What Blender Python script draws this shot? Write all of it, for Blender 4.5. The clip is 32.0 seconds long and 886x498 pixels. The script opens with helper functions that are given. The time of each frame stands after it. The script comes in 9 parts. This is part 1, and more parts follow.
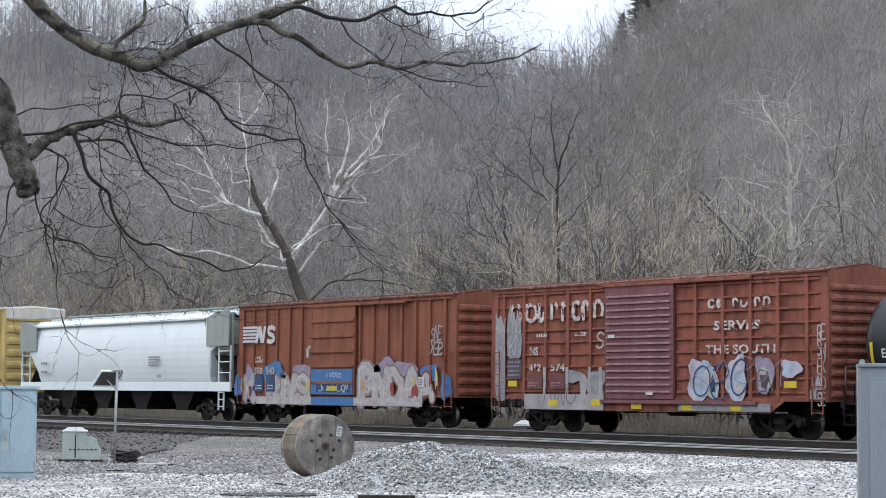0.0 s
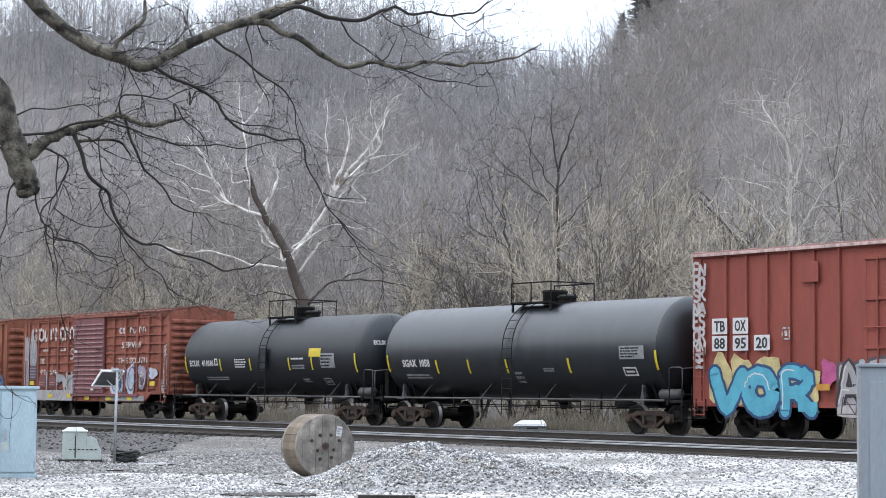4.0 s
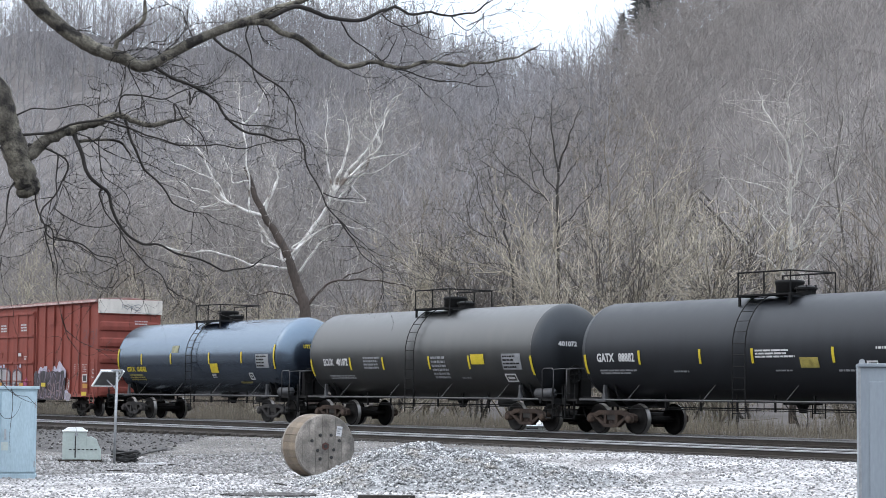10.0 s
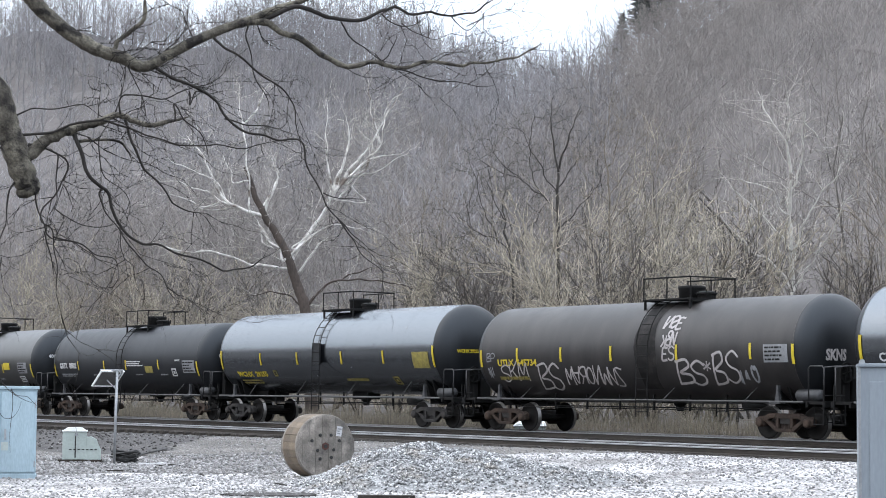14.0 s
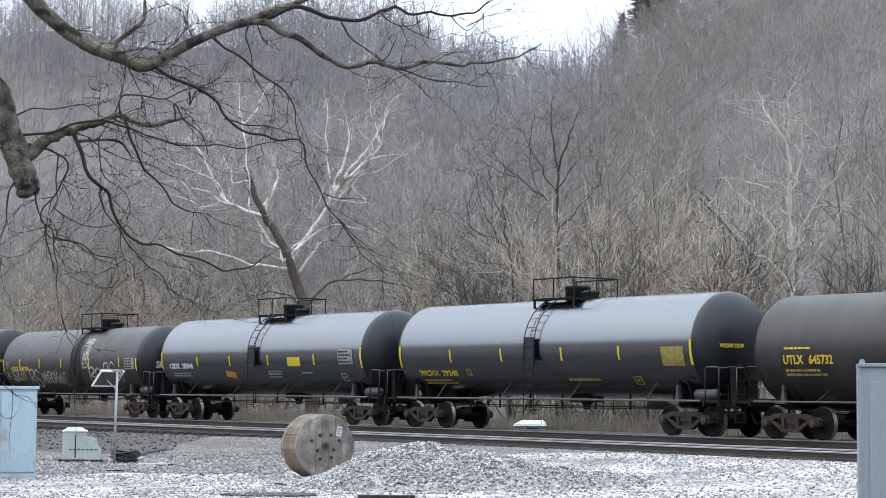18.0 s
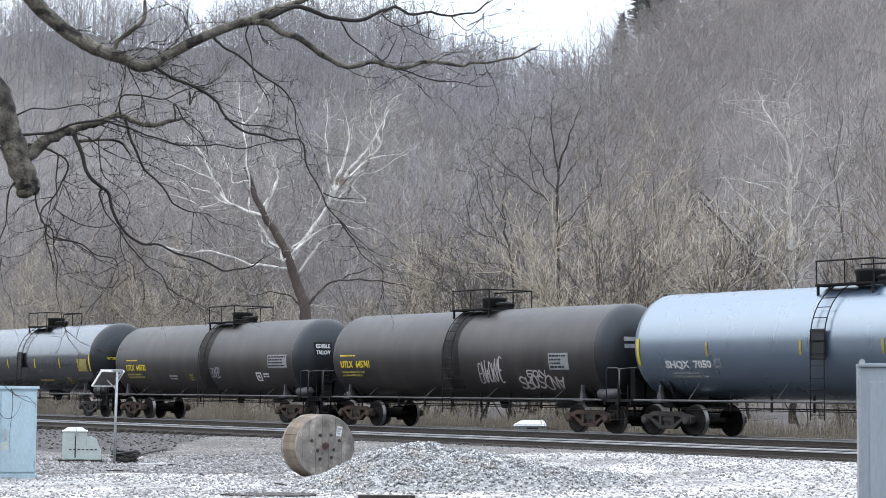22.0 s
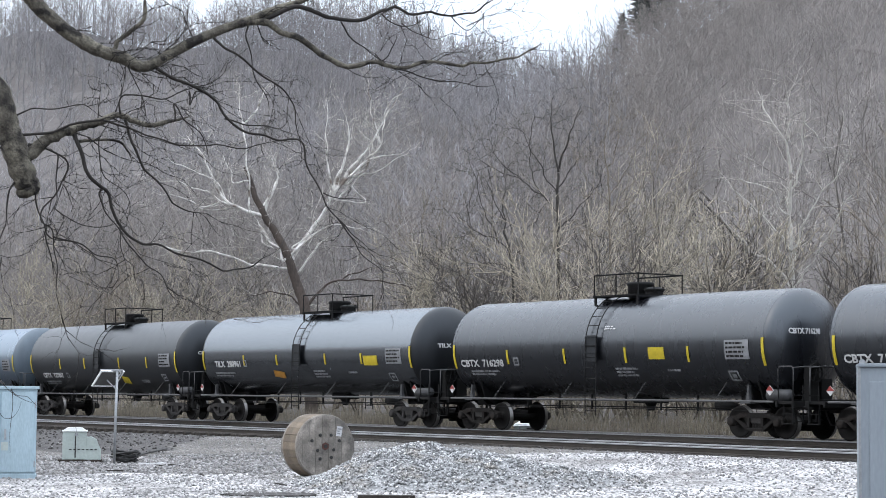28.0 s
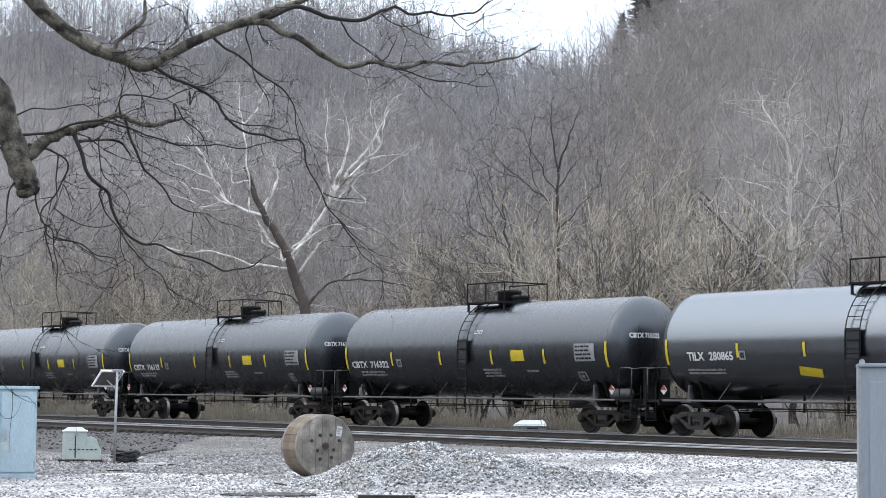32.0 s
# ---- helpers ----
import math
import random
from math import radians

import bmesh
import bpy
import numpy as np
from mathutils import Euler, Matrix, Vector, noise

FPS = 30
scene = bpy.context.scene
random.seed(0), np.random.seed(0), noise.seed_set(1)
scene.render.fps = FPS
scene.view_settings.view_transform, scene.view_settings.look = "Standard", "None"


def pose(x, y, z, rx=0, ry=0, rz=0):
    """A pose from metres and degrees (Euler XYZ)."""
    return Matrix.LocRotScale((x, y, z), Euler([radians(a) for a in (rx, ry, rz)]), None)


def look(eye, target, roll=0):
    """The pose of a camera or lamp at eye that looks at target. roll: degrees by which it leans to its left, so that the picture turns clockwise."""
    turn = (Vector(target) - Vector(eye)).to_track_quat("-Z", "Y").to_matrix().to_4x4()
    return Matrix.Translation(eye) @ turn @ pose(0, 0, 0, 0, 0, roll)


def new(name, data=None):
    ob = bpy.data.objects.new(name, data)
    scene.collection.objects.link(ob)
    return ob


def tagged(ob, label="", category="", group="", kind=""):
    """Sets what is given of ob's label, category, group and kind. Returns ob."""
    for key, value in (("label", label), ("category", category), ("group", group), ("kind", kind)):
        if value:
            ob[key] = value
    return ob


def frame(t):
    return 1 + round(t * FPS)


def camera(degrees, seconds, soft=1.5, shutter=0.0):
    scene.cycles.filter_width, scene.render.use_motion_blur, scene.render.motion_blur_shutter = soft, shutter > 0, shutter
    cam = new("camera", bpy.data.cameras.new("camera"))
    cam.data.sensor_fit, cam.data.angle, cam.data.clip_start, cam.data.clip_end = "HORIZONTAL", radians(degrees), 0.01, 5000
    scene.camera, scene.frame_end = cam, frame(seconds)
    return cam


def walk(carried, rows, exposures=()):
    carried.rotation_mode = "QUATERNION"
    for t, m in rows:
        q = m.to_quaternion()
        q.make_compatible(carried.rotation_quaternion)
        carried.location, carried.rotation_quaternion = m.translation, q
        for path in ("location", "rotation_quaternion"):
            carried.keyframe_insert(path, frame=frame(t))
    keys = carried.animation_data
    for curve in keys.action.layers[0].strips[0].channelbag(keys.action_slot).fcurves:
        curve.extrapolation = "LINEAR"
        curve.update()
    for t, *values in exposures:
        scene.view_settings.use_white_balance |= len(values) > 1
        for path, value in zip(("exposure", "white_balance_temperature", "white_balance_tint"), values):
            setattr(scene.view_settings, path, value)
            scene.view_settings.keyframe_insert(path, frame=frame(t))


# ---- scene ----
# World: metres. The eye stands at x = 0, y = 0. Two tracks run along x: the train's at
# y = TRAIN_Y, an empty one nearer. z = 0 is the top of the rails.
CLIP = 32.0
EYE = Vector((0.0, 0.0, 1.22))
YAW, PITCH, ROLL = radians(53.58), radians(4.277), 0.454
cam = camera(25.97, CLIP, soft=0.92)
ahead = Vector((-math.sin(YAW) * math.cos(PITCH), math.cos(YAW) * math.cos(PITCH), math.sin(PITCH)))
standing = look(EYE, EYE + ahead * 50, ROLL)
walk(cam, [(0.0, standing), (CLIP, standing)], [(0.0, -0.3), (1.0, -0.15), (2.0, -0.01), (3.0, 0.06), (6.0, -0.02), (7.0, -0.1), (8.0, -0.07), (9.0, -0.03), (11.0, 0.05), (12.0, 0.1), (14.0, 0.08), (17.0, 0.02), (18.0, 0.0), (19.0, -0.03), (21.0, 0.12), (23.0, 0.1), (25.0, 0.01), (28.0, -0.03), (29.0, -0.05), (CLIP, 0.0)])

TRAIN_Y = 40.575
NEAR_Y = 32.87
HALF = 1.6            # half a box car's width


def travelled(t):
    """How far the train has rolled to the left since t = 16 s."""
    u = t - 16.0
    return 9.65770 * u + 0.0164188 * u * u + 0.0000840562 * u ** 3


# ---- light: an even overcast sky with a weak wide sun ----
SUN_AZ, SUN_EL = radians(-150), radians(48)      # the sun stands behind the eye, veiled by cloud
ZENITH = 2.9
world = bpy.data.worlds.new("overcast_sky")
scene.world = world
world.use_nodes = True
wn, wl = world.node_tree.nodes, world.node_tree.links
wn.clear()
w_out = wn.new("ShaderNodeOutputWorld")
w_sky = wn.new("ShaderNodeTexSky")
w_sky.sky_type = "NISHITA"
w_sky.sun_disc = False
w_sky.sun_elevation, w_sky.sun_rotation = SUN_EL, radians(210)
w_sky.air_density, w_sky.dust_density = 1.0, 4.0
w_bg = wn.new("ShaderNodeBackground")
w_bg.inputs["Strength"].default_value = 0.05
w_cloud = wn.new("ShaderNodeBackground")
w_geo = wn.new("ShaderNodeTexCoord")
w_noise = wn.new("ShaderNodeTexNoise")
w_noise.inputs["Scale"].default_value = 2.2
w_noise.inputs["Detail"].default_value = 4.0
w_ramp = wn.new("ShaderNodeValToRGB")
w_ramp.color_ramp.elements[0].position, w_ramp.color_ramp.elements[0].color = 0.3, (0.79, 0.88, 1.02, 1)
w_ramp.color_ramp.elements[1].position, w_ramp.color_ramp.elements[1].color = 0.75, (0.92, 0.975, 1.05, 1)
# cloud cover: three times as bright overhead as at the horizon
w_split = wn.new("ShaderNodeSeparateXYZ")
w_rise = wn.new("ShaderNodeMapRange")
w_rise.inputs[1].default_value, w_rise.inputs[2].default_value = 0.0, 1.0
w_rise.inputs[3].default_value, w_rise.inputs[4].default_value = ZENITH / 3, ZENITH
wl.new(w_geo.outputs["Generated"], w_split.inputs[0])
wl.new(w_split.outputs["Z"], w_rise.inputs[0])
wl.new(w_rise.outputs[0], w_cloud.inputs["Strength"])
w_add = wn.new("ShaderNodeAddShader")
wl.new(w_geo.outputs["Generated"], w_noise.inputs["Vector"])
wl.new(w_noise.outputs["Fac"], w_ramp.inputs["Fac"])
wl.new(w_ramp.outputs["Color"], w_cloud.inputs["Color"])
wl.new(w_sky.outputs["Color"], w_bg.inputs["Color"])
wl.new(w_bg.outputs["Background"], w_add.inputs[0])
wl.new(w_cloud.outputs["Background"], w_add.inputs[1])
wl.new(w_add.outputs["Shader"], w_out.inputs["Surface"])
sun_data = bpy.data.lights.new("sun", "SUN")
sun_data.energy, sun_data.angle, sun_data.color = 0.28, radians(80), (1.0, 0.97, 0.92)
sun = new("sun", sun_data)
sun.matrix_world = look((0, 0, 60), (0.62 * 40, 0.55 * 40, 60 - 0.9 * 40))


# ---- materials ----
def shade(name, base, rough=0.8, metal=0.0, vary=0.25, scale=3.0, grain=40.0, bump=0.15, tint=None,
          streak=(1, 1, 1), islands=0.0, objects=0.0, coat=0.0, gloss=0.5, ior=1.5, sheen=None, cells=0.0, detail=5.0, patch=None, patch_at=(0.55, 0.7), patch_scale=1.0):
    """A surface with broad stains, fine grain and relief, in object space."""
    m = bpy.data.materials.new(name)
    m.use_nodes = True
    n, l = m.node_tree.nodes, m.node_tree.links
    b = n["Principled BSDF"]
    b.inputs["Roughness"].default_value, b.inputs["Metallic"].default_value = rough, metal
    b.inputs["Coat Weight"].default_value = coat
    b.inputs["Coat Roughness"].default_value = 0.2
    b.inputs["Specular IOR Level"].default_value = gloss
    b.inputs["IOR"].default_value = ior
    if sheen:
        b.inputs["Specular Tint"].default_value = (*sheen, 1)
    co = n.new("ShaderNodeTexCoord")
    mp = n.new("ShaderNodeMapping")
    mp.inputs["Scale"].default_value = streak
    l.new(co.outputs["Object"], mp.inputs["Vector"])
    broad, fine = n.new("ShaderNodeTexNoise"), n.new("ShaderNodeTexNoise")
    broad.inputs["Scale"].default_value, broad.inputs["Detail"].default_value = scale, detail
    fine.inputs["Scale"].default_value, fine.inputs["Detail"].default_value = grain, 3.0
    l.new(mp.outputs["Vector"], broad.inputs["Vector"])
    l.new(mp.outputs["Vector"], fine.inputs["Vector"])
    ramp = n.new("ShaderNodeValToRGB")
    dark = [c * (1 - vary) for c in base]
    light = [min(1.0, c * (1 + vary)) for c in (tint or base)]
    ramp.color_ramp.elements[0].position, ramp.color_ramp.elements[0].color = 0.3, (*dark, 1)
    ramp.color_ramp.elements[1].position, ramp.color_ramp.elements[1].color = 0.7, (*light, 1)
    l.new(broad.outputs["Fac"], ramp.inputs["Fac"])
    col = ramp.outputs["Color"]
    if patch:
        pn = n.new("ShaderNodeTexNoise")
        pn.inputs["Scale"].default_value, pn.inputs["Detail"].default_value = patch_scale, 6.0
        l.new(mp.outputs["Vector"], pn.inputs["Vector"])
        pr = n.new("ShaderNodeMapRange")
        pr.inputs[1].default_value, pr.inputs[2].default_value = patch_at
        l.new(pn.outputs["Fac"], pr.inputs[0])
        px = n.new("ShaderNodeMix")
        px.data_type = "RGBA"
        l.new(pr.outputs[0], px.inputs[0])
        l.new(col, px.inputs[6])
        px.inputs[7].default_value = (*patch, 1)
        col = px.outputs[2]
    mul = n.new("ShaderNodeMix")
    mul.data_type, mul.blend_type = "RGBA", "MULTIPLY"
    mul.inputs[0].default_value = 1.0
    grit = n.new("ShaderNodeMapRange")
    grit.inputs[1].default_value, grit.inputs[2].default_value = 0.25, 0.75
    grit.inputs[3].default_value, grit.inputs[4].default_value = 1 - vary * 0.8, 1 + vary * 0.8
    l.new(fine.outputs["Fac"], grit.inputs[0])
    l.new(col, mul.inputs[6])
    l.new(grit.outputs[0], mul.inputs[7])
    col = mul.outputs[2]
    if cells:                                # packed broken stones, each with its own tone and dark joints
        cell = n.new("ShaderNodeTexVoronoi")
        cell.inputs["Scale"].default_value = cells
        l.new(co.outputs["Object"], cell.inputs["Vector"])
        tone, joint = n.new("ShaderNodeMapRange"), n.new("ShaderNodeMapRange")
        tone.inputs[3].default_value, tone.inputs[4].default_value = 0.5, 1.55
        joint.inputs[1].default_value, joint.inputs[2].default_value = 0.35, 0.7
        joint.inputs[3].default_value, joint.inputs[4].default_value = 1.0, 0.42
        split = n.new("ShaderNodeSeparateColor")
        l.new(cell.outputs["Color"], split.inputs[0])
        l.new(split.outputs[0], tone.inputs[0])
        l.new(cell.outputs["Distance"], joint.inputs[0])
        for src in (tone, joint):
            mx = n.new("ShaderNodeMix")
            mx.data_type, mx.blend_type = "RGBA", "MULTIPLY"
            mx.inputs[0].default_value = 1.0
            l.new(col, mx.inputs[6])
            l.new(src.outputs[0], mx.inputs[7])
            col = mx.outputs[2]
    for amount, source in ((islands, "island"), (objects, "object")):
        if amount:
            if source == "island":
                info = n.new("ShaderNodeNewGeometry").outputs["Random Per Island"]
            else:
                info = n.new("ShaderNodeObjectInfo").outputs["Random"]
            rg = n.new("ShaderNodeMapRange")
            rg.inputs[3].default_value, rg.inputs[4].default_value = 1 - amount, 1 + amount
            l.new(info, rg.inputs[0])
            mx = n.new("ShaderNodeMix")
            mx.data_type, mx.blend_type = "RGBA", "MULTIPLY"
            mx.inputs[0].default_value = 1.0
            l.new(col, mx.inputs[6])
            l.new(rg.outputs[0], mx.inputs[7])
            col = mx.outputs[2]
    l.new(col, b.inputs["Base Color"])
    if bump:
        bp = n.new("ShaderNodeBump")
        bp.inputs["Strength"].default_value, bp.inputs["Distance"].default_value = bump, 0.02
        l.new(fine.outputs["Fac"], bp.inputs["Height"])
        l.new(bp.outputs["Normal"], b.inputs["Normal"])
    rr = n.new("ShaderNodeMapRange")
    rr.inputs[3].default_value, rr.inputs[4].default_value = max(0.05, rough - 0.1), min(1.0, rough + 0.1)
    l.new(broad.outputs["Fac"], rr.inputs[0])
    l.new(rr.outputs[0], b.inputs["Roughness"])
    return m


def paint(name, c, **kw):
    """Weathered car paint: vertical streaks of grime over the colour."""
    kw = {"rough": 0.5, "gloss": 0.5, "vary": 0.18, "scale": 1.2, "grain": 30, "bump": 0.05, "streak": (2.2, 2.2, 0.5), **kw}
    return shade(name, c, **kw)


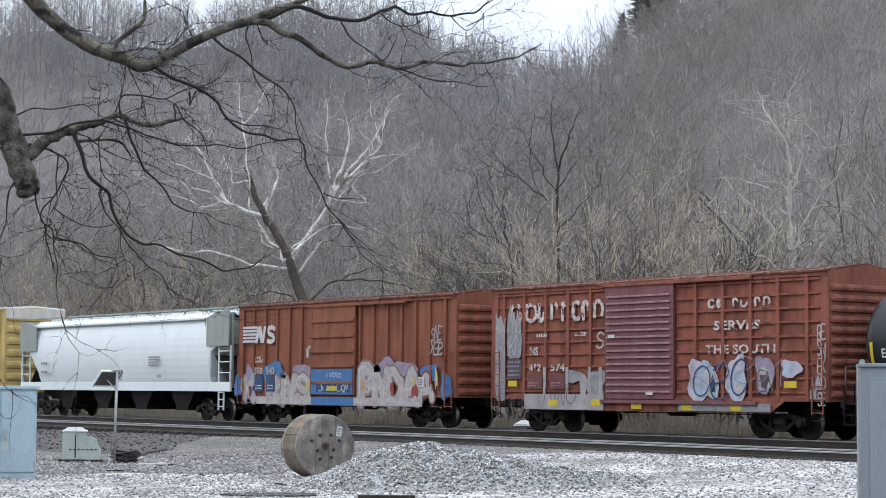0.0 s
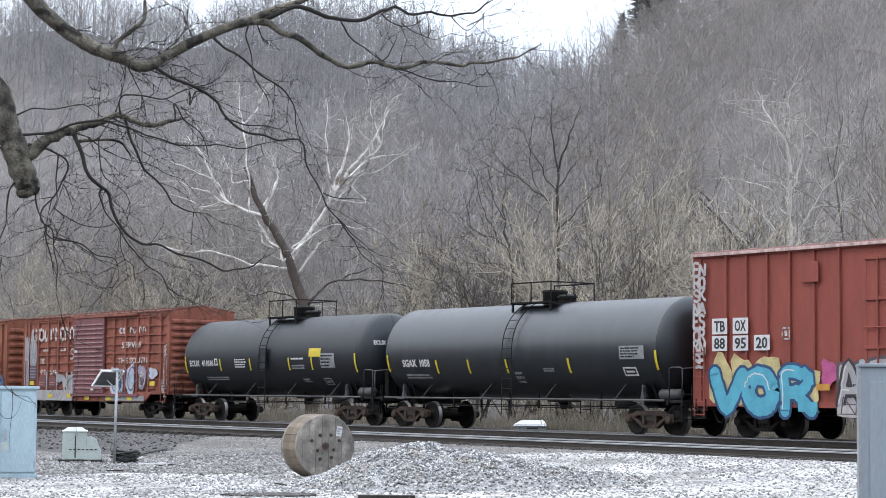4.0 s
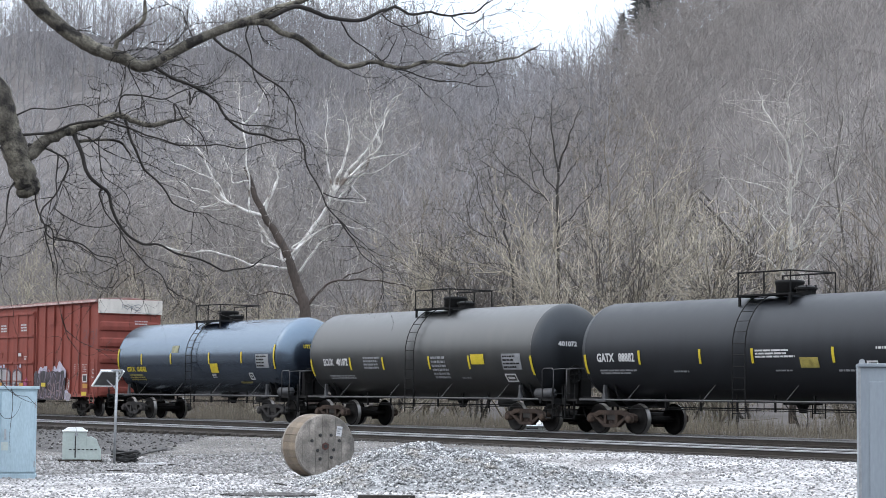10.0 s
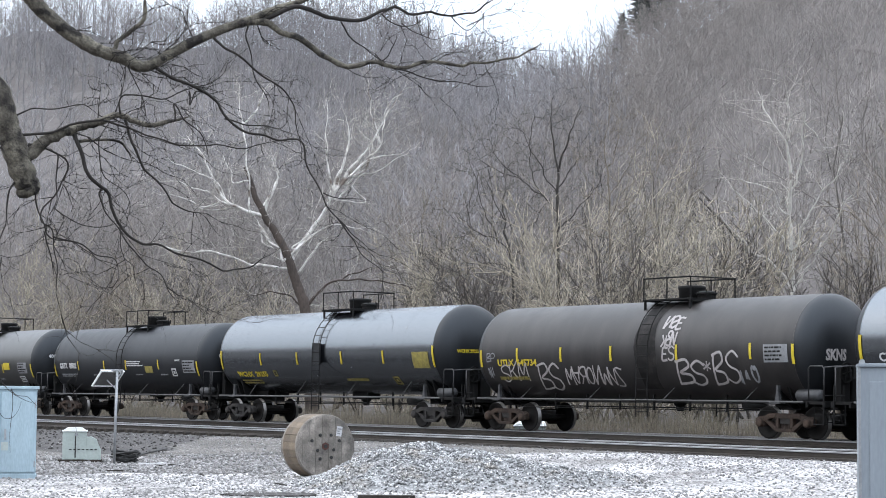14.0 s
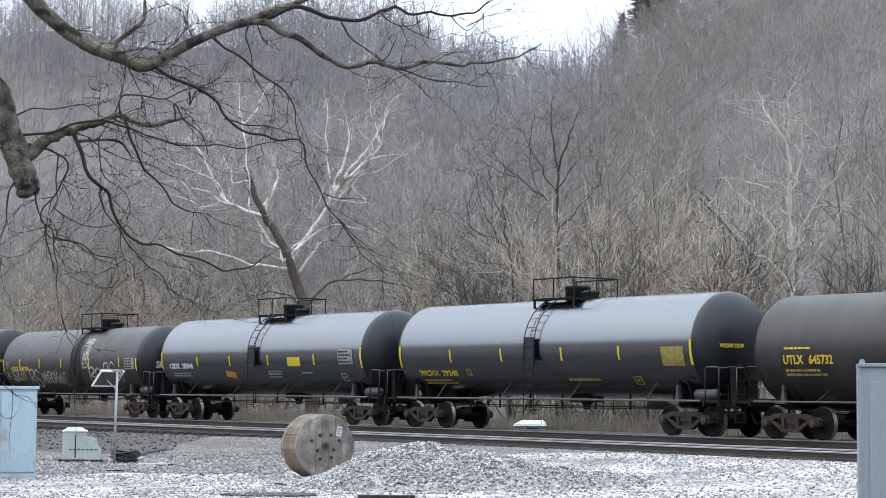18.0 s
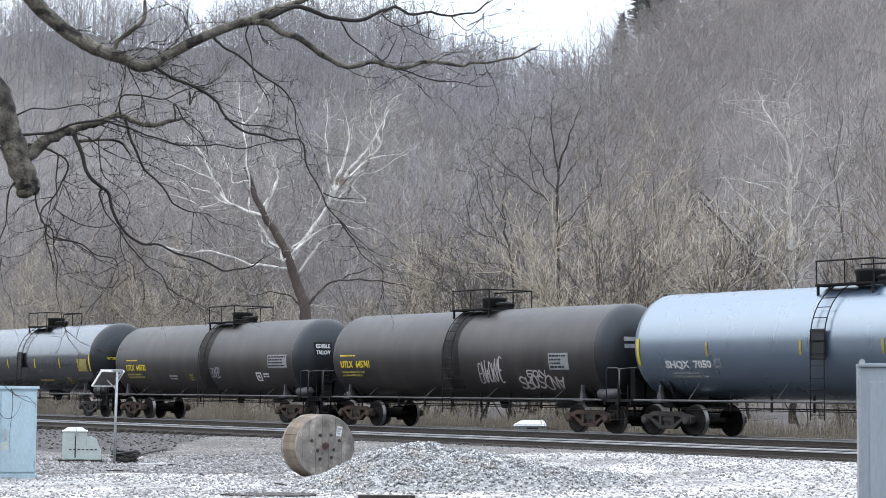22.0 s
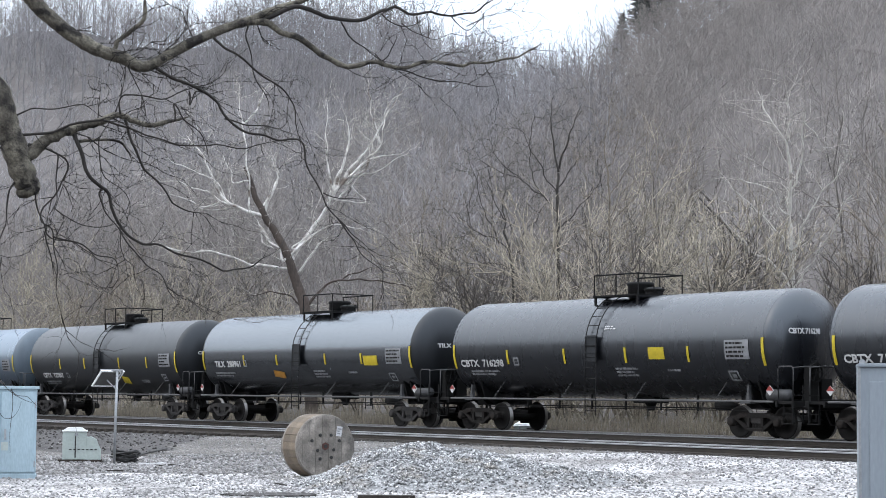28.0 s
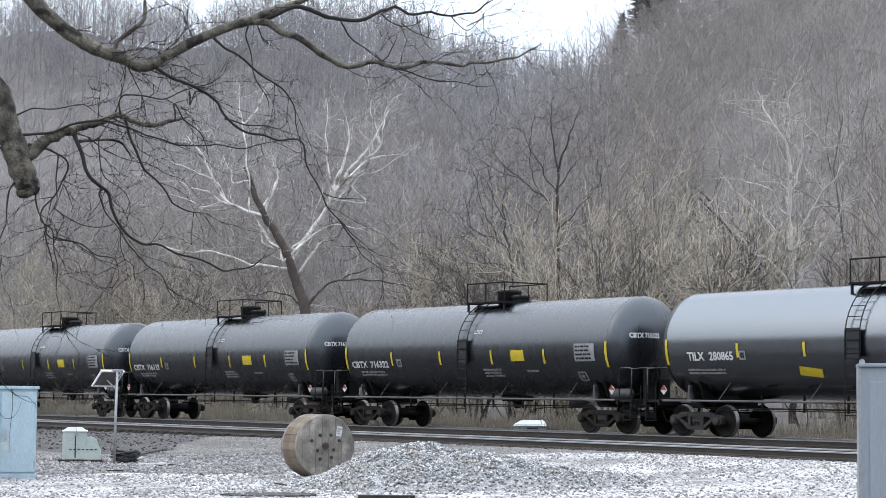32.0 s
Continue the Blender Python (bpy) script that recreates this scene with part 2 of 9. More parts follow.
M = {
    "earth": shade("leaf_litter", (0.09, 0.08, 0.075), 0.95, vary=0.25, scale=0.12, grain=1.2, bump=0.4, tint=(0.108, 0.097, 0.093)),
    "gravel": shade("pale_gravel", (0.5, 0.487, 0.482), 0.9, vary=0.3, scale=0.8, grain=24, bump=0.9, tint=(0.56, 0.548, 0.543), cells=17.0, patch=(0.2, 0.182, 0.168), patch_at=(0.5, 0.72), patch_scale=0.35),
    "old_gravel": shade("worn_grey_gravel", (0.15, 0.137, 0.124), 0.9, vary=0.3, scale=0.8, grain=24, bump=0.9, tint=(0.2, 0.188, 0.176), cells=17.0, patch=(0.1, 0.09, 0.08), patch_at=(0.5, 0.72), patch_scale=0.4),
    "stone": shade("crushed_stone", (0.265, 0.258, 0.256), 0.85, vary=0.25, scale=4, grain=60, bump=0.2, islands=0.5),
    "blue_stone": shade("fresh_crushed_limestone", (0.42, 0.422, 0.424), 0.85, vary=0.25, scale=4, grain=60, bump=0.2, islands=0.55, cells=30.0, patch=(0.34, 0.3, 0.25), patch_at=(0.55, 0.72), patch_scale=1.4),
    "asphalt": shade("worn_asphalt", (0.05, 0.05, 0.052), 0.85, vary=0.25, scale=0.6, grain=30, bump=0.3, tint=(0.062, 0.061, 0.062), patch=(0.085, 0.082, 0.08), patch_at=(0.6, 0.75), patch_scale=0.5),
    "ballast": shade("oily_ballast", (0.055, 0.051, 0.049), 0.9, cells=16.0, vary=0.35, scale=0.6, grain=16, bump=0.7, tint=(0.069, 0.063, 0.061)),
    "rail_side": shade("rail_rust", (0.034, 0.028, 0.023), 0.8, vary=0.3, scale=4, grain=50),
    "rail_top": shade("polished_rail_head", (0.38, 0.38, 0.393), 0.35, 0.7, vary=0.1, scale=2, grain=30, bump=0.02),
    "tie": shade("creosoted_tie", (0.034, 0.028, 0.023), 0.9, vary=0.35, scale=5, grain=30, streak=(1, 6, 1), objects=0.3, bump=0.4),
    "truck": shade("cast_steel_grime", (0.03, 0.0285, 0.0285), 0.75, gloss=0.3, vary=0.4, scale=3, grain=30, patch=(0.048, 0.042, 0.038), patch_at=(0.48, 0.72), patch_scale=2.0),
    # darker copy of the truck steel, with the shade under the cars painted in
    "shaded_truck": shade("shade_darkened_cast_steel", (0.015, 0.0135, 0.0125), 0.8, gloss=0.2, vary=0.4, scale=3, grain=30, patch=(0.026, 0.02, 0.017), patch_at=(0.5, 0.75), patch_scale=2.0),
    "brown_truck": shade("rusty_cast_steel", (0.042, 0.031, 0.026), 0.85, gloss=0.25, vary=0.4, scale=3, grain=30, patch=(0.07, 0.048, 0.036), patch_at=(0.45, 0.7), patch_scale=2.0),
    "wheel": shade("wheel_steel", (0.009, 0.0082, 0.0078), 0.75, 0.0, gloss=0.2, vary=0.35, scale=4, grain=30),
    "tread": shade("worn_wheel_rim", (0.2, 0.195, 0.19), 0.35, 0.9, vary=0.15, scale=4, grain=30),
    "under": shade("black_underframe", (0.006, 0.006, 0.0062), 0.75, gloss=0.25, vary=0.35, scale=2, grain=30, patch=(0.022, 0.019, 0.017), patch_at=(0.6, 0.8), patch_scale=1.6),
    "pad_grey": shade("dusty_grey_steel", (0.045, 0.046, 0.049), 0.6, vary=0.3, scale=3, grain=30),
    "rail_iron": shade("worn_dark_pipe", (0.045, 0.045, 0.047), 0.5, vary=0.3, scale=3, grain=30),
    "grey_pipe": shade("dull_grey_pipe", (0.075, 0.075, 0.077), 0.6, vary=0.25, scale=2, grain=30),
    "yellow": shade("yellow_reflector", (0.53, 0.41, 0.025), 0.45, vary=0.15, scale=4, grain=40, bump=0.02),
    "orange": shade("faded_orange_reflector", (0.428, 0.207, 0.034), 0.5, vary=0.2, scale=4, grain=40, bump=0.02),
    "white": shade("white_stencil", (0.517, 0.517, 0.524), 0.6, vary=0.1, scale=4, grain=30, bump=0.02),
    "grey_mark": shade("faded_stencil", (0.221, 0.228, 0.241), 0.6, vary=0.2, scale=5, grain=30, bump=0.02),
    "red": shade("red_mark", (0.26, 0.035, 0.03), 0.5, vary=0.1, scale=4, grain=30, bump=0.02),
    "maroon": shade("faded_maroon_paint", (0.125, 0.042, 0.042), 0.6, vary=0.2, scale=4, grain=30, bump=0.02),
    "cyan": shade("turquoise_spray", (0.069, 0.317, 0.428), 0.55, vary=0.15, scale=3, grain=20, bump=0.02),
    "blue": shade("blue_spray", (0.041, 0.138, 0.317), 0.55, vary=0.2, scale=3, grain=20, bump=0.02),
    "silver": shade("silver_spray", (0.3, 0.285, 0.295), 0.45, vary=0.2, scale=2, grain=20, bump=0.02),
    "pink": shade("pink_spray", (0.38, 0.069, 0.193), 0.55, vary=0.2, scale=3, grain=20, bump=0.02),
    "mauve": shade("mauve_spray", (0.248, 0.214, 0.29), 0.55, vary=0.2, scale=3, grain=20, bump=0.02),
    "salmon": shade("salmon_spray", (0.345, 0.207, 0.186), 0.55, vary=0.2, scale=3, grain=20, bump=0.02),
    "cream": shade("cream_spray", (0.414, 0.345, 0.166), 0.55, vary=0.25, scale=3, grain=20, bump=0.02),
    "lilac": shade("lilac_spray", (0.4, 0.38, 0.46), 0.55, vary=0.2, scale=3, grain=20, bump=0.02),
    "dusk_pink": shade("dusky_pink_spray", (0.21, 0.15, 0.155), 0.55, vary=0.2, scale=3, grain=20, bump=0.02),
    "peach": shade("peach_spray", (0.42, 0.24, 0.14), 0.55, vary=0.2, scale=3, grain=20, bump=0.02),
    "chalk": shade("chalky_white_spray", (0.37, 0.35, 0.35), 0.6, vary=0.22, scale=4, grain=30, bump=0.02),
    "ochre": shade("faded_ochre_stencil", (0.24, 0.2, 0.05), 0.6, vary=0.3, scale=5, grain=30, bump=0.02),
    "old_poster": shade("bleached_paper_patch", (0.22, 0.22, 0.14), 0.7, vary=0.3, scale=4, grain=20, bump=0.02),
    "navy": shade("navy_spray", (0.015, 0.05, 0.13), 0.55, vary=0.2, scale=3, grain=20, bump=0.02),
    "black": shade("black_spray", (0.021, 0.021, 0.024), 0.5, vary=0.2, scale=3, grain=20, bump=0.02),
    "plum": shade("dark_plum_spray", (0.076, 0.055, 0.069), 0.55, vary=0.2, scale=3, grain=20, bump=0.02),
    "bark": shade("grey_brown_bark", (0.059, 0.05, 0.04), 0.95, vary=0.4, scale=2.5, grain=22, bump=0.6, streak=(1, 1, 0.35), tint=(0.09, 0.083, 0.062)),
    "twig": shade("dark_twigs", (0.032, 0.028, 0.025), 0.95, vary=0.3, scale=2, grain=10, bump=0.0),
    "moss_bark": shade("lichen_bark", (0.066, 0.056, 0.047), 0.95, vary=0.45, scale=5, grain=40, bump=0.8, tint=(0.14, 0.127, 0.1), patch=(0.02, 0.017, 0.015), patch_at=(0.52, 0.63), patch_scale=6.0),
    "white_bark": shade("sycamore_bark", (0.7, 0.68, 0.65), 0.85, vary=0.25, scale=2.5, grain=14, bump=0.2, patch=(0.2, 0.165, 0.14), patch_at=(0.52, 0.66), patch_scale=1.6),
    "pale_bark": shade("pale_sycamore_bark", (0.48, 0.46, 0.425), 0.85, vary=0.3, scale=2.5, grain=14, bump=0.2, patch=(0.16, 0.135, 0.115), patch_at=(0.58, 0.7), patch_scale=1.6),
    "pale_twig": shade("pale_sycamore_twigs", (0.42, 0.395, 0.36), 0.9, vary=0.3, scale=1.5, grain=8, bump=0.0, islands=0.4),
    "worn_white": shade("worn_white_paint", (0.47, 0.43, 0.42), 0.7, vary=0.4, scale=6, grain=30, bump=0.02, patch=(0.17, 0.065, 0.045), patch_at=(0.54, 0.6), patch_scale=5.0),
    "old_bark": shade("sycamore_trunk_bark", (0.072, 0.057, 0.049), 0.95, vary=0.35, scale=2.5, grain=18, bump=0.5, streak=(1, 1, 0.4)),
    "tan_twig": shade("tan_brush", (0.272, 0.24, 0.194), 0.95, vary=0.25, scale=0.25, grain=3, bump=0.0, islands=0.4),
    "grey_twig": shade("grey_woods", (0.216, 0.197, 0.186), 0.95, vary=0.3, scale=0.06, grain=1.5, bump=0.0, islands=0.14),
    # paler and bluer than the hillside woods: distance haze put into the colour
    "hazed_far_twig": shade("hazed_far_woods", (0.226, 0.217, 0.224), 0.95, vary=0.25, scale=0.05, grain=1.5, bump=0.0, islands=0.14),
    "brown_twig": shade("brown_twigs", (0.185, 0.158, 0.127), 0.95, vary=0.3, scale=0.3, grain=3, bump=0.0, islands=0.6),
    "dark_limb": shade("dark_valley_bark", (0.05, 0.045, 0.041), 0.95, vary=0.35, scale=2.5, grain=18, bump=0.3),
    "tan_bark": shade("tan_bark", (0.2, 0.178, 0.14), 0.95, vary=0.35, scale=1.5, grain=14, bump=0.3, islands=0.3),
    # paler than tan_bark: light from above put into the branch colour
    "tan_branch": shade("lit_tan_branches", (0.335, 0.298, 0.236), 0.95, vary=0.25, scale=0.5, grain=6, bump=0.0, islands=0.4),
    "grey_bark": shade("pale_grey_bark", (0.18, 0.168, 0.155), 0.95, vary=0.35, scale=1.5, grain=14, bump=0.3, islands=0.3),
    "grey_branch": shade("grey_branches", (0.22, 0.2, 0.185), 0.95, vary=0.3, scale=0.5, grain=6, bump=0.0, islands=0.4),
    "dark_branch": shade("dark_branches", (0.08, 0.071, 0.063), 0.95, vary=0.3, scale=0.5, grain=6, bump=0.0, islands=0.4),
    "pine": shade("pine_needles", (0.034, 0.041, 0.038), 0.9, vary=0.3, scale=0.5, grain=5, bump=0.0),
    "grass": shade("dead_grass", (0.108, 0.092, 0.067), 0.95, vary=0.3, scale=0.4, grain=6, bump=0.0, islands=0.35),
    "wood": shade("weathered_reel_wood", (0.2, 0.178, 0.155), 0.85, vary=0.4, scale=3, grain=40, bump=0.3, streak=(1, 9, 1), objects=0.08, tint=(0.26, 0.235, 0.208), patch=(0.12, 0.11, 0.1), patch_at=(0.45, 0.62), patch_scale=2.2),
    "lagging": shade("brown_reel_lagging", (0.145, 0.114, 0.083), 0.85, vary=0.3, scale=3, grain=40, bump=0.3, objects=0.2),
    "cabinet": shade("pale_blue_grey_enamel", (0.33, 0.43, 0.485), 0.5, vary=0.15, scale=1.5, grain=20, bump=0.04, streak=(2, 2, 0.5)),
    "cabinet_grey": shade("pale_grey_enamel", (0.255, 0.29, 0.324), 0.5, vary=0.1, scale=1.2, grain=20, bump=0.03, streak=(2, 2, 0.5)),
    "box_green": shade("grey_green_enamel", (0.40, 0.455, 0.43), 0.55, vary=0.12, scale=2, grain=20, bump=0.04),
    "galv": shade("galvanised_steel", (0.317, 0.331, 0.345), 0.45, 0.4, vary=0.15, scale=3, grain=30, bump=0.03),
    "solar": shade("solar_cells", (0.021, 0.028, 0.048), 0.2, 0.0, vary=0.2, scale=4, grain=30, bump=0.0),
    "pale_blue": shade("pale_blue_spray", (0.33, 0.4, 0.48), 0.55, vary=0.25, scale=3, grain=20, bump=0.02),
    "hub": shade("dark_rusty_hub", (0.075, 0.032, 0.026), 0.85, vary=0.35, scale=8, grain=60),
    "rubber": shade("black_rubber", (0.021, 0.021, 0.021), 0.7, vary=0.3, scale=6, grain=40),
}


# ---- mesh helpers ----
def mesh_of(name, bm, mats, smooth=False):
    me = bpy.data.meshes.new(name)
    bm.to_mesh(me)
    bm.free()
    for m in (mats if isinstance(mats, (list, tuple)) else [mats]):
        me.materials.append(m)
    if smooth:
        me.shade_smooth()
    return me


def part(name, bm, material, parent, label="", at=None, smooth=False):
    """Link a bmesh, or a mesh that is already there, as one object under parent."""
    me = bm if isinstance(bm, bpy.types.Mesh) else mesh_of(name, bm, material, smooth)
    ob = new(name, me)
    ob.parent = parent
    if at is not None:
        ob.matrix_basis = at
    if label:
        ob["label"] = label
    if name in ("small_print", "label_print", "spray_tag", "stroke", "emblem", "stencil_box"):
        ob["kind"] = "stuff"
    return ob


def thing(name, label, category, group="", at=None, kind=""):
    ob = new(name)
    if at is not None:
        ob.matrix_basis = at
    return tagged(ob, label, category, group, kind)


def solid(name, bm, material, label, category, group="", kind="", at=None, smooth=False):
    ob = new(name, mesh_of(name, bm, material, smooth))
    if at is not None:
        ob.matrix_basis = at
    return tagged(ob, label, category, group, kind)


def add_box(bm, lo, hi, bevel=0.0, turn=None):
    r = bmesh.ops.create_cube(bm, size=1.0)["verts"]
    c = [(a + b) / 2 for a, b in zip(lo, hi)]
    s = [max(1e-4, b - a) for a, b in zip(lo, hi)]
    m = Matrix.Translation(c) @ Matrix.Diagonal((*s, 1))
    if turn is not None:
        m = turn @ m
    bmesh.ops.transform(bm, matrix=m, verts=r)
    if bevel:
        es = list({e for v in r for e in v.link_edges})
        bmesh.ops.bevel(bm, geom=es, offset=bevel, segments=2, affect="EDGES", profile=0.7)
    return bm


def box(lo, hi, bevel=0.0, turn=None):
    return add_box(bmesh.new(), lo, hi, bevel, turn)


def add_tube(bm, pts, radii, sides=8, caps=True):
    """A round bar through the points."""
    pts = [Vector(p) for p in pts]
    if isinstance(radii, (int, float)):
        radii = [radii] * len(pts)
    rings = []
    up = Vector((0.13, 0.21, 0.97)).normalized()
    for i, p in enumerate(pts):
        d = (pts[min(i + 1, len(pts) - 1)] - pts[max(i - 1, 0)]).normalized()
        a = d.cross(up)
        if a.length < 0.05:
            a = d.cross(Vector((1, 0, 0)))
        a.normalize()
        b = d.cross(a)
        rings.append([bm.verts.new(p + (a * math.cos(k * math.tau / sides) + b * math.sin(k * math.tau / sides)) * radii[i]) for k in range(sides)])
    for r0, r1 in zip(rings, rings[1:]):
        for k in range(sides):
            bm.faces.new((r0[k], r0[(k + 1) % sides], r1[(k + 1) % sides], r1[k]))
    if caps:
        bm.faces.new(rings[0][::-1])
        bm.faces.new(rings[-1])
    return bm


def tube(pts, radii, sides=8, caps=True):
    return add_tube(bmesh.new(), pts, radii, sides, caps)


def lathe(profile, axis="x", sides=32, caps=True):
    """Turn (along, radius) pairs round an axis."""
    bm = bmesh.new()
    rings = []
    for a, r in profile:
        ring = []
        for k in range(sides):
            c, s = math.cos(k * math.tau / sides) * r, math.sin(k * math.tau / sides) * r
            ring.append(bm.verts.new({"x": (a, c, s), "y": (s, a, c), "z": (c, s, a)}[axis]))
        rings.append(ring)
    for r0, r1 in zip(rings, rings[1:]):
        for k in range(sides):
            bm.faces.new((r0[k], r0[(k + 1) % sides], r1[(k + 1) % sides], r1[k]))
    if caps:
        bm.faces.new(rings[0][::-1])
        bm.faces.new(rings[-1])
    bmesh.ops.recalc_face_normals(bm, faces=bm.faces)
    return bm


def slab(outline, y0, y1, holes=()):
    """An outline in x and z, given depth along y."""
    bm = bmesh.new()
    f = bm.faces.new([bm.verts.new((x, y0, z)) for x, z in outline])
    r = bmesh.ops.extrude_face_region(bm, geom=[f])["geom"]
    bmesh.ops.translate(bm, vec=(0, y1 - y0, 0), verts=[v for v in r if isinstance(v, bmesh.types.BMVert)])
    bmesh.ops.recalc_face_normals(bm, faces=bm.faces)
    return bm


def merge(*bms):
    out = bmesh.new()
    for b in bms:
        me = bpy.data.meshes.new("tmp")
        b.to_mesh(me)
        b.free()
        out.from_mesh(me)
        bpy.data.meshes.remove(me)
    return out


def raw_mesh(name, verts, faces, mats, smooth=False):
    """A mesh from whole arrays; faces all of one size."""
    verts, faces = np.asarray(verts, np.float32), np.asarray(faces, np.int32)
    me = bpy.data.meshes.new(name)
    k = faces.shape[1]
    me.vertices.add(len(verts))
    me.vertices.foreach_set("co", verts.ravel())
    me.loops.add(faces.size)
    me.loops.foreach_set("vertex_index", faces.ravel())
    me.polygons.add(len(faces))
    me.polygons.foreach_set("loop_start", np.arange(len(faces), dtype=np.int32) * k)
    me.polygons.foreach_set("loop_total", np.full(len(faces), k, np.int32))
    for m in (mats if isinstance(mats, (list, tuple)) else [mats]):
        me.materials.append(m)
    me.update(calc_edges=True)
    me.validate()
    if smooth:
        me.shade_smooth()
    return me


# ---- land ----
def smooth01(t):
    t = min(1.0, max(0.0, t))
    return t * t * (3 - 2 * t)


def table(v, rows):
    """Straight steps between (at, value) rows."""
    if v <= rows[0][0]:
        return rows[0][1]
    for (a, p), (b, q) in zip(rows, rows[1:]):
        if v <= b:
            return p + (q - p) * (v - a) / (b - a)
    return rows[-1][1]


def hill_z(x, y):
    """The wooded valley side: a near spur that climbs to the right and a farther ridge."""
    if y < -70:                       # unseen rise added behind the eye; it darkens the tanks' reflections
        d = -70.0 - y
        return 62.0 * smooth01(d / 190.0) * (1 + 0.12 * noise.noise(Vector((x * 0.012, y * 0.012, 5.0))))
    if y < 20:
        return 0.0
    r = math.hypot(x, y)
    az = math.degrees(math.atan2(-x, y))
    c = max(0.16, math.cos(math.radians(az)))
    foot = 66.0 / c
    tall_near = table(az, [(-60, 70), (20, 72), (38, 64), (41, 61), (44, 55), (46, 49), (47.8, 43), (50, 35.5), (51.5, 29), (53.5, 20), (57, 8), (60, 0)])
    tall_far = table(az, [(30, 30), (47, 50), (50, 57), (52, 61), (55, 67.5), (58, 71), (60, 75), (63, 80), (66, 82), (90, 82)])
    t1 = min(1.0, max(0.0, (r - foot) / 165.0))
    t2 = min(1.0, max(0.0, (r - foot) / 290.0))
    z1 = tall_near * (0.8 * t1 + 0.2 * smooth01(t1))
    z2 = tall_far * (0.35 * t2 + 0.65 * t2 ** 1.4)
    z = max(z1, z2)
    n = noise.fractal(Vector((x * 0.02, y * 0.02, 3.1)), 1.0, 2.0, 4)
    return z * (1 + 0.06 * n) + (0.8 * n + 1.6 * noise.noise(Vector((x * 0.07, y * 0.07, 8.0)))) * smooth01((r - foot) / 60)


def ground_z(x, y):
    """Height of the ground sheet."""
    n = noise.fractal(Vector((x * 0.25, y * 0.25, 0.0)), 1.0, 2.0, 4)
    low = -0.5 + 0.035 * n
    shoulder = table(x, [(-70, -0.36), (-58, -0.30), (-48, -0.22), (-42, -0.19), (0, -0.19)])
    if y < -70:
        return low + hill_z(x, y)
    if y < 31.4:
        return low + (shoulder - low) * smooth01((y - 23.0) / 8.4)
    if y < 43.0:
        z = table(y, [(31.4, shoulder), (32.0, max(shoulder, -0.2)), (42.0, -0.2), (43.0, -0.3)])
        return z + 0.012 * n
    z = table(y, [(43.0, -0.3), (44.5, -0.24), (50.0, -0.05), (66.0, 0.5)]) + 0.05 * n
    return z + hill_z(x, y)


def ballast_edge(x, y):
    """Where the pale yard gravel gives way to the dark track bed."""
    w = 0.5 * noise.noise(Vector((x * 0.4, y * 0.4, 7.0)))
    away = math.degrees(math.atan2(-x, max(y, 0.1)))
    return 31.7 + w * 0.5 - 8.6 * smooth01((away - 60.0 + 1.2 * w) / 2.6)


def trodden(x, y):
    """The older, dirtier gravel between the driveway and the track bed."""
    away = math.degrees(math.atan2(-x, max(y, 0.1)))
    out = 0.805 * -x + 0.594 * y
    return out + 1.6 * noise.noise(Vector((x * 0.5, y * 0.5, 12.0))) > 40.3 + 6.5 * smooth01((58.6 - away) / 2.5)


def ground_sheet():
    xs = np.concatenate([[-3000, -1800, -1200, -900], np.arange(-700, -140, 12.0), np.arange(-140, 8, 0.5), np.arange(8, 160, 8.0), [300, 700, 1500, 3000]])
    ys = np.concatenate([[-3000, -1200, -600, -400, -320, -260, -230, -200, -170, -140, -120, -100, -85, -70, -50, -30, -10, 0], np.arange(5, 50, 0.35), np.arange(50, 110, 2.0), np.arange(110, 520, 8.0), [620, 900, 1500, 3000]])
    nx, ny = len(xs), len(ys)
    verts = [(x, y, ground_z(x, y)) for y in ys for x in xs]
    i, j = np.meshgrid(np.arange(nx - 1), np.arange(ny - 1))
    a = (j * nx + i).ravel()
    faces = np.stack([a, a + 1, a + 1 + nx, a + nx], 1)
    me = raw_mesh("ground", verts, faces, [M["gravel"], M["ballast"], M["earth"], M["old_gravel"], M["asphalt"]], smooth=True)
    cy = (ys[:-1] + ys[1:]) / 2
    cx = (xs[:-1] + xs[1:]) / 2
    idx = np.zeros((ny - 1, nx - 1), np.int32)
    for k, y in enumerate(cy):
        for q, x in enumerate(cx):
            w = 0.5 * noise.noise(Vector((x * 0.4, y * 0.4, 7.0)))
            edge = ballast_edge(x, y)
            idx[k, q] = 2 if y < 3 + w else 4 if -0.805 * x + 0.594 * y < 28.6 + w else (3 if trodden(x, y) else 0) if y < edge else (1 if y < 43.6 + w else 2)
    me.polygons.foreach_set("material_index", idx.ravel())
    ob = new("ground", me)
    return tagged(ob, "pale crushed gravel yard running up to a wooded hillside", "ground", kind="structure")


ground_sheet()


def rail_profile(y, side):
    """Outline of a rail in y and z, head at the top."""
    pts = [(-0.07, -0.172), (0.07, -0.172), (0.07, -0.16), (0.012, -0.14), (0.010, -0.05), (0.036, -0.038), (0.036, -0.006),
           (0.028, 0.0), (-0.028, 0.0), (-0.036, -0.006), (-0.036, -0.038), (-0.010, -0.05), (-0.012, -0.14), (-0.07, -0.16)]
    return [(y + a, b) for a, b in pts]


def track(name, cy, label):
    """Two rails on wooden ties, with spikes' plates."""
    top = thing(name, label, "track", kind="structure", at=pose(0, cy, 0))
    x0, x1 = -420.0, 120.0
    for side in (-1, 1):
        bm = bmesh.new()
        ring = rail_profile(side * 0.7535, side)
        a = [bm.verts.new((x0, y, z)) for y, z in ring]
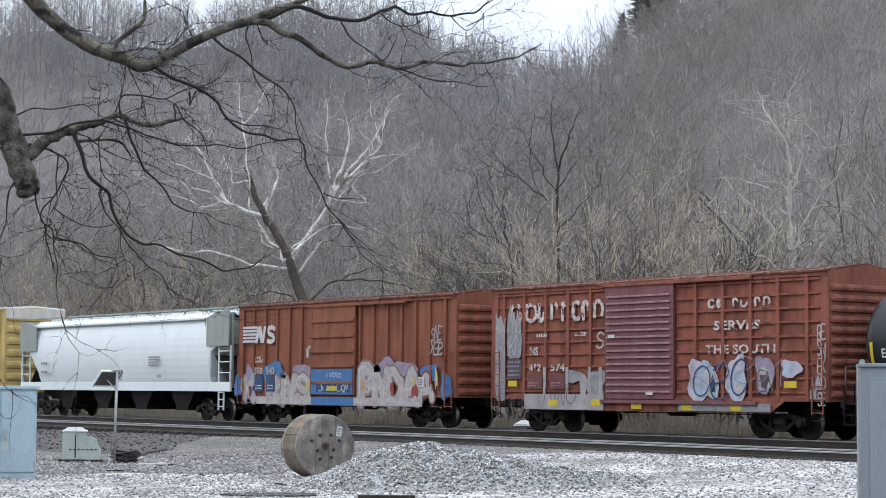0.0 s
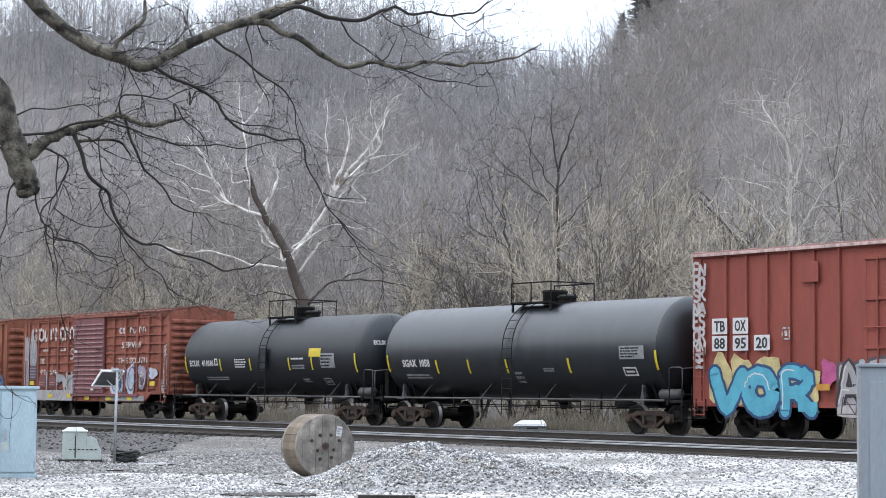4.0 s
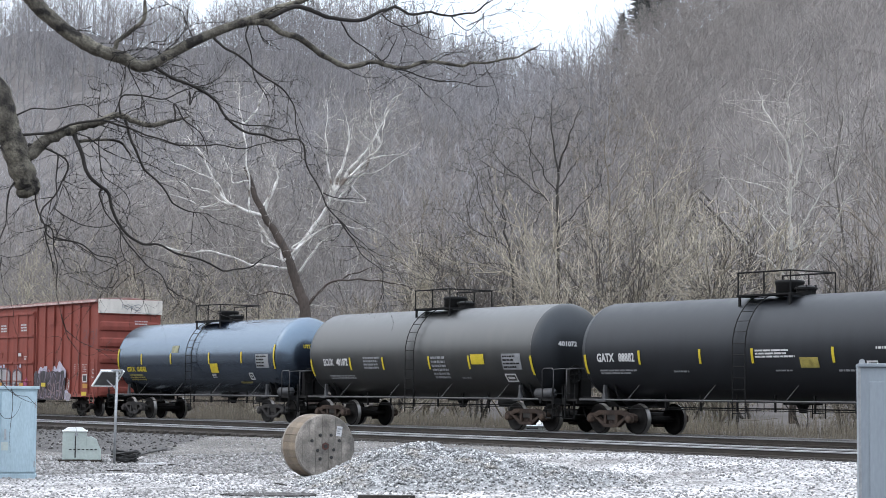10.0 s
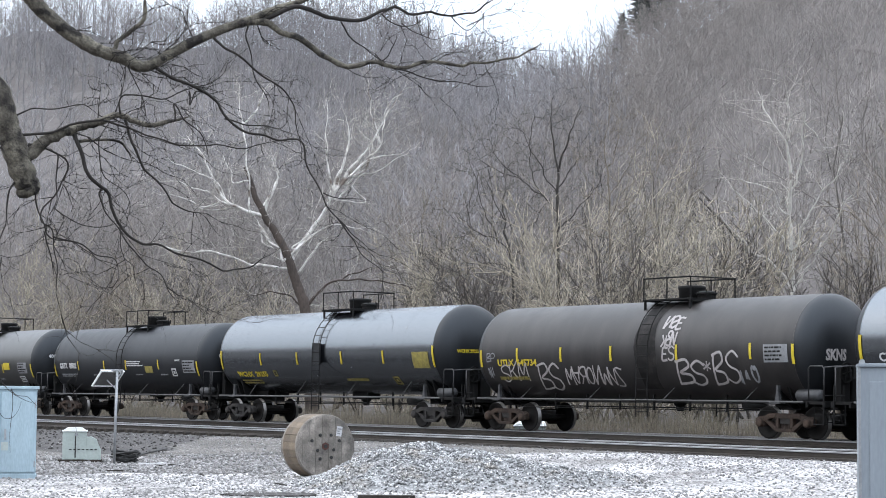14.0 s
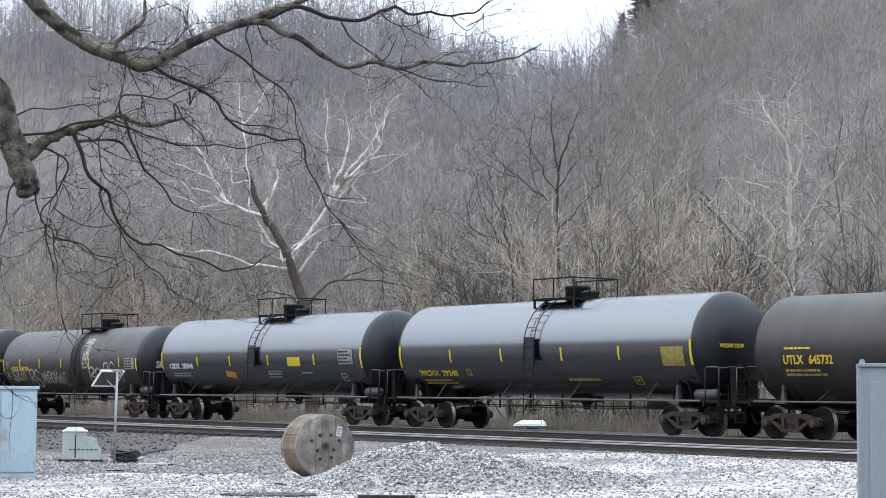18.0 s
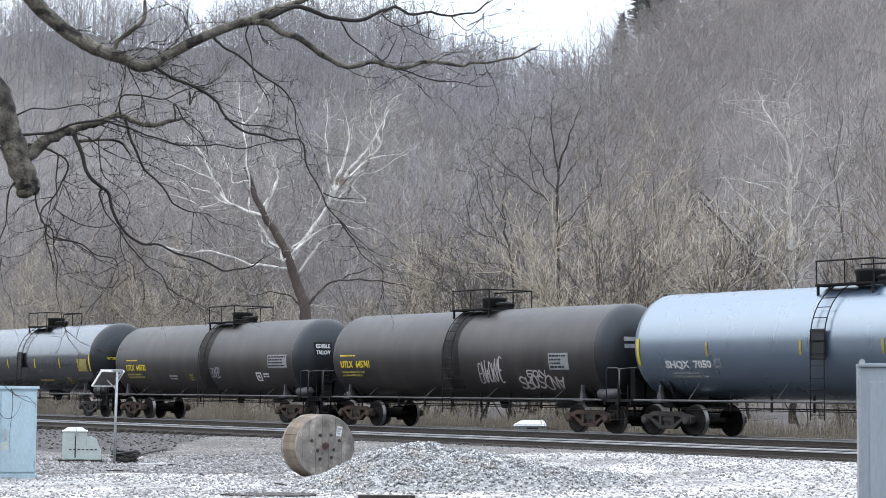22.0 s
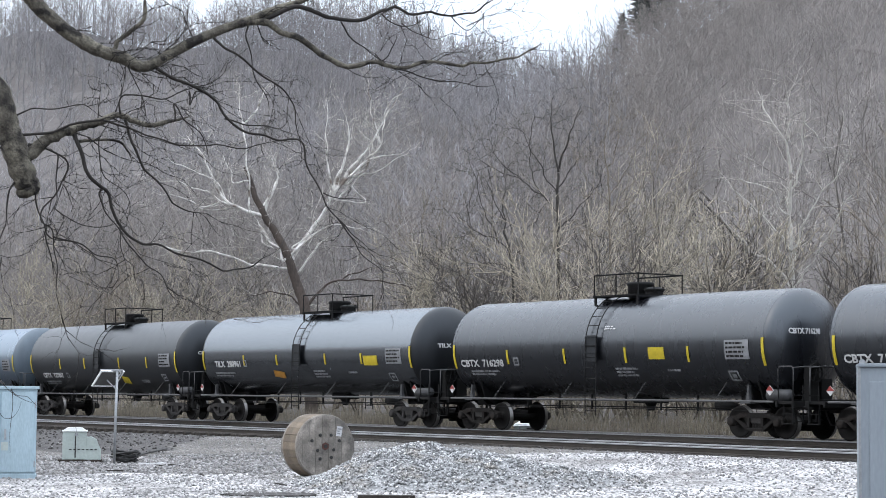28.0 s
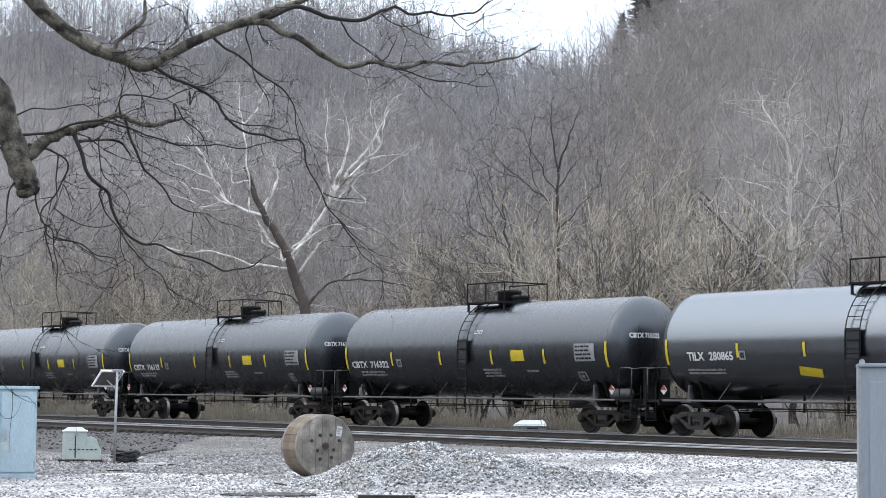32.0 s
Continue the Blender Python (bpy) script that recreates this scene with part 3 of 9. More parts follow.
        b = [bm.verts.new((x1, y, z)) for y, z in ring]
        for k in range(len(ring)):
            f = bm.faces.new((a[k], a[(k + 1) % len(ring)], b[(k + 1) % len(ring)], b[k]))
            f.material_index = 1 if k in (5, 6, 7, 8, 9) else 0
        bm.faces.new(a)
        bm.faces.new(b[::-1])
        bmesh.ops.recalc_face_normals(bm, faces=bm.faces)
        part("rail", bm, [M["rail_side"], M["rail_top"]], top, "steel rail with a polished head")
    return top


near_track = track("track_near", NEAR_Y, "empty steel track on dark wooden ties")
far_track = track("track_far", TRAIN_Y, "steel track that carries the freight train")


# ---- the train: shared running gear ----
KEPT = {}


def kept(key, make, mats, smooth=False):
    """Alike pieces share one mesh."""
    if key not in KEPT:
        KEPT[key] = mesh_of(key[0] if isinstance(key, tuple) else key, make(), mats, smooth)
    return KEPT[key]


WHEEL_R = 0.457
WHEELSETS = []


def wheel_mesh():
    prof = [(-0.07, 0.0), (-0.07, 0.09), (-0.05, 0.12), (-0.02, 0.2), (-0.03, 0.34), (-0.065, 0.385), (-0.07, 0.44),
            (-0.062, WHEEL_R), (0.045, WHEEL_R + 0.003), (0.05, WHEEL_R + 0.028), (0.068, WHEEL_R + 0.026), (0.07, 0.38), (0.03, 0.33), (0.03, 0.2), (0.07, 0.12), (0.08, 0.0)]
    bm = lathe(prof, "y", 22)
    for f in bm.faces:
        c = f.calc_center_median()
        rr = math.hypot(c.x, c.z)
        if rr > 0.447 and -0.062 < c.y < 0.06:
            f.material_index = 1
    return bm


def axle_mesh():
    return lathe([(-0.95, 0.08), (-0.82, 0.08), (-0.8, 0.09), (0.8, 0.09), (0.82, 0.08), (0.95, 0.08)], "y", 12)


def side_frame_mesh():
    """A cast side frame: arched top member, sagging tension member, columns round the spring window."""
    out = []
    upper = [(-1.08, 0.40), (-1.08, 0.56), (-0.95, 0.63), (-0.74, 0.64), (-0.55, 0.72), (0.55, 0.72), (0.74, 0.64), (0.95, 0.63), (1.08, 0.56), (1.08, 0.40),
             (0.98, 0.36), (0.82, 0.50), (0.70, 0.50), (0.52, 0.58), (-0.52, 0.58), (-0.70, 0.50), (-0.82, 0.50), (-0.98, 0.36)]
    out.append(slab(upper, -0.11, 0.05))
    lower = [(-0.74, 0.50), (-0.30, 0.20), (0.30, 0.20), (0.74, 0.50), (0.62, 0.52), (0.24, 0.30), (-0.24, 0.30), (-0.62, 0.52)]
    out.append(slab(lower, -0.10, 0.05))
    out.append(box((-0.3, -0.12, 0.2), (0.3, 0.1, 0.29), 0.02))
    for s in (-1, 1):
        out.append(box((s * 0.27 - 0.05, -0.10, 0.26), (s * 0.27 + 0.05, 0.05, 0.6), 0.012))
        out.append(box((s * 0.89 - 0.13, -0.13, 0.36), (s * 0.89 + 0.13, 0.09, 0.56), 0.03))
        out.append(box((s * 0.48 - 0.16, -0.125, 0.6), (s * 0.48 + 0.16, -0.09, 0.69), 0.015))
    bm = merge(*out)
    return bm


def spring_mesh():
    return lathe([(0.28, 0.075), (0.30, 0.085), (0.33, 0.07), (0.36, 0.085), (0.39, 0.07), (0.42, 0.085), (0.45, 0.07), (0.48, 0.085), (0.5, 0.075)], "z", 10)


def bearing_mesh():
    return lathe([(-0.09, 0.02), (-0.09, 0.1), (-0.06, 0.125), (0.08, 0.125), (0.08, 0.02)], "y", 14)


def running_gear(car, cx, tone="truck"):
    """Truck under the car at cx, and its two wheelsets, which turn on the car."""
    truck = part("truck", kept(("bolster",), lambda: box((-0.2, -1.1, 0.42), (0.2, 1.1, 0.66), 0.03), M["truck"]), None, car, "cast steel truck with two axles", at=pose(cx, 0, 0))
    for s in (-1, 1):
        part("side_frame", kept(("side_frame", tone), side_frame_mesh, M[tone]), None, truck, at=pose(0, s * 1.03, 0, rz=0 if s < 0 else 180))
        for k in (-0.12, 0.0, 0.12):
            part("spring", kept(("spring", tone), spring_mesh, M[tone], True), None, truck, at=pose(k, s * 1.0, 0))
        for k in (-0.889, 0.889):
            part("bearing_cap", kept(("bearing_cap", tone), bearing_mesh, M[tone], True), None, truck, at=pose(k, s * 1.14, WHEEL_R, rz=0 if s < 0 else 180))
    part("brake_beam", kept(("brake_beam",), lambda: box((-0.05, -0.8, 0.3), (0.05, 0.8, 0.4), 0.01), M["under"]), None, truck, at=pose(0.42, 0, 0))
    for k in (-0.889, 0.889):
        ws = part("wheelset", kept(("axle",), axle_mesh, M["wheel"], True), None, car, at=pose(cx + k, 0, WHEEL_R))
        for s in (-1, 1):
            part("wheel", kept(("wheel",), wheel_mesh, [M["wheel"], M["tread"]], True), None, ws, at=pose(0, s * 0.7535, 0, rz=0 if s < 0 else 180))
        WHEELSETS.append((ws, cx + k))


def coupler_mesh():
    bm = box((-0.55, -0.07, 0.8), (0.0, 0.07, 0.96), 0.02)
    add_box(bm, (-0.06, -0.16, 0.74), (0.16, 0.14, 1.02), 0.05)
    return bm


def end_gear(car, half, tone="under"):
    """Couplers and air hoses at both ends; half is half the length over the sills."""
    for s in (-1, 1):
        part("coupler", kept(("coupler",), coupler_mesh, M["truck"]), None, car, at=pose(s * half, 0, 0, rz=0 if s > 0 else 180))
        part("air_hose", kept(("air_hose",), lambda: tube([(0, 0, 0.78), (0.08, 0, 0.6), (0.2, 0, 0.42), (0.34, 0, 0.4), (0.42, 0, 0.5)], 0.025, 6), M["rubber"], True), None, car,
             at=pose(s * half, -0.35 * s, 0, rz=0 if s > 0 else 180))


# ---- lettering and marks that lie on a car's side ----
def letters(text, height, depth=0.006, bold=0.0):
    """Flat mesh of the text in x and z, baseline at z = 0, centred in x; the built-in font."""
    cu = bpy.data.curves.new("lettering", "FONT")
    cu.body, cu.size, cu.align_x, cu.extrude = text, height * 1.4, "LEFT", depth / 2
    cu.resolution_u = 2
    cu.offset = height * (0.035 + bold)
    ob = bpy.data.objects.new("lettering", cu)
    scene.collection.objects.link(ob)
    dg = bpy.context.evaluated_depsgraph_get()
    me = bpy.data.meshes.new_from_object(ob.evaluated_get(dg))
    bpy.data.objects.remove(ob)
    bpy.data.curves.remove(cu)
    bm = bmesh.new()
    bm.from_mesh(me)
    bpy.data.meshes.remove(me)
    bmesh.ops.transform(bm, matrix=pose(0, 0, 0, 90, 0, 0), verts=bm.verts)
    return bm


def fit_width(bm, x0, width):
    xs = [v.co.x for v in bm.verts]
    k = width / (max(xs) - min(xs))
    lo = min(xs)
    for v in bm.verts:
        v.co.x = x0 + (v.co.x - lo) * k
    return bm


LIFT = 0.13            # all stencils sit this much higher on the barrel


def on_barrel(bm, R, zc, off=0.010):
    """Wrap a flat (x, y, z) mesh on the near side of a lying cylinder of radius R, axis height zc. y is the height off the skin."""
    bmesh.ops.triangulate(bm, faces=[f for f in bm.faces if len(f.verts) > 4])
    for v in bm.verts:
        a = (v.co.z + LIFT - zc) / R
        r = R + off - v.co.y
        v.co.y, v.co.z = -r * math.cos(a), zc + r * math.sin(a)
    return bm


def plate(x0, x1, z0, z1, nz=1, nx=1, depth=0.006):
    """A thin plate in x and z, cut into strips so that it can be wrapped."""
    bm = bmesh.new()
    grid = [[[bm.verts.new((x0 + (x1 - x0) * i / nx, y, z0 + (z1 - z0) * k / nz)) for i in range(nx + 1)] for k in range(nz + 1)] for y in (-depth, 0.0)]
    for k in range(nz):
        for i in range(nx):
            g = grid[0]
            bm.faces.new((g[k][i], g[k][i + 1], g[k + 1][i + 1], g[k + 1][i]))
    f, b = grid
    for k in range(nz):
        bm.faces.new((f[k][0], f[k + 1][0], b[k + 1][0], b[k][0]))
        bm.faces.new((f[k + 1][nx], f[k][nx], b[k][nx], b[k + 1][nx]))
    for i in range(nx):
        bm.faces.new((f[0][i + 1], f[0][i], b[0][i], b[0][i + 1]))
        bm.faces.new((f[nz][i], f[nz][i + 1], b[nz][i + 1], b[nz][i]))
    return bm


def bars(x0, x1, z0, z1, rows, rng, fill=0.55, gap=0.25):
    """Small writing that cannot be read: rows of short bars."""
    out = []
    h = (z1 - z0) / rows
    for r in range(rows):
        z = z1 - (r + 1) * h
        x = x0
        end = x1 - rng.random() * gap * (x1 - x0)
        while x < end:
            w = min(end - x, (0.06 + 0.16 * rng.random()) * max(0.5, (x1 - x0)))
            out.append(plate(x, x + w, z + h * (1 - fill) / 2, z + h * (1 + fill) / 2))
            x += w + 0.035
    return merge(*out)


def scrawl(x0, x1, z0, z1, rng, loops=5, w=0.05):
    """A sprayed tag: crooked letter-like strokes, joined by slanting tails."""
    out = []
    step = (x1 - x0) / loops
    for k in range(loops):
        x = x0 + step * k
        if rng.random() < 0.5:                 # a round letter
            cx, cz, rx, rz, ph = x + step * 0.45, (z0 + z1) / 2 + rng.uniform(-0.1, 0.1) * (z1 - z0), step * rng.uniform(0.3, 0.5), (z1 - z0) * rng.uniform(0.28, 0.5), rng.random() * 6
            turn = rng.uniform(4.5, 8.5)
            out.append(ribbon([(cx + rx * math.cos(ph + turn * q / 14) + step * 0.03 * q, cz + rz * math.sin(ph + turn * q / 14)) for q in range(15)], w * rng.uniform(0.6, 1.0)))
            continue
        pts = [(x, z0 + (z1 - z0) * rng.uniform(0.0, 0.4))]
        for q in range(rng.randrange(2, 4)):
            up = q % 2 == 0
            pts.append((x + step * (0.2 * q + rng.uniform(-0.15, 0.35)), z0 + (z1 - z0) * (rng.uniform(0.65, 1.05) if up else rng.uniform(-0.05, 0.35))))
        out.append(ribbon(bent(pts, 3), w * rng.uniform(0.6, 1.0)))
    return merge(*out)


def sprayed(forms, x0, x1, z0, z1, w, rng, lean=0.12):
    """Sprayed tag strokes, uneven and crowded; past two of them they are turned about, since nobody can read them."""
    out = []
    step = (x1 - x0) / len(forms)
    for k, form in enumerate(forms):
        bx, bz, hh, q = x0 + step * k, z0 + rng.uniform(-0.06, 0.08) * (z1 - z0), (z1 - z0) * rng.uniform(0.85, 1.1), rng.uniform(0.95, 1.2)
        fa, fb = (rng.choice((0, 1)), rng.choice((0, 1))) if len(forms) > 2 else (0, 0)
        for stroke in STROKES[form]:
            pts = [(abs(fa - a), abs(fb - b)) for a, b in stroke]
            out.append(ribbon(bent([(bx + step * q * a + lean * hh * b, bz + hh * b) for a, b in pts], 4), w * rng.uniform(0.6, 0.85)))
    return merge(*out)


def bent(pts, n=4):
    """A rounded path through flat points."""
    out = []
    for i in range(len(pts) - 1):
        a, b, c, d = (Vector((*pts[max(0, min(len(pts) - 1, k))], 0)) for k in (i - 1, i, i + 1, i + 2))
        for k in range(n):
            t = k / n
            q = 0.5 * ((2 * b) + (c - a) * t + (2 * a - 5 * b + 4 * c - d) * t * t + (3 * b - a - 3 * c + d) * t ** 3)
            out.append((q.x, q.y))
    return out + [pts[-1]]


def ribbon(pts, w, depth=0.004):
    bm = bmesh.new()
    rows = []
    for i, (x, z) in enumerate(pts):
        a, b = pts[max(0, i - 1)], pts[min(len(pts) - 1, i + 1)]
        dx, dz = b[0] - a[0], b[1] - a[1]
        q = math.hypot(dx, dz) or 1.0
        nx, nz = -dz / q * w / 2, dx / q * w / 2
        y = -depth - 0.00002 * i
        rows.append((bm.verts.new((x + nx, y, z + nz)), bm.verts.new((x - nx, y, z - nz))))
    for (a, b), (c, d) in zip(rows, rows[1:]):
        bm.faces.new((a, b, d, c))
    return bm


# ---- tank cars ----
def tank_shell(R, half, sides=72):
    n = 8
    return lathe([(-half + 2 * half * k / n, R) for k in range(n + 1)], "x", sides, caps=False)


def tank_head(R, dish=0.72, sides=72):
    """A dished end, bulging to +x."""
    prof = [(0.0, R - 0.001)]
    for k in range(13, 0, -1):
        a = k / 14 * math.pi / 2
        prof.append((dish * math.cos(a), (R - 0.001) * math.sin(a)))
    return lathe(prof + [(dish, 0.002)], "x", sides, caps=False)


def ring_band(R, x, w=0.05, up=0.008):
    return lathe([(x - w / 2, R - 0.02), (x - w / 2, R + up), (x + w / 2, R + up), (x + w / 2, R - 0.02)], "x", 48)


def wrapped_ladder(R, zc, x, z_low):
    """Ladder from the walkway up the side of the barrel to the top platform."""
    rails, rungs = [], []
    path = [(x, -R - 0.12, z_low), (x, -R - 0.12, zc)]
    for k in range(1, 8):
        a = math.radians(k * 9.5)
        path.append((x, -(R + 0.12) * math.cos(a), zc + (R + 0.12) * math.sin(a)))
    for s in (-0.25, 0.25):
        rails.append([(p[0] + s, p[1], p[2]) for p in path])
    dist, last, nxt = 0.0, Vector(path[0]), 0.15
    for p in path[1:]:
        p = Vector(p)
        seg = (p - last).length
        while dist + seg > nxt:
            rungs.append(last.lerp(p, (nxt - dist) / seg))
            nxt += 0.33
        dist += seg
        last = p
    return rails, rungs


def tank_car(x_left, x_right, body, label, R=1.53, zc=2.76, marks=(), style="new", walkway="pipe", ladder_at=None, seed=1, seams=0, fittings=0.0, guard=False, stain=False, tone="truck"):
    """A tank car whose barrel is welded between x_left and x_right (at t = 16 s)."""
    rng = random.Random(seed)
    mid, half = (x_left + x_right) / 2, (x_right - x_left) / 2
    car = thing("tank_car", label, "tank car", "cars of the freight train")
    car["at16"], car["aside"] = mid, 0.0
    shell = part("barrel", kept(("barrel", R, round(half, 2), body.name), lambda: tank_shell(R, half), body, True), None, car, at=pose(0, 0, zc))
    end_paint = TANK_HEAD_PALE if body is TANK_PALE else body if body in (TANK_BLUE, TANK_CLEAN) else TANK_HEAD
    bright = body in (TANK_SHINY, TANK_CLEAN, TANK_PALE)
    for e in (-1, 1):
        part("tank_head", kept(("tank_head", R, end_paint.name), lambda: tank_head(R), end_paint, True), None, car, "grimy dished end", at=pose(e * half, 0, zc, rz=0 if e > 0 else 180))
    # seams between the rings
    rings = [-half, half] + [-half + 2 * half * (k + 1) / (seams + 1) for k in range(seams)]
    for x in rings:
        part("weld_seam", kept(("weld_seam", R, body.name), lambda: ring_band(R, 0.0, 0.035, 0.002), body, True), None, shell, at=pose(x, 0, 0))
    reach = half + 1.2
    cx = half - 0.75
    for s in (-1, 1):
        e = s * half
        sill = box((-1.9, -0.28, 0.82), (1.35, 0.28, 1.12), 0.02)
        add_box(sill, (-1.9, -0.5, 0.98), (-0.5, 0.5, 1.3), 0.02)
        part("stub_sill", kept(("stub_sill",), lambda: sill, M["under"]), None, car, at=pose(e, 0, 0, rz=0 if s > 0 else 180))
        saddle = kept(("saddle", R, zc), lambda: saddle_mesh(R, zc), M["under"])
        part("saddle", saddle, None, car, at=pose(s * cx, 0, 0))
        # the end platform, with its grab rails
        part("end_platform", kept(("end_platform",), lambda: merge(box((-0.05, -1.45, 0.98), (0.62, 1.45, 1.06), 0.01), box((0.55, -1.5, 0.9), (0.66, 1.5, 1.06), 0.01), box((-0.05, -1.5, 0.9), (0.02, 1.5, 1.06), 0.01)), M["under"]), None, car, at=pose(s * (half + 0.45), 0, 0, rz=0 if s > 0 else 180))
        rail = kept(("end_rail",), lambda: merge(tube([(0.5, -1.42, 1.05), (0.5, -1.42, 1.95), (0.44, -1.42, 2.02), (0.0, -1.42, 2.02), (-0.06, -1.42, 1.95), (-0.06, -1.42, 1.05)], 0.02, 6),
                                               tube([(0.5, -1.42, 1.98), (0.5, -0.9, 2.02), (0.5, 0.9, 2.02), (0.5, 1.42, 1.98)], 0.02, 6),
                                               tube([(0.5, 1.42, 1.05), (0.5, 1.42, 1.98)], 0.02, 6)), M["rail_iron"], True)
        part("end_railing", rail, None, car, at=pose(s * (half + 0.5), 0, 0, rz=0 if s > 0 else 180))
        part("step", kept(("step",), lambda: merge(tube([(-0.2, 0, 1.0), (-0.2, 0, 0.45), (0.2, 0, 0.45), (0.2, 0, 1.0)], 0.018, 6), box((-0.2, -0.06, 0.43), (0.2, 0.06, 0.46)), box((-0.2, -0.06, 0.7), (0.2, 0.06, 0.73))), M["under"]), None, car, at=pose(s * (half + 0.85), -1.42, 0))
        part("uncoupling_lever", kept(("uncoupling_lever",), lambda: tube([(0, -1.4, 0.75), (0, -1.3, 0.86), (0, -0.1, 0.88)], 0.016, 6), M["under"]), None, car, at=pose(s * (half + 1.15), 0, 0))
        running_gear(car, s * cx, tone)
        part("jack_pad", kept(("jack_pad",), lambda: merge(slab([(-0.1, 1.02), (0.1, 1.02), (0.04, 1.3), (0.06, 1.5), (-0.02, 1.5), (-0.03, 1.3)], -0.05, 0.05), box((-0.2, -0.16, 0.98), (0.2, 0.06, 1.05), 0.01)), M["pad_grey"]), None, car, "dusty grey jacking pad", at=pose(s * cx, -1.36, 0))
    # long handrails at the foot of the barrel
    for y in (-1.47, 1.47):
        part("side_handrail", kept(("side_handrail", round(half, 2), bright), lambda: tube([(-half - 0.3, 0, 1.04), (half + 0.3, 0, 1.04)], 0.034, 8), M["grey_pipe" if bright else "rail_iron"]), None, car, at=pose(0, y, 0))
    n_br = 4
    for k in range(n_br):
        x = -half * 0.72 + 2 * half * 0.72 * k / (n_br - 1)
        part("rail_bracket", kept(("rail_bracket", R, zc), lambda: tube([(0.16, -1.12, zc - R * 0.70), (0.0, -1.47, 1.04)], 0.013, 5), M["rail_iron"]), None, car, at=pose(x, 0, 0))
    # ladders and the platform on top
    lx = 0.0 if ladder_at is None else ladder_at
    for s in (-1, 1):
        rails, rungs = wrapped_ladder(R, zc, 0.0, 0.55)
        lad = part("ladder", kept(("ladder", R, zc), lambda: merge(*[tube(r, 0.017, 5) for r in rails], *[tube([p + Vector((-0.25, 0, 0)), p + Vector((0.25, 0, 0))], 0.013, 5) for p in rungs]), M["under"]), None, car, at=pose(lx, 0, 0, rz=0 if s < 0 else 180))
    if stain:                                # old spills down both sides of the ladder
        z0_, z1_ = zc - 1.25, zc + R * 1.45
        bm = plate(lx - 0.42, lx + 0.42, z0_ - LIFT, z1_ - LIFT, 18, 6, 0.002)
        for v in bm.verts:
            v.co.x += 0.07 * math.sin(v.co.z * 3.1 + v.co.x * 5)
        part("spill_stain", on_barrel(bm, R, zc, 0.004), M["spill"], car, "dark spill stain down the side")
    if guard:
        part("ladder_guard", kept(("ladder_guard", R, zc), lambda: merge(box((-0.27, -R - 0.1, zc - 0.5), (0.27, -R - 0.07, zc + 0.32), 0.01), *[box((-0.27, -R - 0.13, zc - 0.45 + 0.24 * k), (0.27, -R - 0.09, zc - 0.42 + 0.24 * k)) for k in range(4)]), TANK_HEAD), None, car, "dark plate behind the ladder", at=pose(lx, 0, 0))
    top = zc + R
    px0, px1 = lx - 0.75 + fittings, lx + 1.35 + fittings
    plat = part("platform", kept(("platform",), lambda: merge(box((-1.05, -0.95, 0.02), (1.05, -0.45, 0.07), 0.008), box((-1.05, 0.45, 0.02), (1.05, 0.95, 0.07), 0.008), box((-1.05, -0.95, 0.0), (-0.95, 0.95, 0.06)), box((0.95, -0.95, 0.0), (1.05, 0.95, 0.06))), M["under"]), None, car, "open grating platform", at=pose((px0 + px1) / 2, 0, top - 0.05))
    for x in (-0.98, 0.98):
        for y in (-0.9, 0.9):
            part("platform_leg", kept(("platform_leg",), lambda: box((-0.03, -0.03, -0.5), (0.03, 0.03, 0.02)), M["under"]), None, plat, at=pose(x, y, 0))
    for x, y in ((-1.02, -0.92), (0.0, -0.92), (1.02, -0.92), (-1.02, 0.92), (0.0, 0.92), (1.02, 0.92)):
        part("railing_post", kept(("railing_post",), lambda: tube([(0, 0, 0), (0, 0, 0.66)], 0.022, 6), M["under"]), None, plat, at=pose(x, y, 0.05))
    for y in (-0.92, 0.92):
        part("top_rail", kept(("top_rail",), lambda: tube([(-1.04, 0, 0.7), (1.04, 0, 0.7)], 0.024, 6), M["under"]), None, plat, at=pose(0, y, 0))
    part("end_rail", kept(("end_rail_top",), lambda: tube([(0, -0.92, 0.7), (0, 0.92, 0.7)], 0.024, 6), M["under"]), None, plat, at=pose(1.02, 0, 0))
    part("valve_housing", kept(("valve_housing", body.name), lambda: lathe([(-0.1, 0.4), (0.3, 0.4), (0.34, 0.43), (0.4, 0.43), (0.43, 0.38), (0.44, 0.1)], "z", 20), body if style == "body" else M["under"], True), None, car, "bolted valve housing", at=pose((px0 + px1) / 2 + 0.12, 0, top))
    man = part("manway", kept(("manway",), lambda: lathe([(-0.1, 0.28), (0.14, 0.28), (0.15, 0.33), (0.2, 0.33), (0.26, 0.18)], "z", 18), M["under"]), None, car, at=pose((px0 + px1) / 2 + 0.75, 0, top))
    for a in (0.3, 1.35, 2.4, 3.44, 4.5, 5.5):
        part("eyebolt", kept(("eyebolt",), lambda: tube([(0, 0, 0.1), (0, 0, 0.27)], 0.025, 5), M["under"]), None, man, at=pose(0.3 * math.cos(a), 0.3 * math.sin(a), 0))
    # bottom outlet, brake gear
    part("bottom_outlet", kept(("bottom_outlet",), lambda: merge(lathe([(0.72, 0.1), (0.78, 0.13), (0.84, 0.13), (0.98, 0.22), (1.25, 0.3)], "z", 14), box((-0.5, -0.3, 0.95), (0.5, 0.3, 1.2), 0.04)), M["under"]), None, car, at=pose(0.9, 0, 0))
    part("brake_cylinder", kept(("brake_cylinder",), lambda: lathe([(-0.3, 0.05), (-0.3, 0.15), (0.2, 0.15), (0.25, 0.1), (0.6, 0.03)], "x", 14), M["under"], True), None, car, at=pose(half - 2.6, -0.45, 0.92))
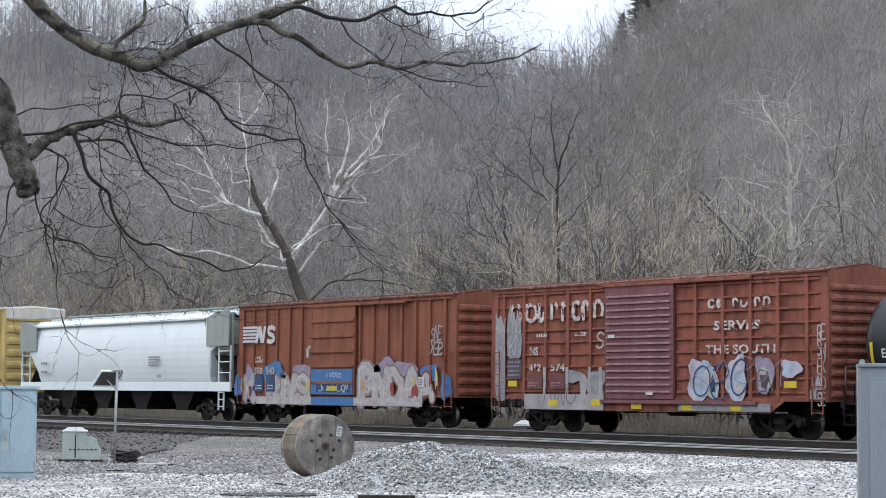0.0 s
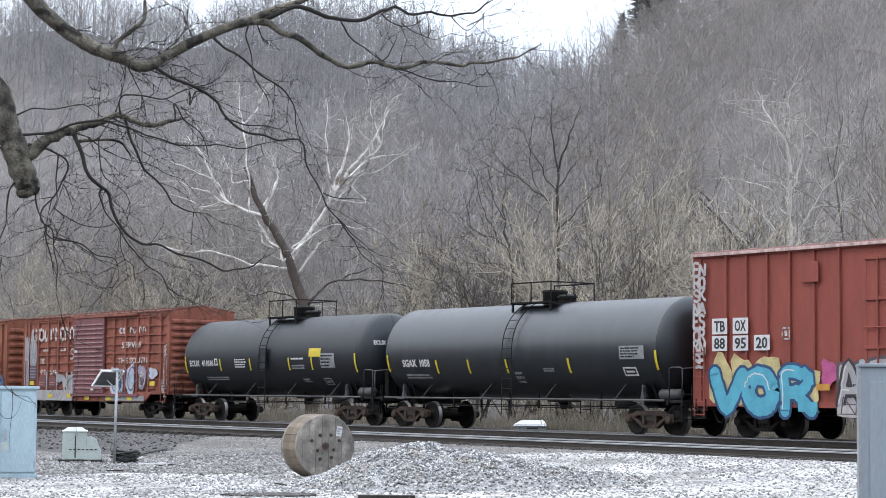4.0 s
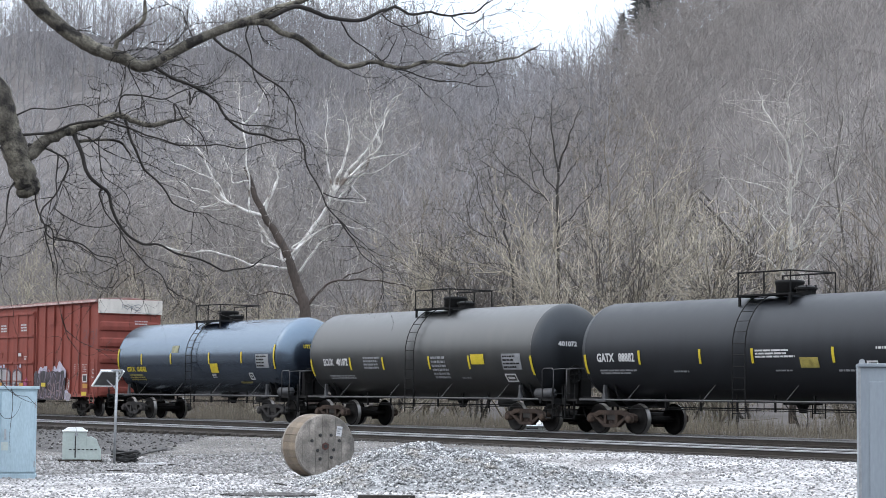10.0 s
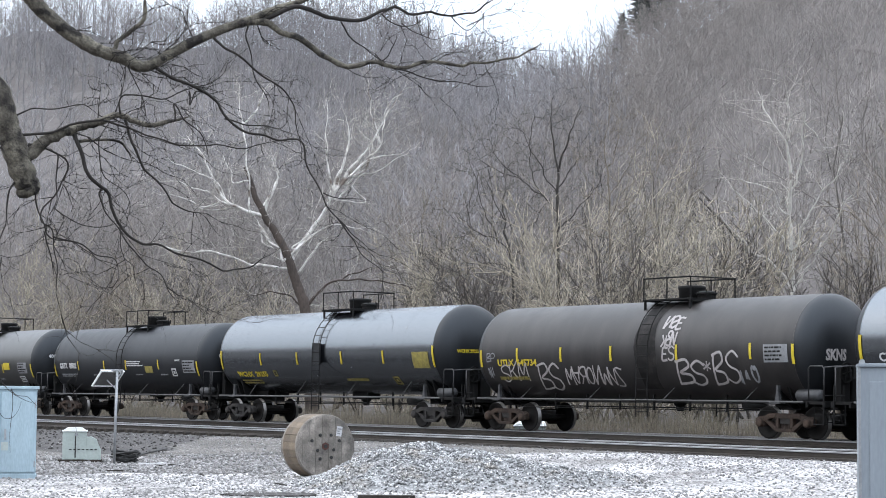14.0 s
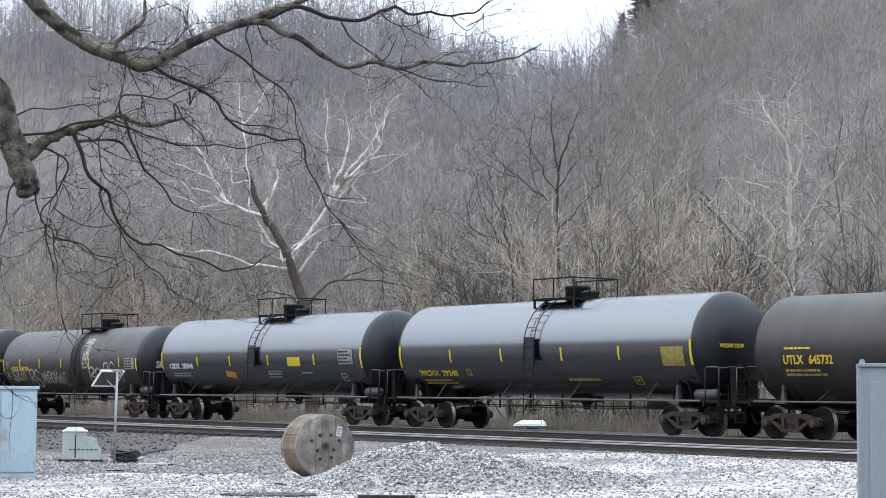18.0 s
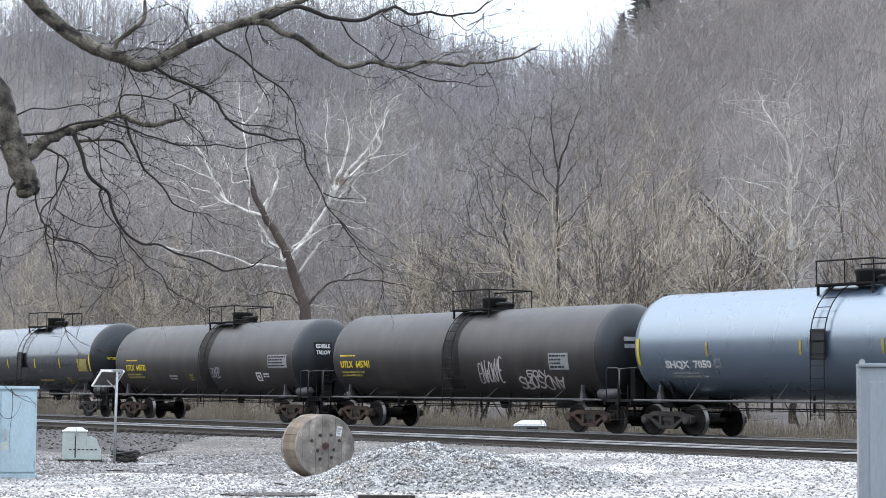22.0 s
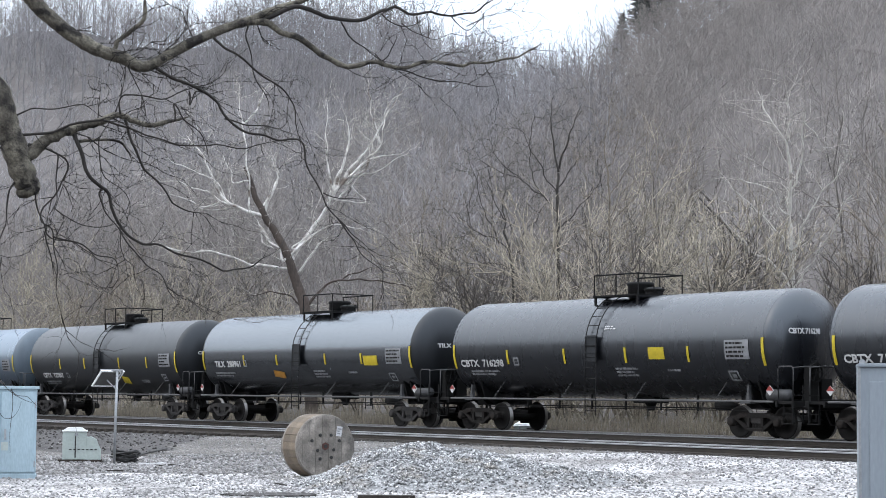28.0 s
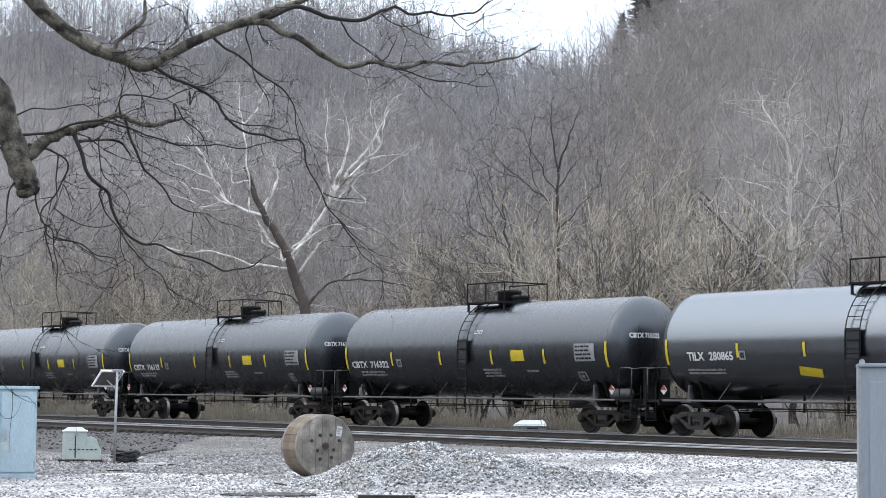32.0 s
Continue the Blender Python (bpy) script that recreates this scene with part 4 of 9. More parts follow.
    part("air_reservoir", kept(("end_reservoir",), lambda: lathe([(-0.46, 0.05), (-0.44, 0.12), (-0.38, 0.17), (0.38, 0.17), (0.44, 0.12), (0.46, 0.05)], "x", 18), M["pad_grey"], True), None, car, "grey air reservoir on the end platform", at=pose(half + 0.15, -1.05, 1.22))
    part("brake_pipe", kept(("brake_pipe", round(half, 2)), lambda: tube([(-half + 0.6, -0.6, 0.83), (half - 0.6, -0.6, 0.83)], 0.022, 5), M["under"]), None, car)
    part("brake_pipe", kept(("brake_pipe2", round(half, 2)), lambda: tube([(-half + 1.2, -0.95, 0.78), (half - 1.2, -0.95, 0.78)], 0.014, 5), M["under"]), None, car)
    for k in range(6):
        x = -half * 0.55 + 2 * half * 0.55 * k / 5
        part("hanger", kept(("hanger",), lambda: box((-0.02, -0.98, 0.74), (0.02, -0.92, 1.22)), M["under"]), None, car, at=pose(x, 0, 0))
    for e in (-1, 1):                        # ladder and hand brake between the cars
        part("end_ladder", kept(("tank_end_ladder",), lambda: ladder_mesh(0.45, 1.5), M["under"]), None, car, at=pose(e * (half + 1.02), -1.3, 0, rz=90))
        part("crossover_board", kept(("crossover_board",), lambda: merge(box((-0.12, -1.2, 0.86), (0.12, 1.2, 0.92), 0.01), box((-0.05, -0.95, 0.5), (0.0, -0.9, 0.9)), box((-0.05, 0.9, 0.5), (0.0, 0.95, 0.9))), M["under"]), None, car, at=pose(e * (half + 1.2), 0, 0))
    stand_ = part("brake_stand", kept(("brake_stand",), lambda: merge(box((-0.12, -0.18, 1.0), (0.12, 0.18, 2.05), 0.03), box((-0.16, 0.3, 1.0), (0.1, 0.75, 1.7), 0.03)), M["under"]), None, car, at=pose(half + 0.82, -0.5, 0))
    part("brake_wheel", kept(("brake_wheel",), lambda: merge(lathe([(-0.02, 0.24), (-0.02, 0.28), (0.02, 0.28), (0.02, 0.24), (-0.02, 0.24)], "x", 20, caps=False), *[tube([(0, -0.26 * math.cos(q), -0.26 * math.sin(q)), (0, 0.26 * math.cos(q), 0.26 * math.sin(q))], 0.016, 5) for q in (0.2, 1.25, 2.3)]), M["under"]), None, stand_, at=pose(0.17, 0, 1.85))
    end_gear(car, reach)
    for kind, *a in marks:
        mark(car, shell, R, zc, half, rng, kind, *a)
    return car


def saddle_mesh(R, zc):
    """A cradle plate under the barrel over the truck."""
    ang = [math.radians(d) for d in range(-48, 49, 6)]
    outer = [(math.sin(a) * (R + 0.01), zc - math.cos(a) * (R + 0.01)) for a in ang]
    ring = [(-1.0, 1.12), *outer, (1.0, 1.12), (0.5, 0.8), (-0.5, 0.8)]
    bm = bmesh.new()
    for dx in (-0.22, 0.16):
        a = [bm.verts.new((dx, y, z)) for y, z in ring]
        b = [bm.verts.new((dx + 0.06, y, z)) for y, z in ring]
        bm.faces.new(a)
        bm.faces.new(b[::-1])
        for k in range(len(ring)):
            bm.faces.new((a[k], b[k], b[(k + 1) % len(ring)], a[(k + 1) % len(ring)]))
    bmesh.ops.recalc_face_normals(bm, faces=bm.faces)
    return bm


def mark(car, shell, R, zc, half, rng, kind, *a):
    """One mark on the near side of a barrel. x is counted from the middle of the car, z from the rail."""
    low = Matrix.Translation((0, 0, -zc))
    if kind == "text":                       # text, x0, z, height, width, colour
        text, x0, z, h, w, col = a
        words = [letters(q, h * 0.86, bold=0.006) for q in text.split()]
        wide = [max(v.co.x for v in q.verts) - min(v.co.x for v in q.verts) for q in words]
        gap = 0.7 * h if len(words) > 1 else 0.0
        k = (w - gap * (len(words) - 1)) / sum(wide)
        for q, n in zip(words, wide):
            fit_width(q, x0, n * k)
            x0 += n * k + gap
            for v in q.verts:
                v.co.z += z
            part("lettering", on_barrel(q, R, zc), M[col], shell, at=low)
    elif kind == "strip":                    # x, z0, z1, colour
        x, z0, z1, col = a
        part("reflector", on_barrel(plate(x - 0.045, x + 0.045, z0, z1, 4), R, zc), M[col], shell, at=low)
    elif kind == "ends":                     # yellow strips at both seams
        z0, z1, col = a
        for x in (-half, half):
            part("reflector", on_barrel(plate(x - 0.05, x + 0.05, z0, z1, 6), R, zc, 0.016), M[col], shell, at=low)
    elif kind == "patch":                    # x0, x1, z0, z1, colour
        x0, x1, z0, z1, col = a
        pan = part("panel", on_barrel(plate(x0, x1, z0, z1, 4), R, zc), M[col], shell, at=low)
        if col == "grey_mark":
            part("small_print", on_barrel(bars(x0 + 0.06, x1 - 0.06, z0 + 0.03, z1 - 0.03, 4, rng, 0.45, 0.4), R, zc, 0.018), M["under"], shell, at=low)
    elif kind == "lean":                     # a slanted panel
        x0, x1, z0, z1, col = a
        bm = plate(x0, x1, z0, z1, 4)
        for v in bm.verts:
            v.co.x += 0.25 * (v.co.z - z0)
            v.co.z -= 0.12 * (v.co.x - x0)
        part("panel", on_barrel(bm, R, zc), M[col], shell, at=low)
    elif kind == "bars":                     # x0, x1, z0, z1, rows, colour
        x0, x1, z0, z1, rows, col = a
        part("small_print", on_barrel(bars(x0, x1, z0, z1, rows, rng), R, zc), M[col], shell, at=low)
    elif kind == "frame":                    # an outlined square
        x0, x1, z0, z1, col = a
        t = 0.05
        bm = merge(plate(x0, x1, z0, z0 + t), plate(x0, x1, z1 - t, z1), plate(x0, x0 + t, z0, z1, 2), plate(x1 - t, x1, z0, z1, 2), plate(x0 + 0.12, x1 - 0.12, z0 + 0.12, z1 - 0.12, 2))
        part("stencil_box", on_barrel(bm, R, zc), M[col], shell, at=low)
    elif kind == "tag":                      # x0, x1, z0, z1, loops, width, colour
        x0, x1, z0, z1, loops, w, col = a
        part("spray_tag", on_barrel(scrawl(x0, x1, z0, z1, rng, loops, w), R, zc), M[col], shell, at=low)
    elif kind == "word":                     # letters in thin sprayed strokes: forms, x0, x1, z0, z1, width, colour
        forms, x0, x1, z0, z1, w, col = a
        part("spray_tag", on_barrel(sprayed(forms, x0, x1, z0, z1, w, rng), R, zc), M[col], shell, at=low)
    elif kind == "head":                     # on the dished end: text (or none for a plain panel), z, height, width, colour, place across
        text, z, h, w, col = a[:5]
        aside = a[5] if len(a) > 5 else -0.55
        word = fit_width(letters(text, h * 0.75, bold=0.02), -w * 0.38, w * 0.76) if text else plate(-w * 0.38, w * 0.38, 0, h, 1, 4)
        out = 0.012 if text or col != "under" else 0.005
        for v in word.verts:
            y, zz = v.co.x + aside, v.co.z + z - zc
            q = math.sqrt(max(0.05, 1 - (y * y + zz * zz) / (R * R)))
            v.co = Vector((half + 0.72 * q + out - v.co.y, y, zz))
        part("lettering" if text else "panel", word, M[col], shell)
    elif kind == "placard":                  # hazard diamond on the end railing
        s, = a
        x = s * (half + 0.2)
        bm = bmesh.new()
        add_box(bm, (-0.1, -0.01, -0.1), (0.1, 0.01, 0.1), 0.0, pose(0, 0, 0, 0, 45, 0))
        pl = part("placard", bm, M["white"], car, "hazard diamond, white and red", at=pose(x, -1.5, 1.35))
        part("placard_top", slab([(-0.138, 0.0), (0.138, 0.0), (0.0, 0.138)], -0.018, -0.012), M["red"], pl)


# barrel paints
M["spill"] = shade("spill_residue", (0.0085, 0.0078, 0.0078), 0.7, gloss=0.3, vary=0.5, scale=2.5, grain=20, bump=0.05, patch=(0.028, 0.025, 0.024), patch_at=(0.5, 0.65), patch_scale=2.0)
TANK_BLACK = paint("tank_black", (0.012, 0.013, 0.0155), rough=0.46, vary=0.25, ior=1.42, sheen=(0.85, 0.92, 1.0))
TANK_GREY = paint("tank_dusty_black", (0.015, 0.017, 0.0172), rough=0.38, ior=1.75, vary=0.25, patch=(0.032, 0.031, 0.029), patch_at=(0.5, 0.8), patch_scale=0.6)
TANK_DULL = paint("tank_dull_black", (0.0115, 0.013, 0.0155), rough=0.36, ior=1.65, vary=0.25, sheen=(0.86, 0.93, 1.0), patch=(0.026, 0.028, 0.031), patch_at=(0.5, 0.8), patch_scale=0.6)
TANK_SHINY = paint("tank_glossy_black", (0.005, 0.0055, 0.007), rough=0.23, vary=0.12, ior=2.7, sheen=(0.84, 0.92, 1.0))
TANK_BLUE = paint("tank_faded_blue_black", (0.006, 0.008, 0.014), rough=0.23, vary=0.12, ior=2.6, sheen=(0.62, 0.8, 1.0))
TANK_PALE = paint("tank_pale_blue_grey", (0.048, 0.07, 0.104), rough=0.3, vary=0.06, ior=3.0, sheen=(0.78, 0.9, 1.0))
TANK_CLEAN = paint("tank_satin_black", (0.007, 0.0075, 0.0095), rough=0.28, vary=0.12, ior=1.85, sheen=(0.85, 0.92, 1.0))
TANK_BROWN = paint("tank_soot_brown", (0.018, 0.0165, 0.0168), rough=0.44, vary=0.3, ior=1.5, patch=(0.04, 0.036, 0.034), patch_at=(0.45, 0.75), patch_scale=0.5)
TANK_HEAD = paint("tank_grimy_end", (0.010, 0.0108, 0.0122), rough=0.42, vary=0.3, ior=1.5, sheen=(0.85, 0.92, 1.0))
TANK_HEAD_PALE = paint("tank_grimy_pale_end", (0.085, 0.115, 0.145), rough=0.5, vary=0.15, ior=1.6)


def strips(half, xs, z0=2.28, z1=2.66, col="yellow"):
    return [("strip", x * half, z0, z1, col) for x in xs]


STD_BARS = lambda h: [("bars", -h + 0.75, -h + 2.35, 1.62, 1.84, 2, "grey_mark"), ("bars", h * 0.12, h * 0.26, 1.55, 1.9, 3, "grey_mark"),
                      ("bars", h * 0.44, h * 0.54, 1.72, 1.84, 1, "grey_mark"), ("patch", h - 1.5, h - 0.55, 2.1, 2.65, "grey_mark"), ("frame", h - 1.55, h - 1.16, 1.4, 1.75, "grey_mark")]


# ---- box cars ----
def flat_mark(car, bm, col, name="panel", y=-HALF - 0.004):
    return part(name, bm, M[col], car, at=pose(0, y, 0))


def box_car(x_left, x_right, body, roof_mat, label, eave, sill=1.05, roof=0.12, posts=(), post_w=0.09, post_d=0.09, corrug=0, door=(-1.5, 1.5), door_kind="plain",
            fishbelly=True, end_ribs=9, trucks=None, inset=0.06, name="box_car"):
    """A steel box car. x runs from its middle; posts are the side posts' places."""
    mid, half = (x_left + x_right) / 2, (x_right - x_left) / 2
    car = thing(name, label, "box car", "cars of the freight train")
    car["at16"], car["aside"] = mid, 0.075
    w = HALF - post_d
    part("body", box((-half + 0.03, -w, sill), (half - 0.03, w, eave - 0.02), 0.0), body, car)
    # side posts, corner posts
    for s in (-1, 1):
        for x in posts:
            part("side_post", kept(("side_post", body.name, post_w, post_d, sill, eave), lambda: box((-post_w / 2, -post_d, sill + 0.02), (post_w / 2, 0.02, eave - 0.1), 0.008), body), None, car, at=pose(x, s * w, 0, rz=0 if s < 0 else 180))
        for e in (-1, 1):
            part("corner_post", kept(("corner_post", body.name, sill, eave), lambda: box((-0.14, -0.05, sill), (0.14, 0.05, eave - 0.04), 0.02), body), None, car, at=pose(e * (half - 0.14), s * (w + 0.0), 0))
        part("side_plate", box((-half, -0.05, eave - 0.14), (half, 0.06, eave), 0.015), body, car, at=pose(0, s * (w + 0.02), 0))
        ring = [(-half, sill + 0.1), (half, sill + 0.1), (half, sill), (half - 1.6, sill), (half - 2.15, sill - 0.34), (-half + 2.15, sill - 0.34), (-half + 1.6, sill), (-half, sill)]
        part("side_sill", slab(ring if fishbelly else [(-half, sill + 0.1), (half, sill + 0.1), (half, sill - 0.06), (-half, sill - 0.06)], -0.04, 0.04), body, car, at=pose(0, s * (w + 0.03), 0))
        if corrug:
            for k in range(corrug):
                z = sill + 0.25 + (eave - sill - 0.45) * k / (corrug - 1)
                for a, b in ((-half + 0.25, door[0] - 0.1), (door[1] + 0.1, half - 0.25)):
                    part("stiffener", kept(("stiffener", body.name, round(b - a, 2)), lambda: slab([(-(b - a) / 2, -0.03), ((b - a) / 2, -0.03), ((b - a) / 2, 0.03), (-(b - a) / 2, 0.03)], -0.065, 0.01), body), None, car, at=pose((a + b) / 2, s * w, z, rz=0 if s < 0 else 180))
    # roof with cross ribs
    rf = bmesh.new()
    ring = [(-HALF - 0.03, eave - 0.02), (-HALF - 0.03, eave + 0.03), (0.0, eave + roof), (HALF + 0.03, eave + 0.03), (HALF + 0.03, eave - 0.02)]
    a = [rf.verts.new((-half - 0.02, y, z)) for y, z in ring]
    b = [rf.verts.new((half + 0.02, y, z)) for y, z in ring]
    rf.faces.new(a)
    rf.faces.new(b[::-1])
    for k in range(5):
        rf.faces.new((a[k], b[k], b[(k + 1) % 5], a[(k + 1) % 5]))
    bmesh.ops.recalc_face_normals(rf, faces=rf.faces)
    top = part("roof", rf, roof_mat, car)
    n = int(half * 2 / 1.1)
    for k in range(n + 1):
        x = -half + 0.05 + (2 * half - 0.1) * k / n
        part("roof_rib", kept(("roof_rib", roof_mat.name, eave), lambda: merge(tube([(0, -HALF - 0.03, eave + 0.04), (0, 0, eave + roof + 0.01)], 0.02, 4), tube([(0, 0, eave + roof + 0.01), (0, HALF + 0.03, eave + 0.04)], 0.02, 4)), roof_mat), None, top, at=pose(x, 0, 0))
    # ends: pressed horizontal ribs
    for e in (-1, 1):
        end = part("end_wall", slab_end(w + 0.06, sill, eave, roof), body, car, at=pose(e * half, 0, 0))
        for k in range(end_ribs):
            z = sill + 0.2 + (eave - sill - 0.65) * k / max(1, end_ribs - 1)
            hh = 0.36 * (eave - sill - 0.5) / end_ribs
            part("end_rib", kept(("end_rib", body.name, round(hh, 3)), lambda: end_rib(w - 0.02, hh), body), None, end, at=pose(e * 0.03, 0, z, rz=0 if e > 0 else 180))
        # ladder at the left of each end and on the side
        part("end_ladder", kept(("end_ladder", eave), lambda: ladder_mesh(sill - 0.2, min(eave - 0.2, 3.2)), body), None, car, at=pose(e * (half + 0.14), -e * (w - 0.35) * -1, 0, rz=90))
        for s in (-1, 1):
            part("side_ladder", kept(("side_ladder", body.name, eave, sill), lambda: ladder_mesh(sill - 0.35, min(eave - 0.3, 2.6)), body), None, car, at=pose(e * (half - 0.3), s * (HALF + 0.03), 0, rz=0 if s < 0 else 180))
    under_frame(car, half, trucks or half - 2.3)
    return car, half, w


def slab_end(w, sill, eave, roof):
    """An end wall that follows the roof's peak."""
    bm = slab([(-w, sill), (w, sill), (w, eave - 0.03), (0.0, eave + roof - 0.03), (-w, eave - 0.03)], -0.03, 0.03)
    bmesh.ops.transform(bm, matrix=pose(0, 0, 0, 0, 0, 90), verts=bm.verts)
    return bm


def end_rib(w, h):
    """A pressed rib with blunt ends."""
    bm = bmesh.new()
    ring = [(0.0, -h), (0.07, -h * 0.72), (0.09, 0.0), (0.07, h * 0.72), (0.0, h)]
    rows = []
    for y, k, q in ((-w, 0.15, 0.8), (-w + 0.09, 0.85, 1.0), (-w + 0.2, 1.0, 1.0), (w - 0.2, 1.0, 1.0), (w - 0.09, 0.85, 1.0), (w, 0.15, 0.8)):
        rows.append([bm.verts.new((x * k, y, z * q)) for x, z in ring])
    for p, q in zip(rows, rows[1:]):
        for k in range(4):
            bm.faces.new((p[k], q[k], q[k + 1], p[k + 1]))
    bmesh.ops.recalc_face_normals(bm, faces=bm.faces)
    return bm


def ladder_mesh(z0, z1):
    out = [tube([(s * 0.2, -0.04, z0), (s * 0.2, -0.04, z1)], 0.02, 5) for s in (-1, 1)]
    z = z0 + 0.05
    while z < z1:
        out.append(tube([(-0.2, -0.05, z), (0.2, -0.05, z)], 0.014, 5))
        z += 0.36
    return merge(*out)


def wide_ladder(z0, z1, w, rungs):
    """Angle-iron stiles with flat rungs."""
    return merge(*[box((s * w - 0.025, -0.03, z0), (s * w + 0.025, 0.03, z1), 0.006) for s in (-1, 1)], *[box((-w, -0.04, z0 + (z1 - z0) * (k + 0.5) / rungs - 0.02), (w, 0.0, z0 + (z1 - z0) * (k + 0.5) / rungs + 0.02)) for k in range(rungs)])


def under_frame(car, half, cx):
    part("center_sill", box((-half, -0.25, 0.78), (half, 0.25, 1.08), 0.02), M["under"], car)
    for k in range(5):
        x = -half * 0.55 + half * 1.1 * k / 4
        part("cross_bearer", kept(("cross_bearer",), lambda: slab([(-1.35, 1.06), (1.35, 1.06), (0.4, 0.8), (-0.4, 0.8)], -0.05, 0.05), M["under"]), None, car, at=pose(x, 0, 0, rz=90))
    part("brake_rod", box((-half * 0.6, -1.1, 0.66), (half * 0.6, -1.06, 0.69)), M["under"], car)
    part("air_reservoir", kept(("air_reservoir",), lambda: lathe([(-0.55, 0.1), (-0.48, 0.2), (0.48, 0.2), (0.55, 0.1)], "x", 14), M["under"], True), None, car, at=pose(half * 0.12, -0.8, 0.78))
    part("brake_cylinder", kept(("brake_cylinder",), lambda: lathe([(-0.3, 0.05), (-0.3, 0.15), (0.2, 0.15), (0.25, 0.1), (0.6, 0.03)], "x", 14), M["under"], True), None, car, at=pose(-half * 0.2, -0.7, 0.78))
    for s in (-1, 1):
        running_gear(car, s * cx, "shaded_truck")
        part("step", kept(("step",), lambda: None, None), None, car, at=pose(s * (half - 0.3), -HALF, 0.1))
    end_gear(car, half + 0.62)


def blob_letter(cx, z0, w, h, rng, y=0.0):
    """A fat sprayed letter: an uneven rounded outline."""
    n = 18
    ph = rng.random() * 6
    pts = []
    for k in range(n):
        a = k / n * math.tau
        r = 1 + 0.16 * math.sin(3 * a + ph) + 0.1 * math.sin(5 * a + 2 * ph)
        ca, sa = math.cos(a), math.sin(a)
        q = (abs(ca) ** 3 + abs(sa) ** 3) ** (-1 / 3)
        pts.append((cx + 0.5 * w * r * ca * q * 0.92, z0 + h / 2 + 0.5 * h * r * sa * q * 0.92))
    bm = bmesh.new()
    bm.faces.new([bm.verts.new((x, y, z)) for x, z in pts])
    return bm, pts


def flat_ring(pts):
    """A flat coat of paint inside an outline, with softened corners."""
    n = len(pts)
    ring = []
    for k in range(n):
        a, b, q = pts[k - 1], pts[k], pts[(k + 1) % n]
        for u in (0.82, 1.0):
            ring.append((a[0] + (b[0] - a[0]) * (u if u < 1 else 0.95) + (q[0] - b[0]) * (0.0 if u < 1 else 0.05), a[1] + (b[1] - a[1]) * (u if u < 1 else 0.95) + (q[1] - b[1]) * (0.0 if u < 1 else 0.05)))
        ring.append((b[0] + (q[0] - b[0]) * 0.18, b[1] + (q[1] - b[1]) * 0.18))
    bm = bmesh.new()
    bmesh.ops.triangulate(bm, faces=[bm.faces.new([bm.verts.new((x, 0, z)) for x, z in ring])])
    return bm


STROKES = {
    "V": [[(0.0, 1.0), (0.2, 0.5), (0.45, 0.02), (0.75, 0.5), (1.0, 1.0)]],
    "O": [[(0.5 + 0.42 * math.cos(k * math.tau / 14), 0.5 + 0.46 * math.sin(k * math.tau / 14)) for k in range(15)]],
    "R": [[(0.12, 0.0), (0.1, 0.55), (0.12, 1.0), (0.65, 1.0), (0.92, 0.78), (0.62, 0.5), (0.15, 0.48)], [(0.5, 0.5), (0.7, 0.25), (1.0, 0.0)]],
    "S": [[(0.92, 0.82), (0.5, 1.0), (0.1, 0.8), (0.32, 0.55), (0.8, 0.42), (0.88, 0.16), (0.45, 0.0), (0.05, 0.15)]],
    "N": [[(0.08, 0.0), (0.12, 1.0)], [(0.12, 1.0), (0.5, 0.5), (0.88, 0.0)], [(0.88, 0.0), (0.95, 1.05)]],
    "A": [[(0.0, 0.0), (0.25, 0.55), (0.48, 1.0), (0.75, 0.5), (1.0, 0.0)], [(0.22, 0.36), (0.8, 0.36)]],
    "E": [[(0.92, 0.95), (0.15, 1.0), (0.08, 0.5), (0.12, 0.0), (0.95, 0.04)], [(0.12, 0.5), (0.75, 0.52)]],
    "D": [[(0.1, 0.0), (0.1, 1.0), (0.6, 1.0), (0.96, 0.62), (0.92, 0.3), (0.6, 0.0), (0.1, 0.0)]],
    "P": [[(0.16, -0.02), (0.14, 1.0), (0.75, 1.0), (0.97, 0.75), (0.75, 0.48), (0.16, 0.46)]],
    "K": [[(0.1, 0.0), (0.1, 1.0)], [(0.95, 1.05), (0.5, 0.62), (0.15, 0.45)], [(0.4, 0.5), (0.7, 0.2), (1.05, -0.05)]],
    "M": [[(0.02, 0.0), (0.15, 1.0), (0.5, 0.35), (0.85, 1.0), (1.0, 0.0)]],
    "B": [[(0.1, 0.0), (0.12, 1.0)], [(0.0, 0.95), (0.6, 1.05), (0.8, 0.78), (0.25, 0.52), (0.85, 0.42), (0.95, 0.15), (0.55, -0.05), (0.05, 0.02)]],
    "Z": [[(0.05, 0.95), (0.9, 1.0), (0.1, 0.05), (0.95, 0.0)]],
    "X": [[(0.0, 0.2), (1.0, 0.8)], [(0.0, 0.8), (1.0, 0.2)], [(0.5, 0.0), (0.5, 1.0)]],
}


def dab(x, z, r):
    bm = bmesh.new()
    bm.faces.new([bm.verts.new((x + r * math.cos(k * math.tau / 10), -0.004, z + r * math.sin(k * math.tau / 10))) for k in range(10)])
    return bm


def throw_up(car, x0, x1, z0, z1, forms, fill, line, seed, back=None, name="graffiti", y=-HALF - 0.012, fat=0.3):
    """A sprayed piece: fat outlined strokes over a ground of colour; each coat lies a little proud of the last."""
    rng = random.Random(seed)
    if back:
        for k in range(4):
            cx = x0 + (x1 - x0) * (k + 0.5) / 4
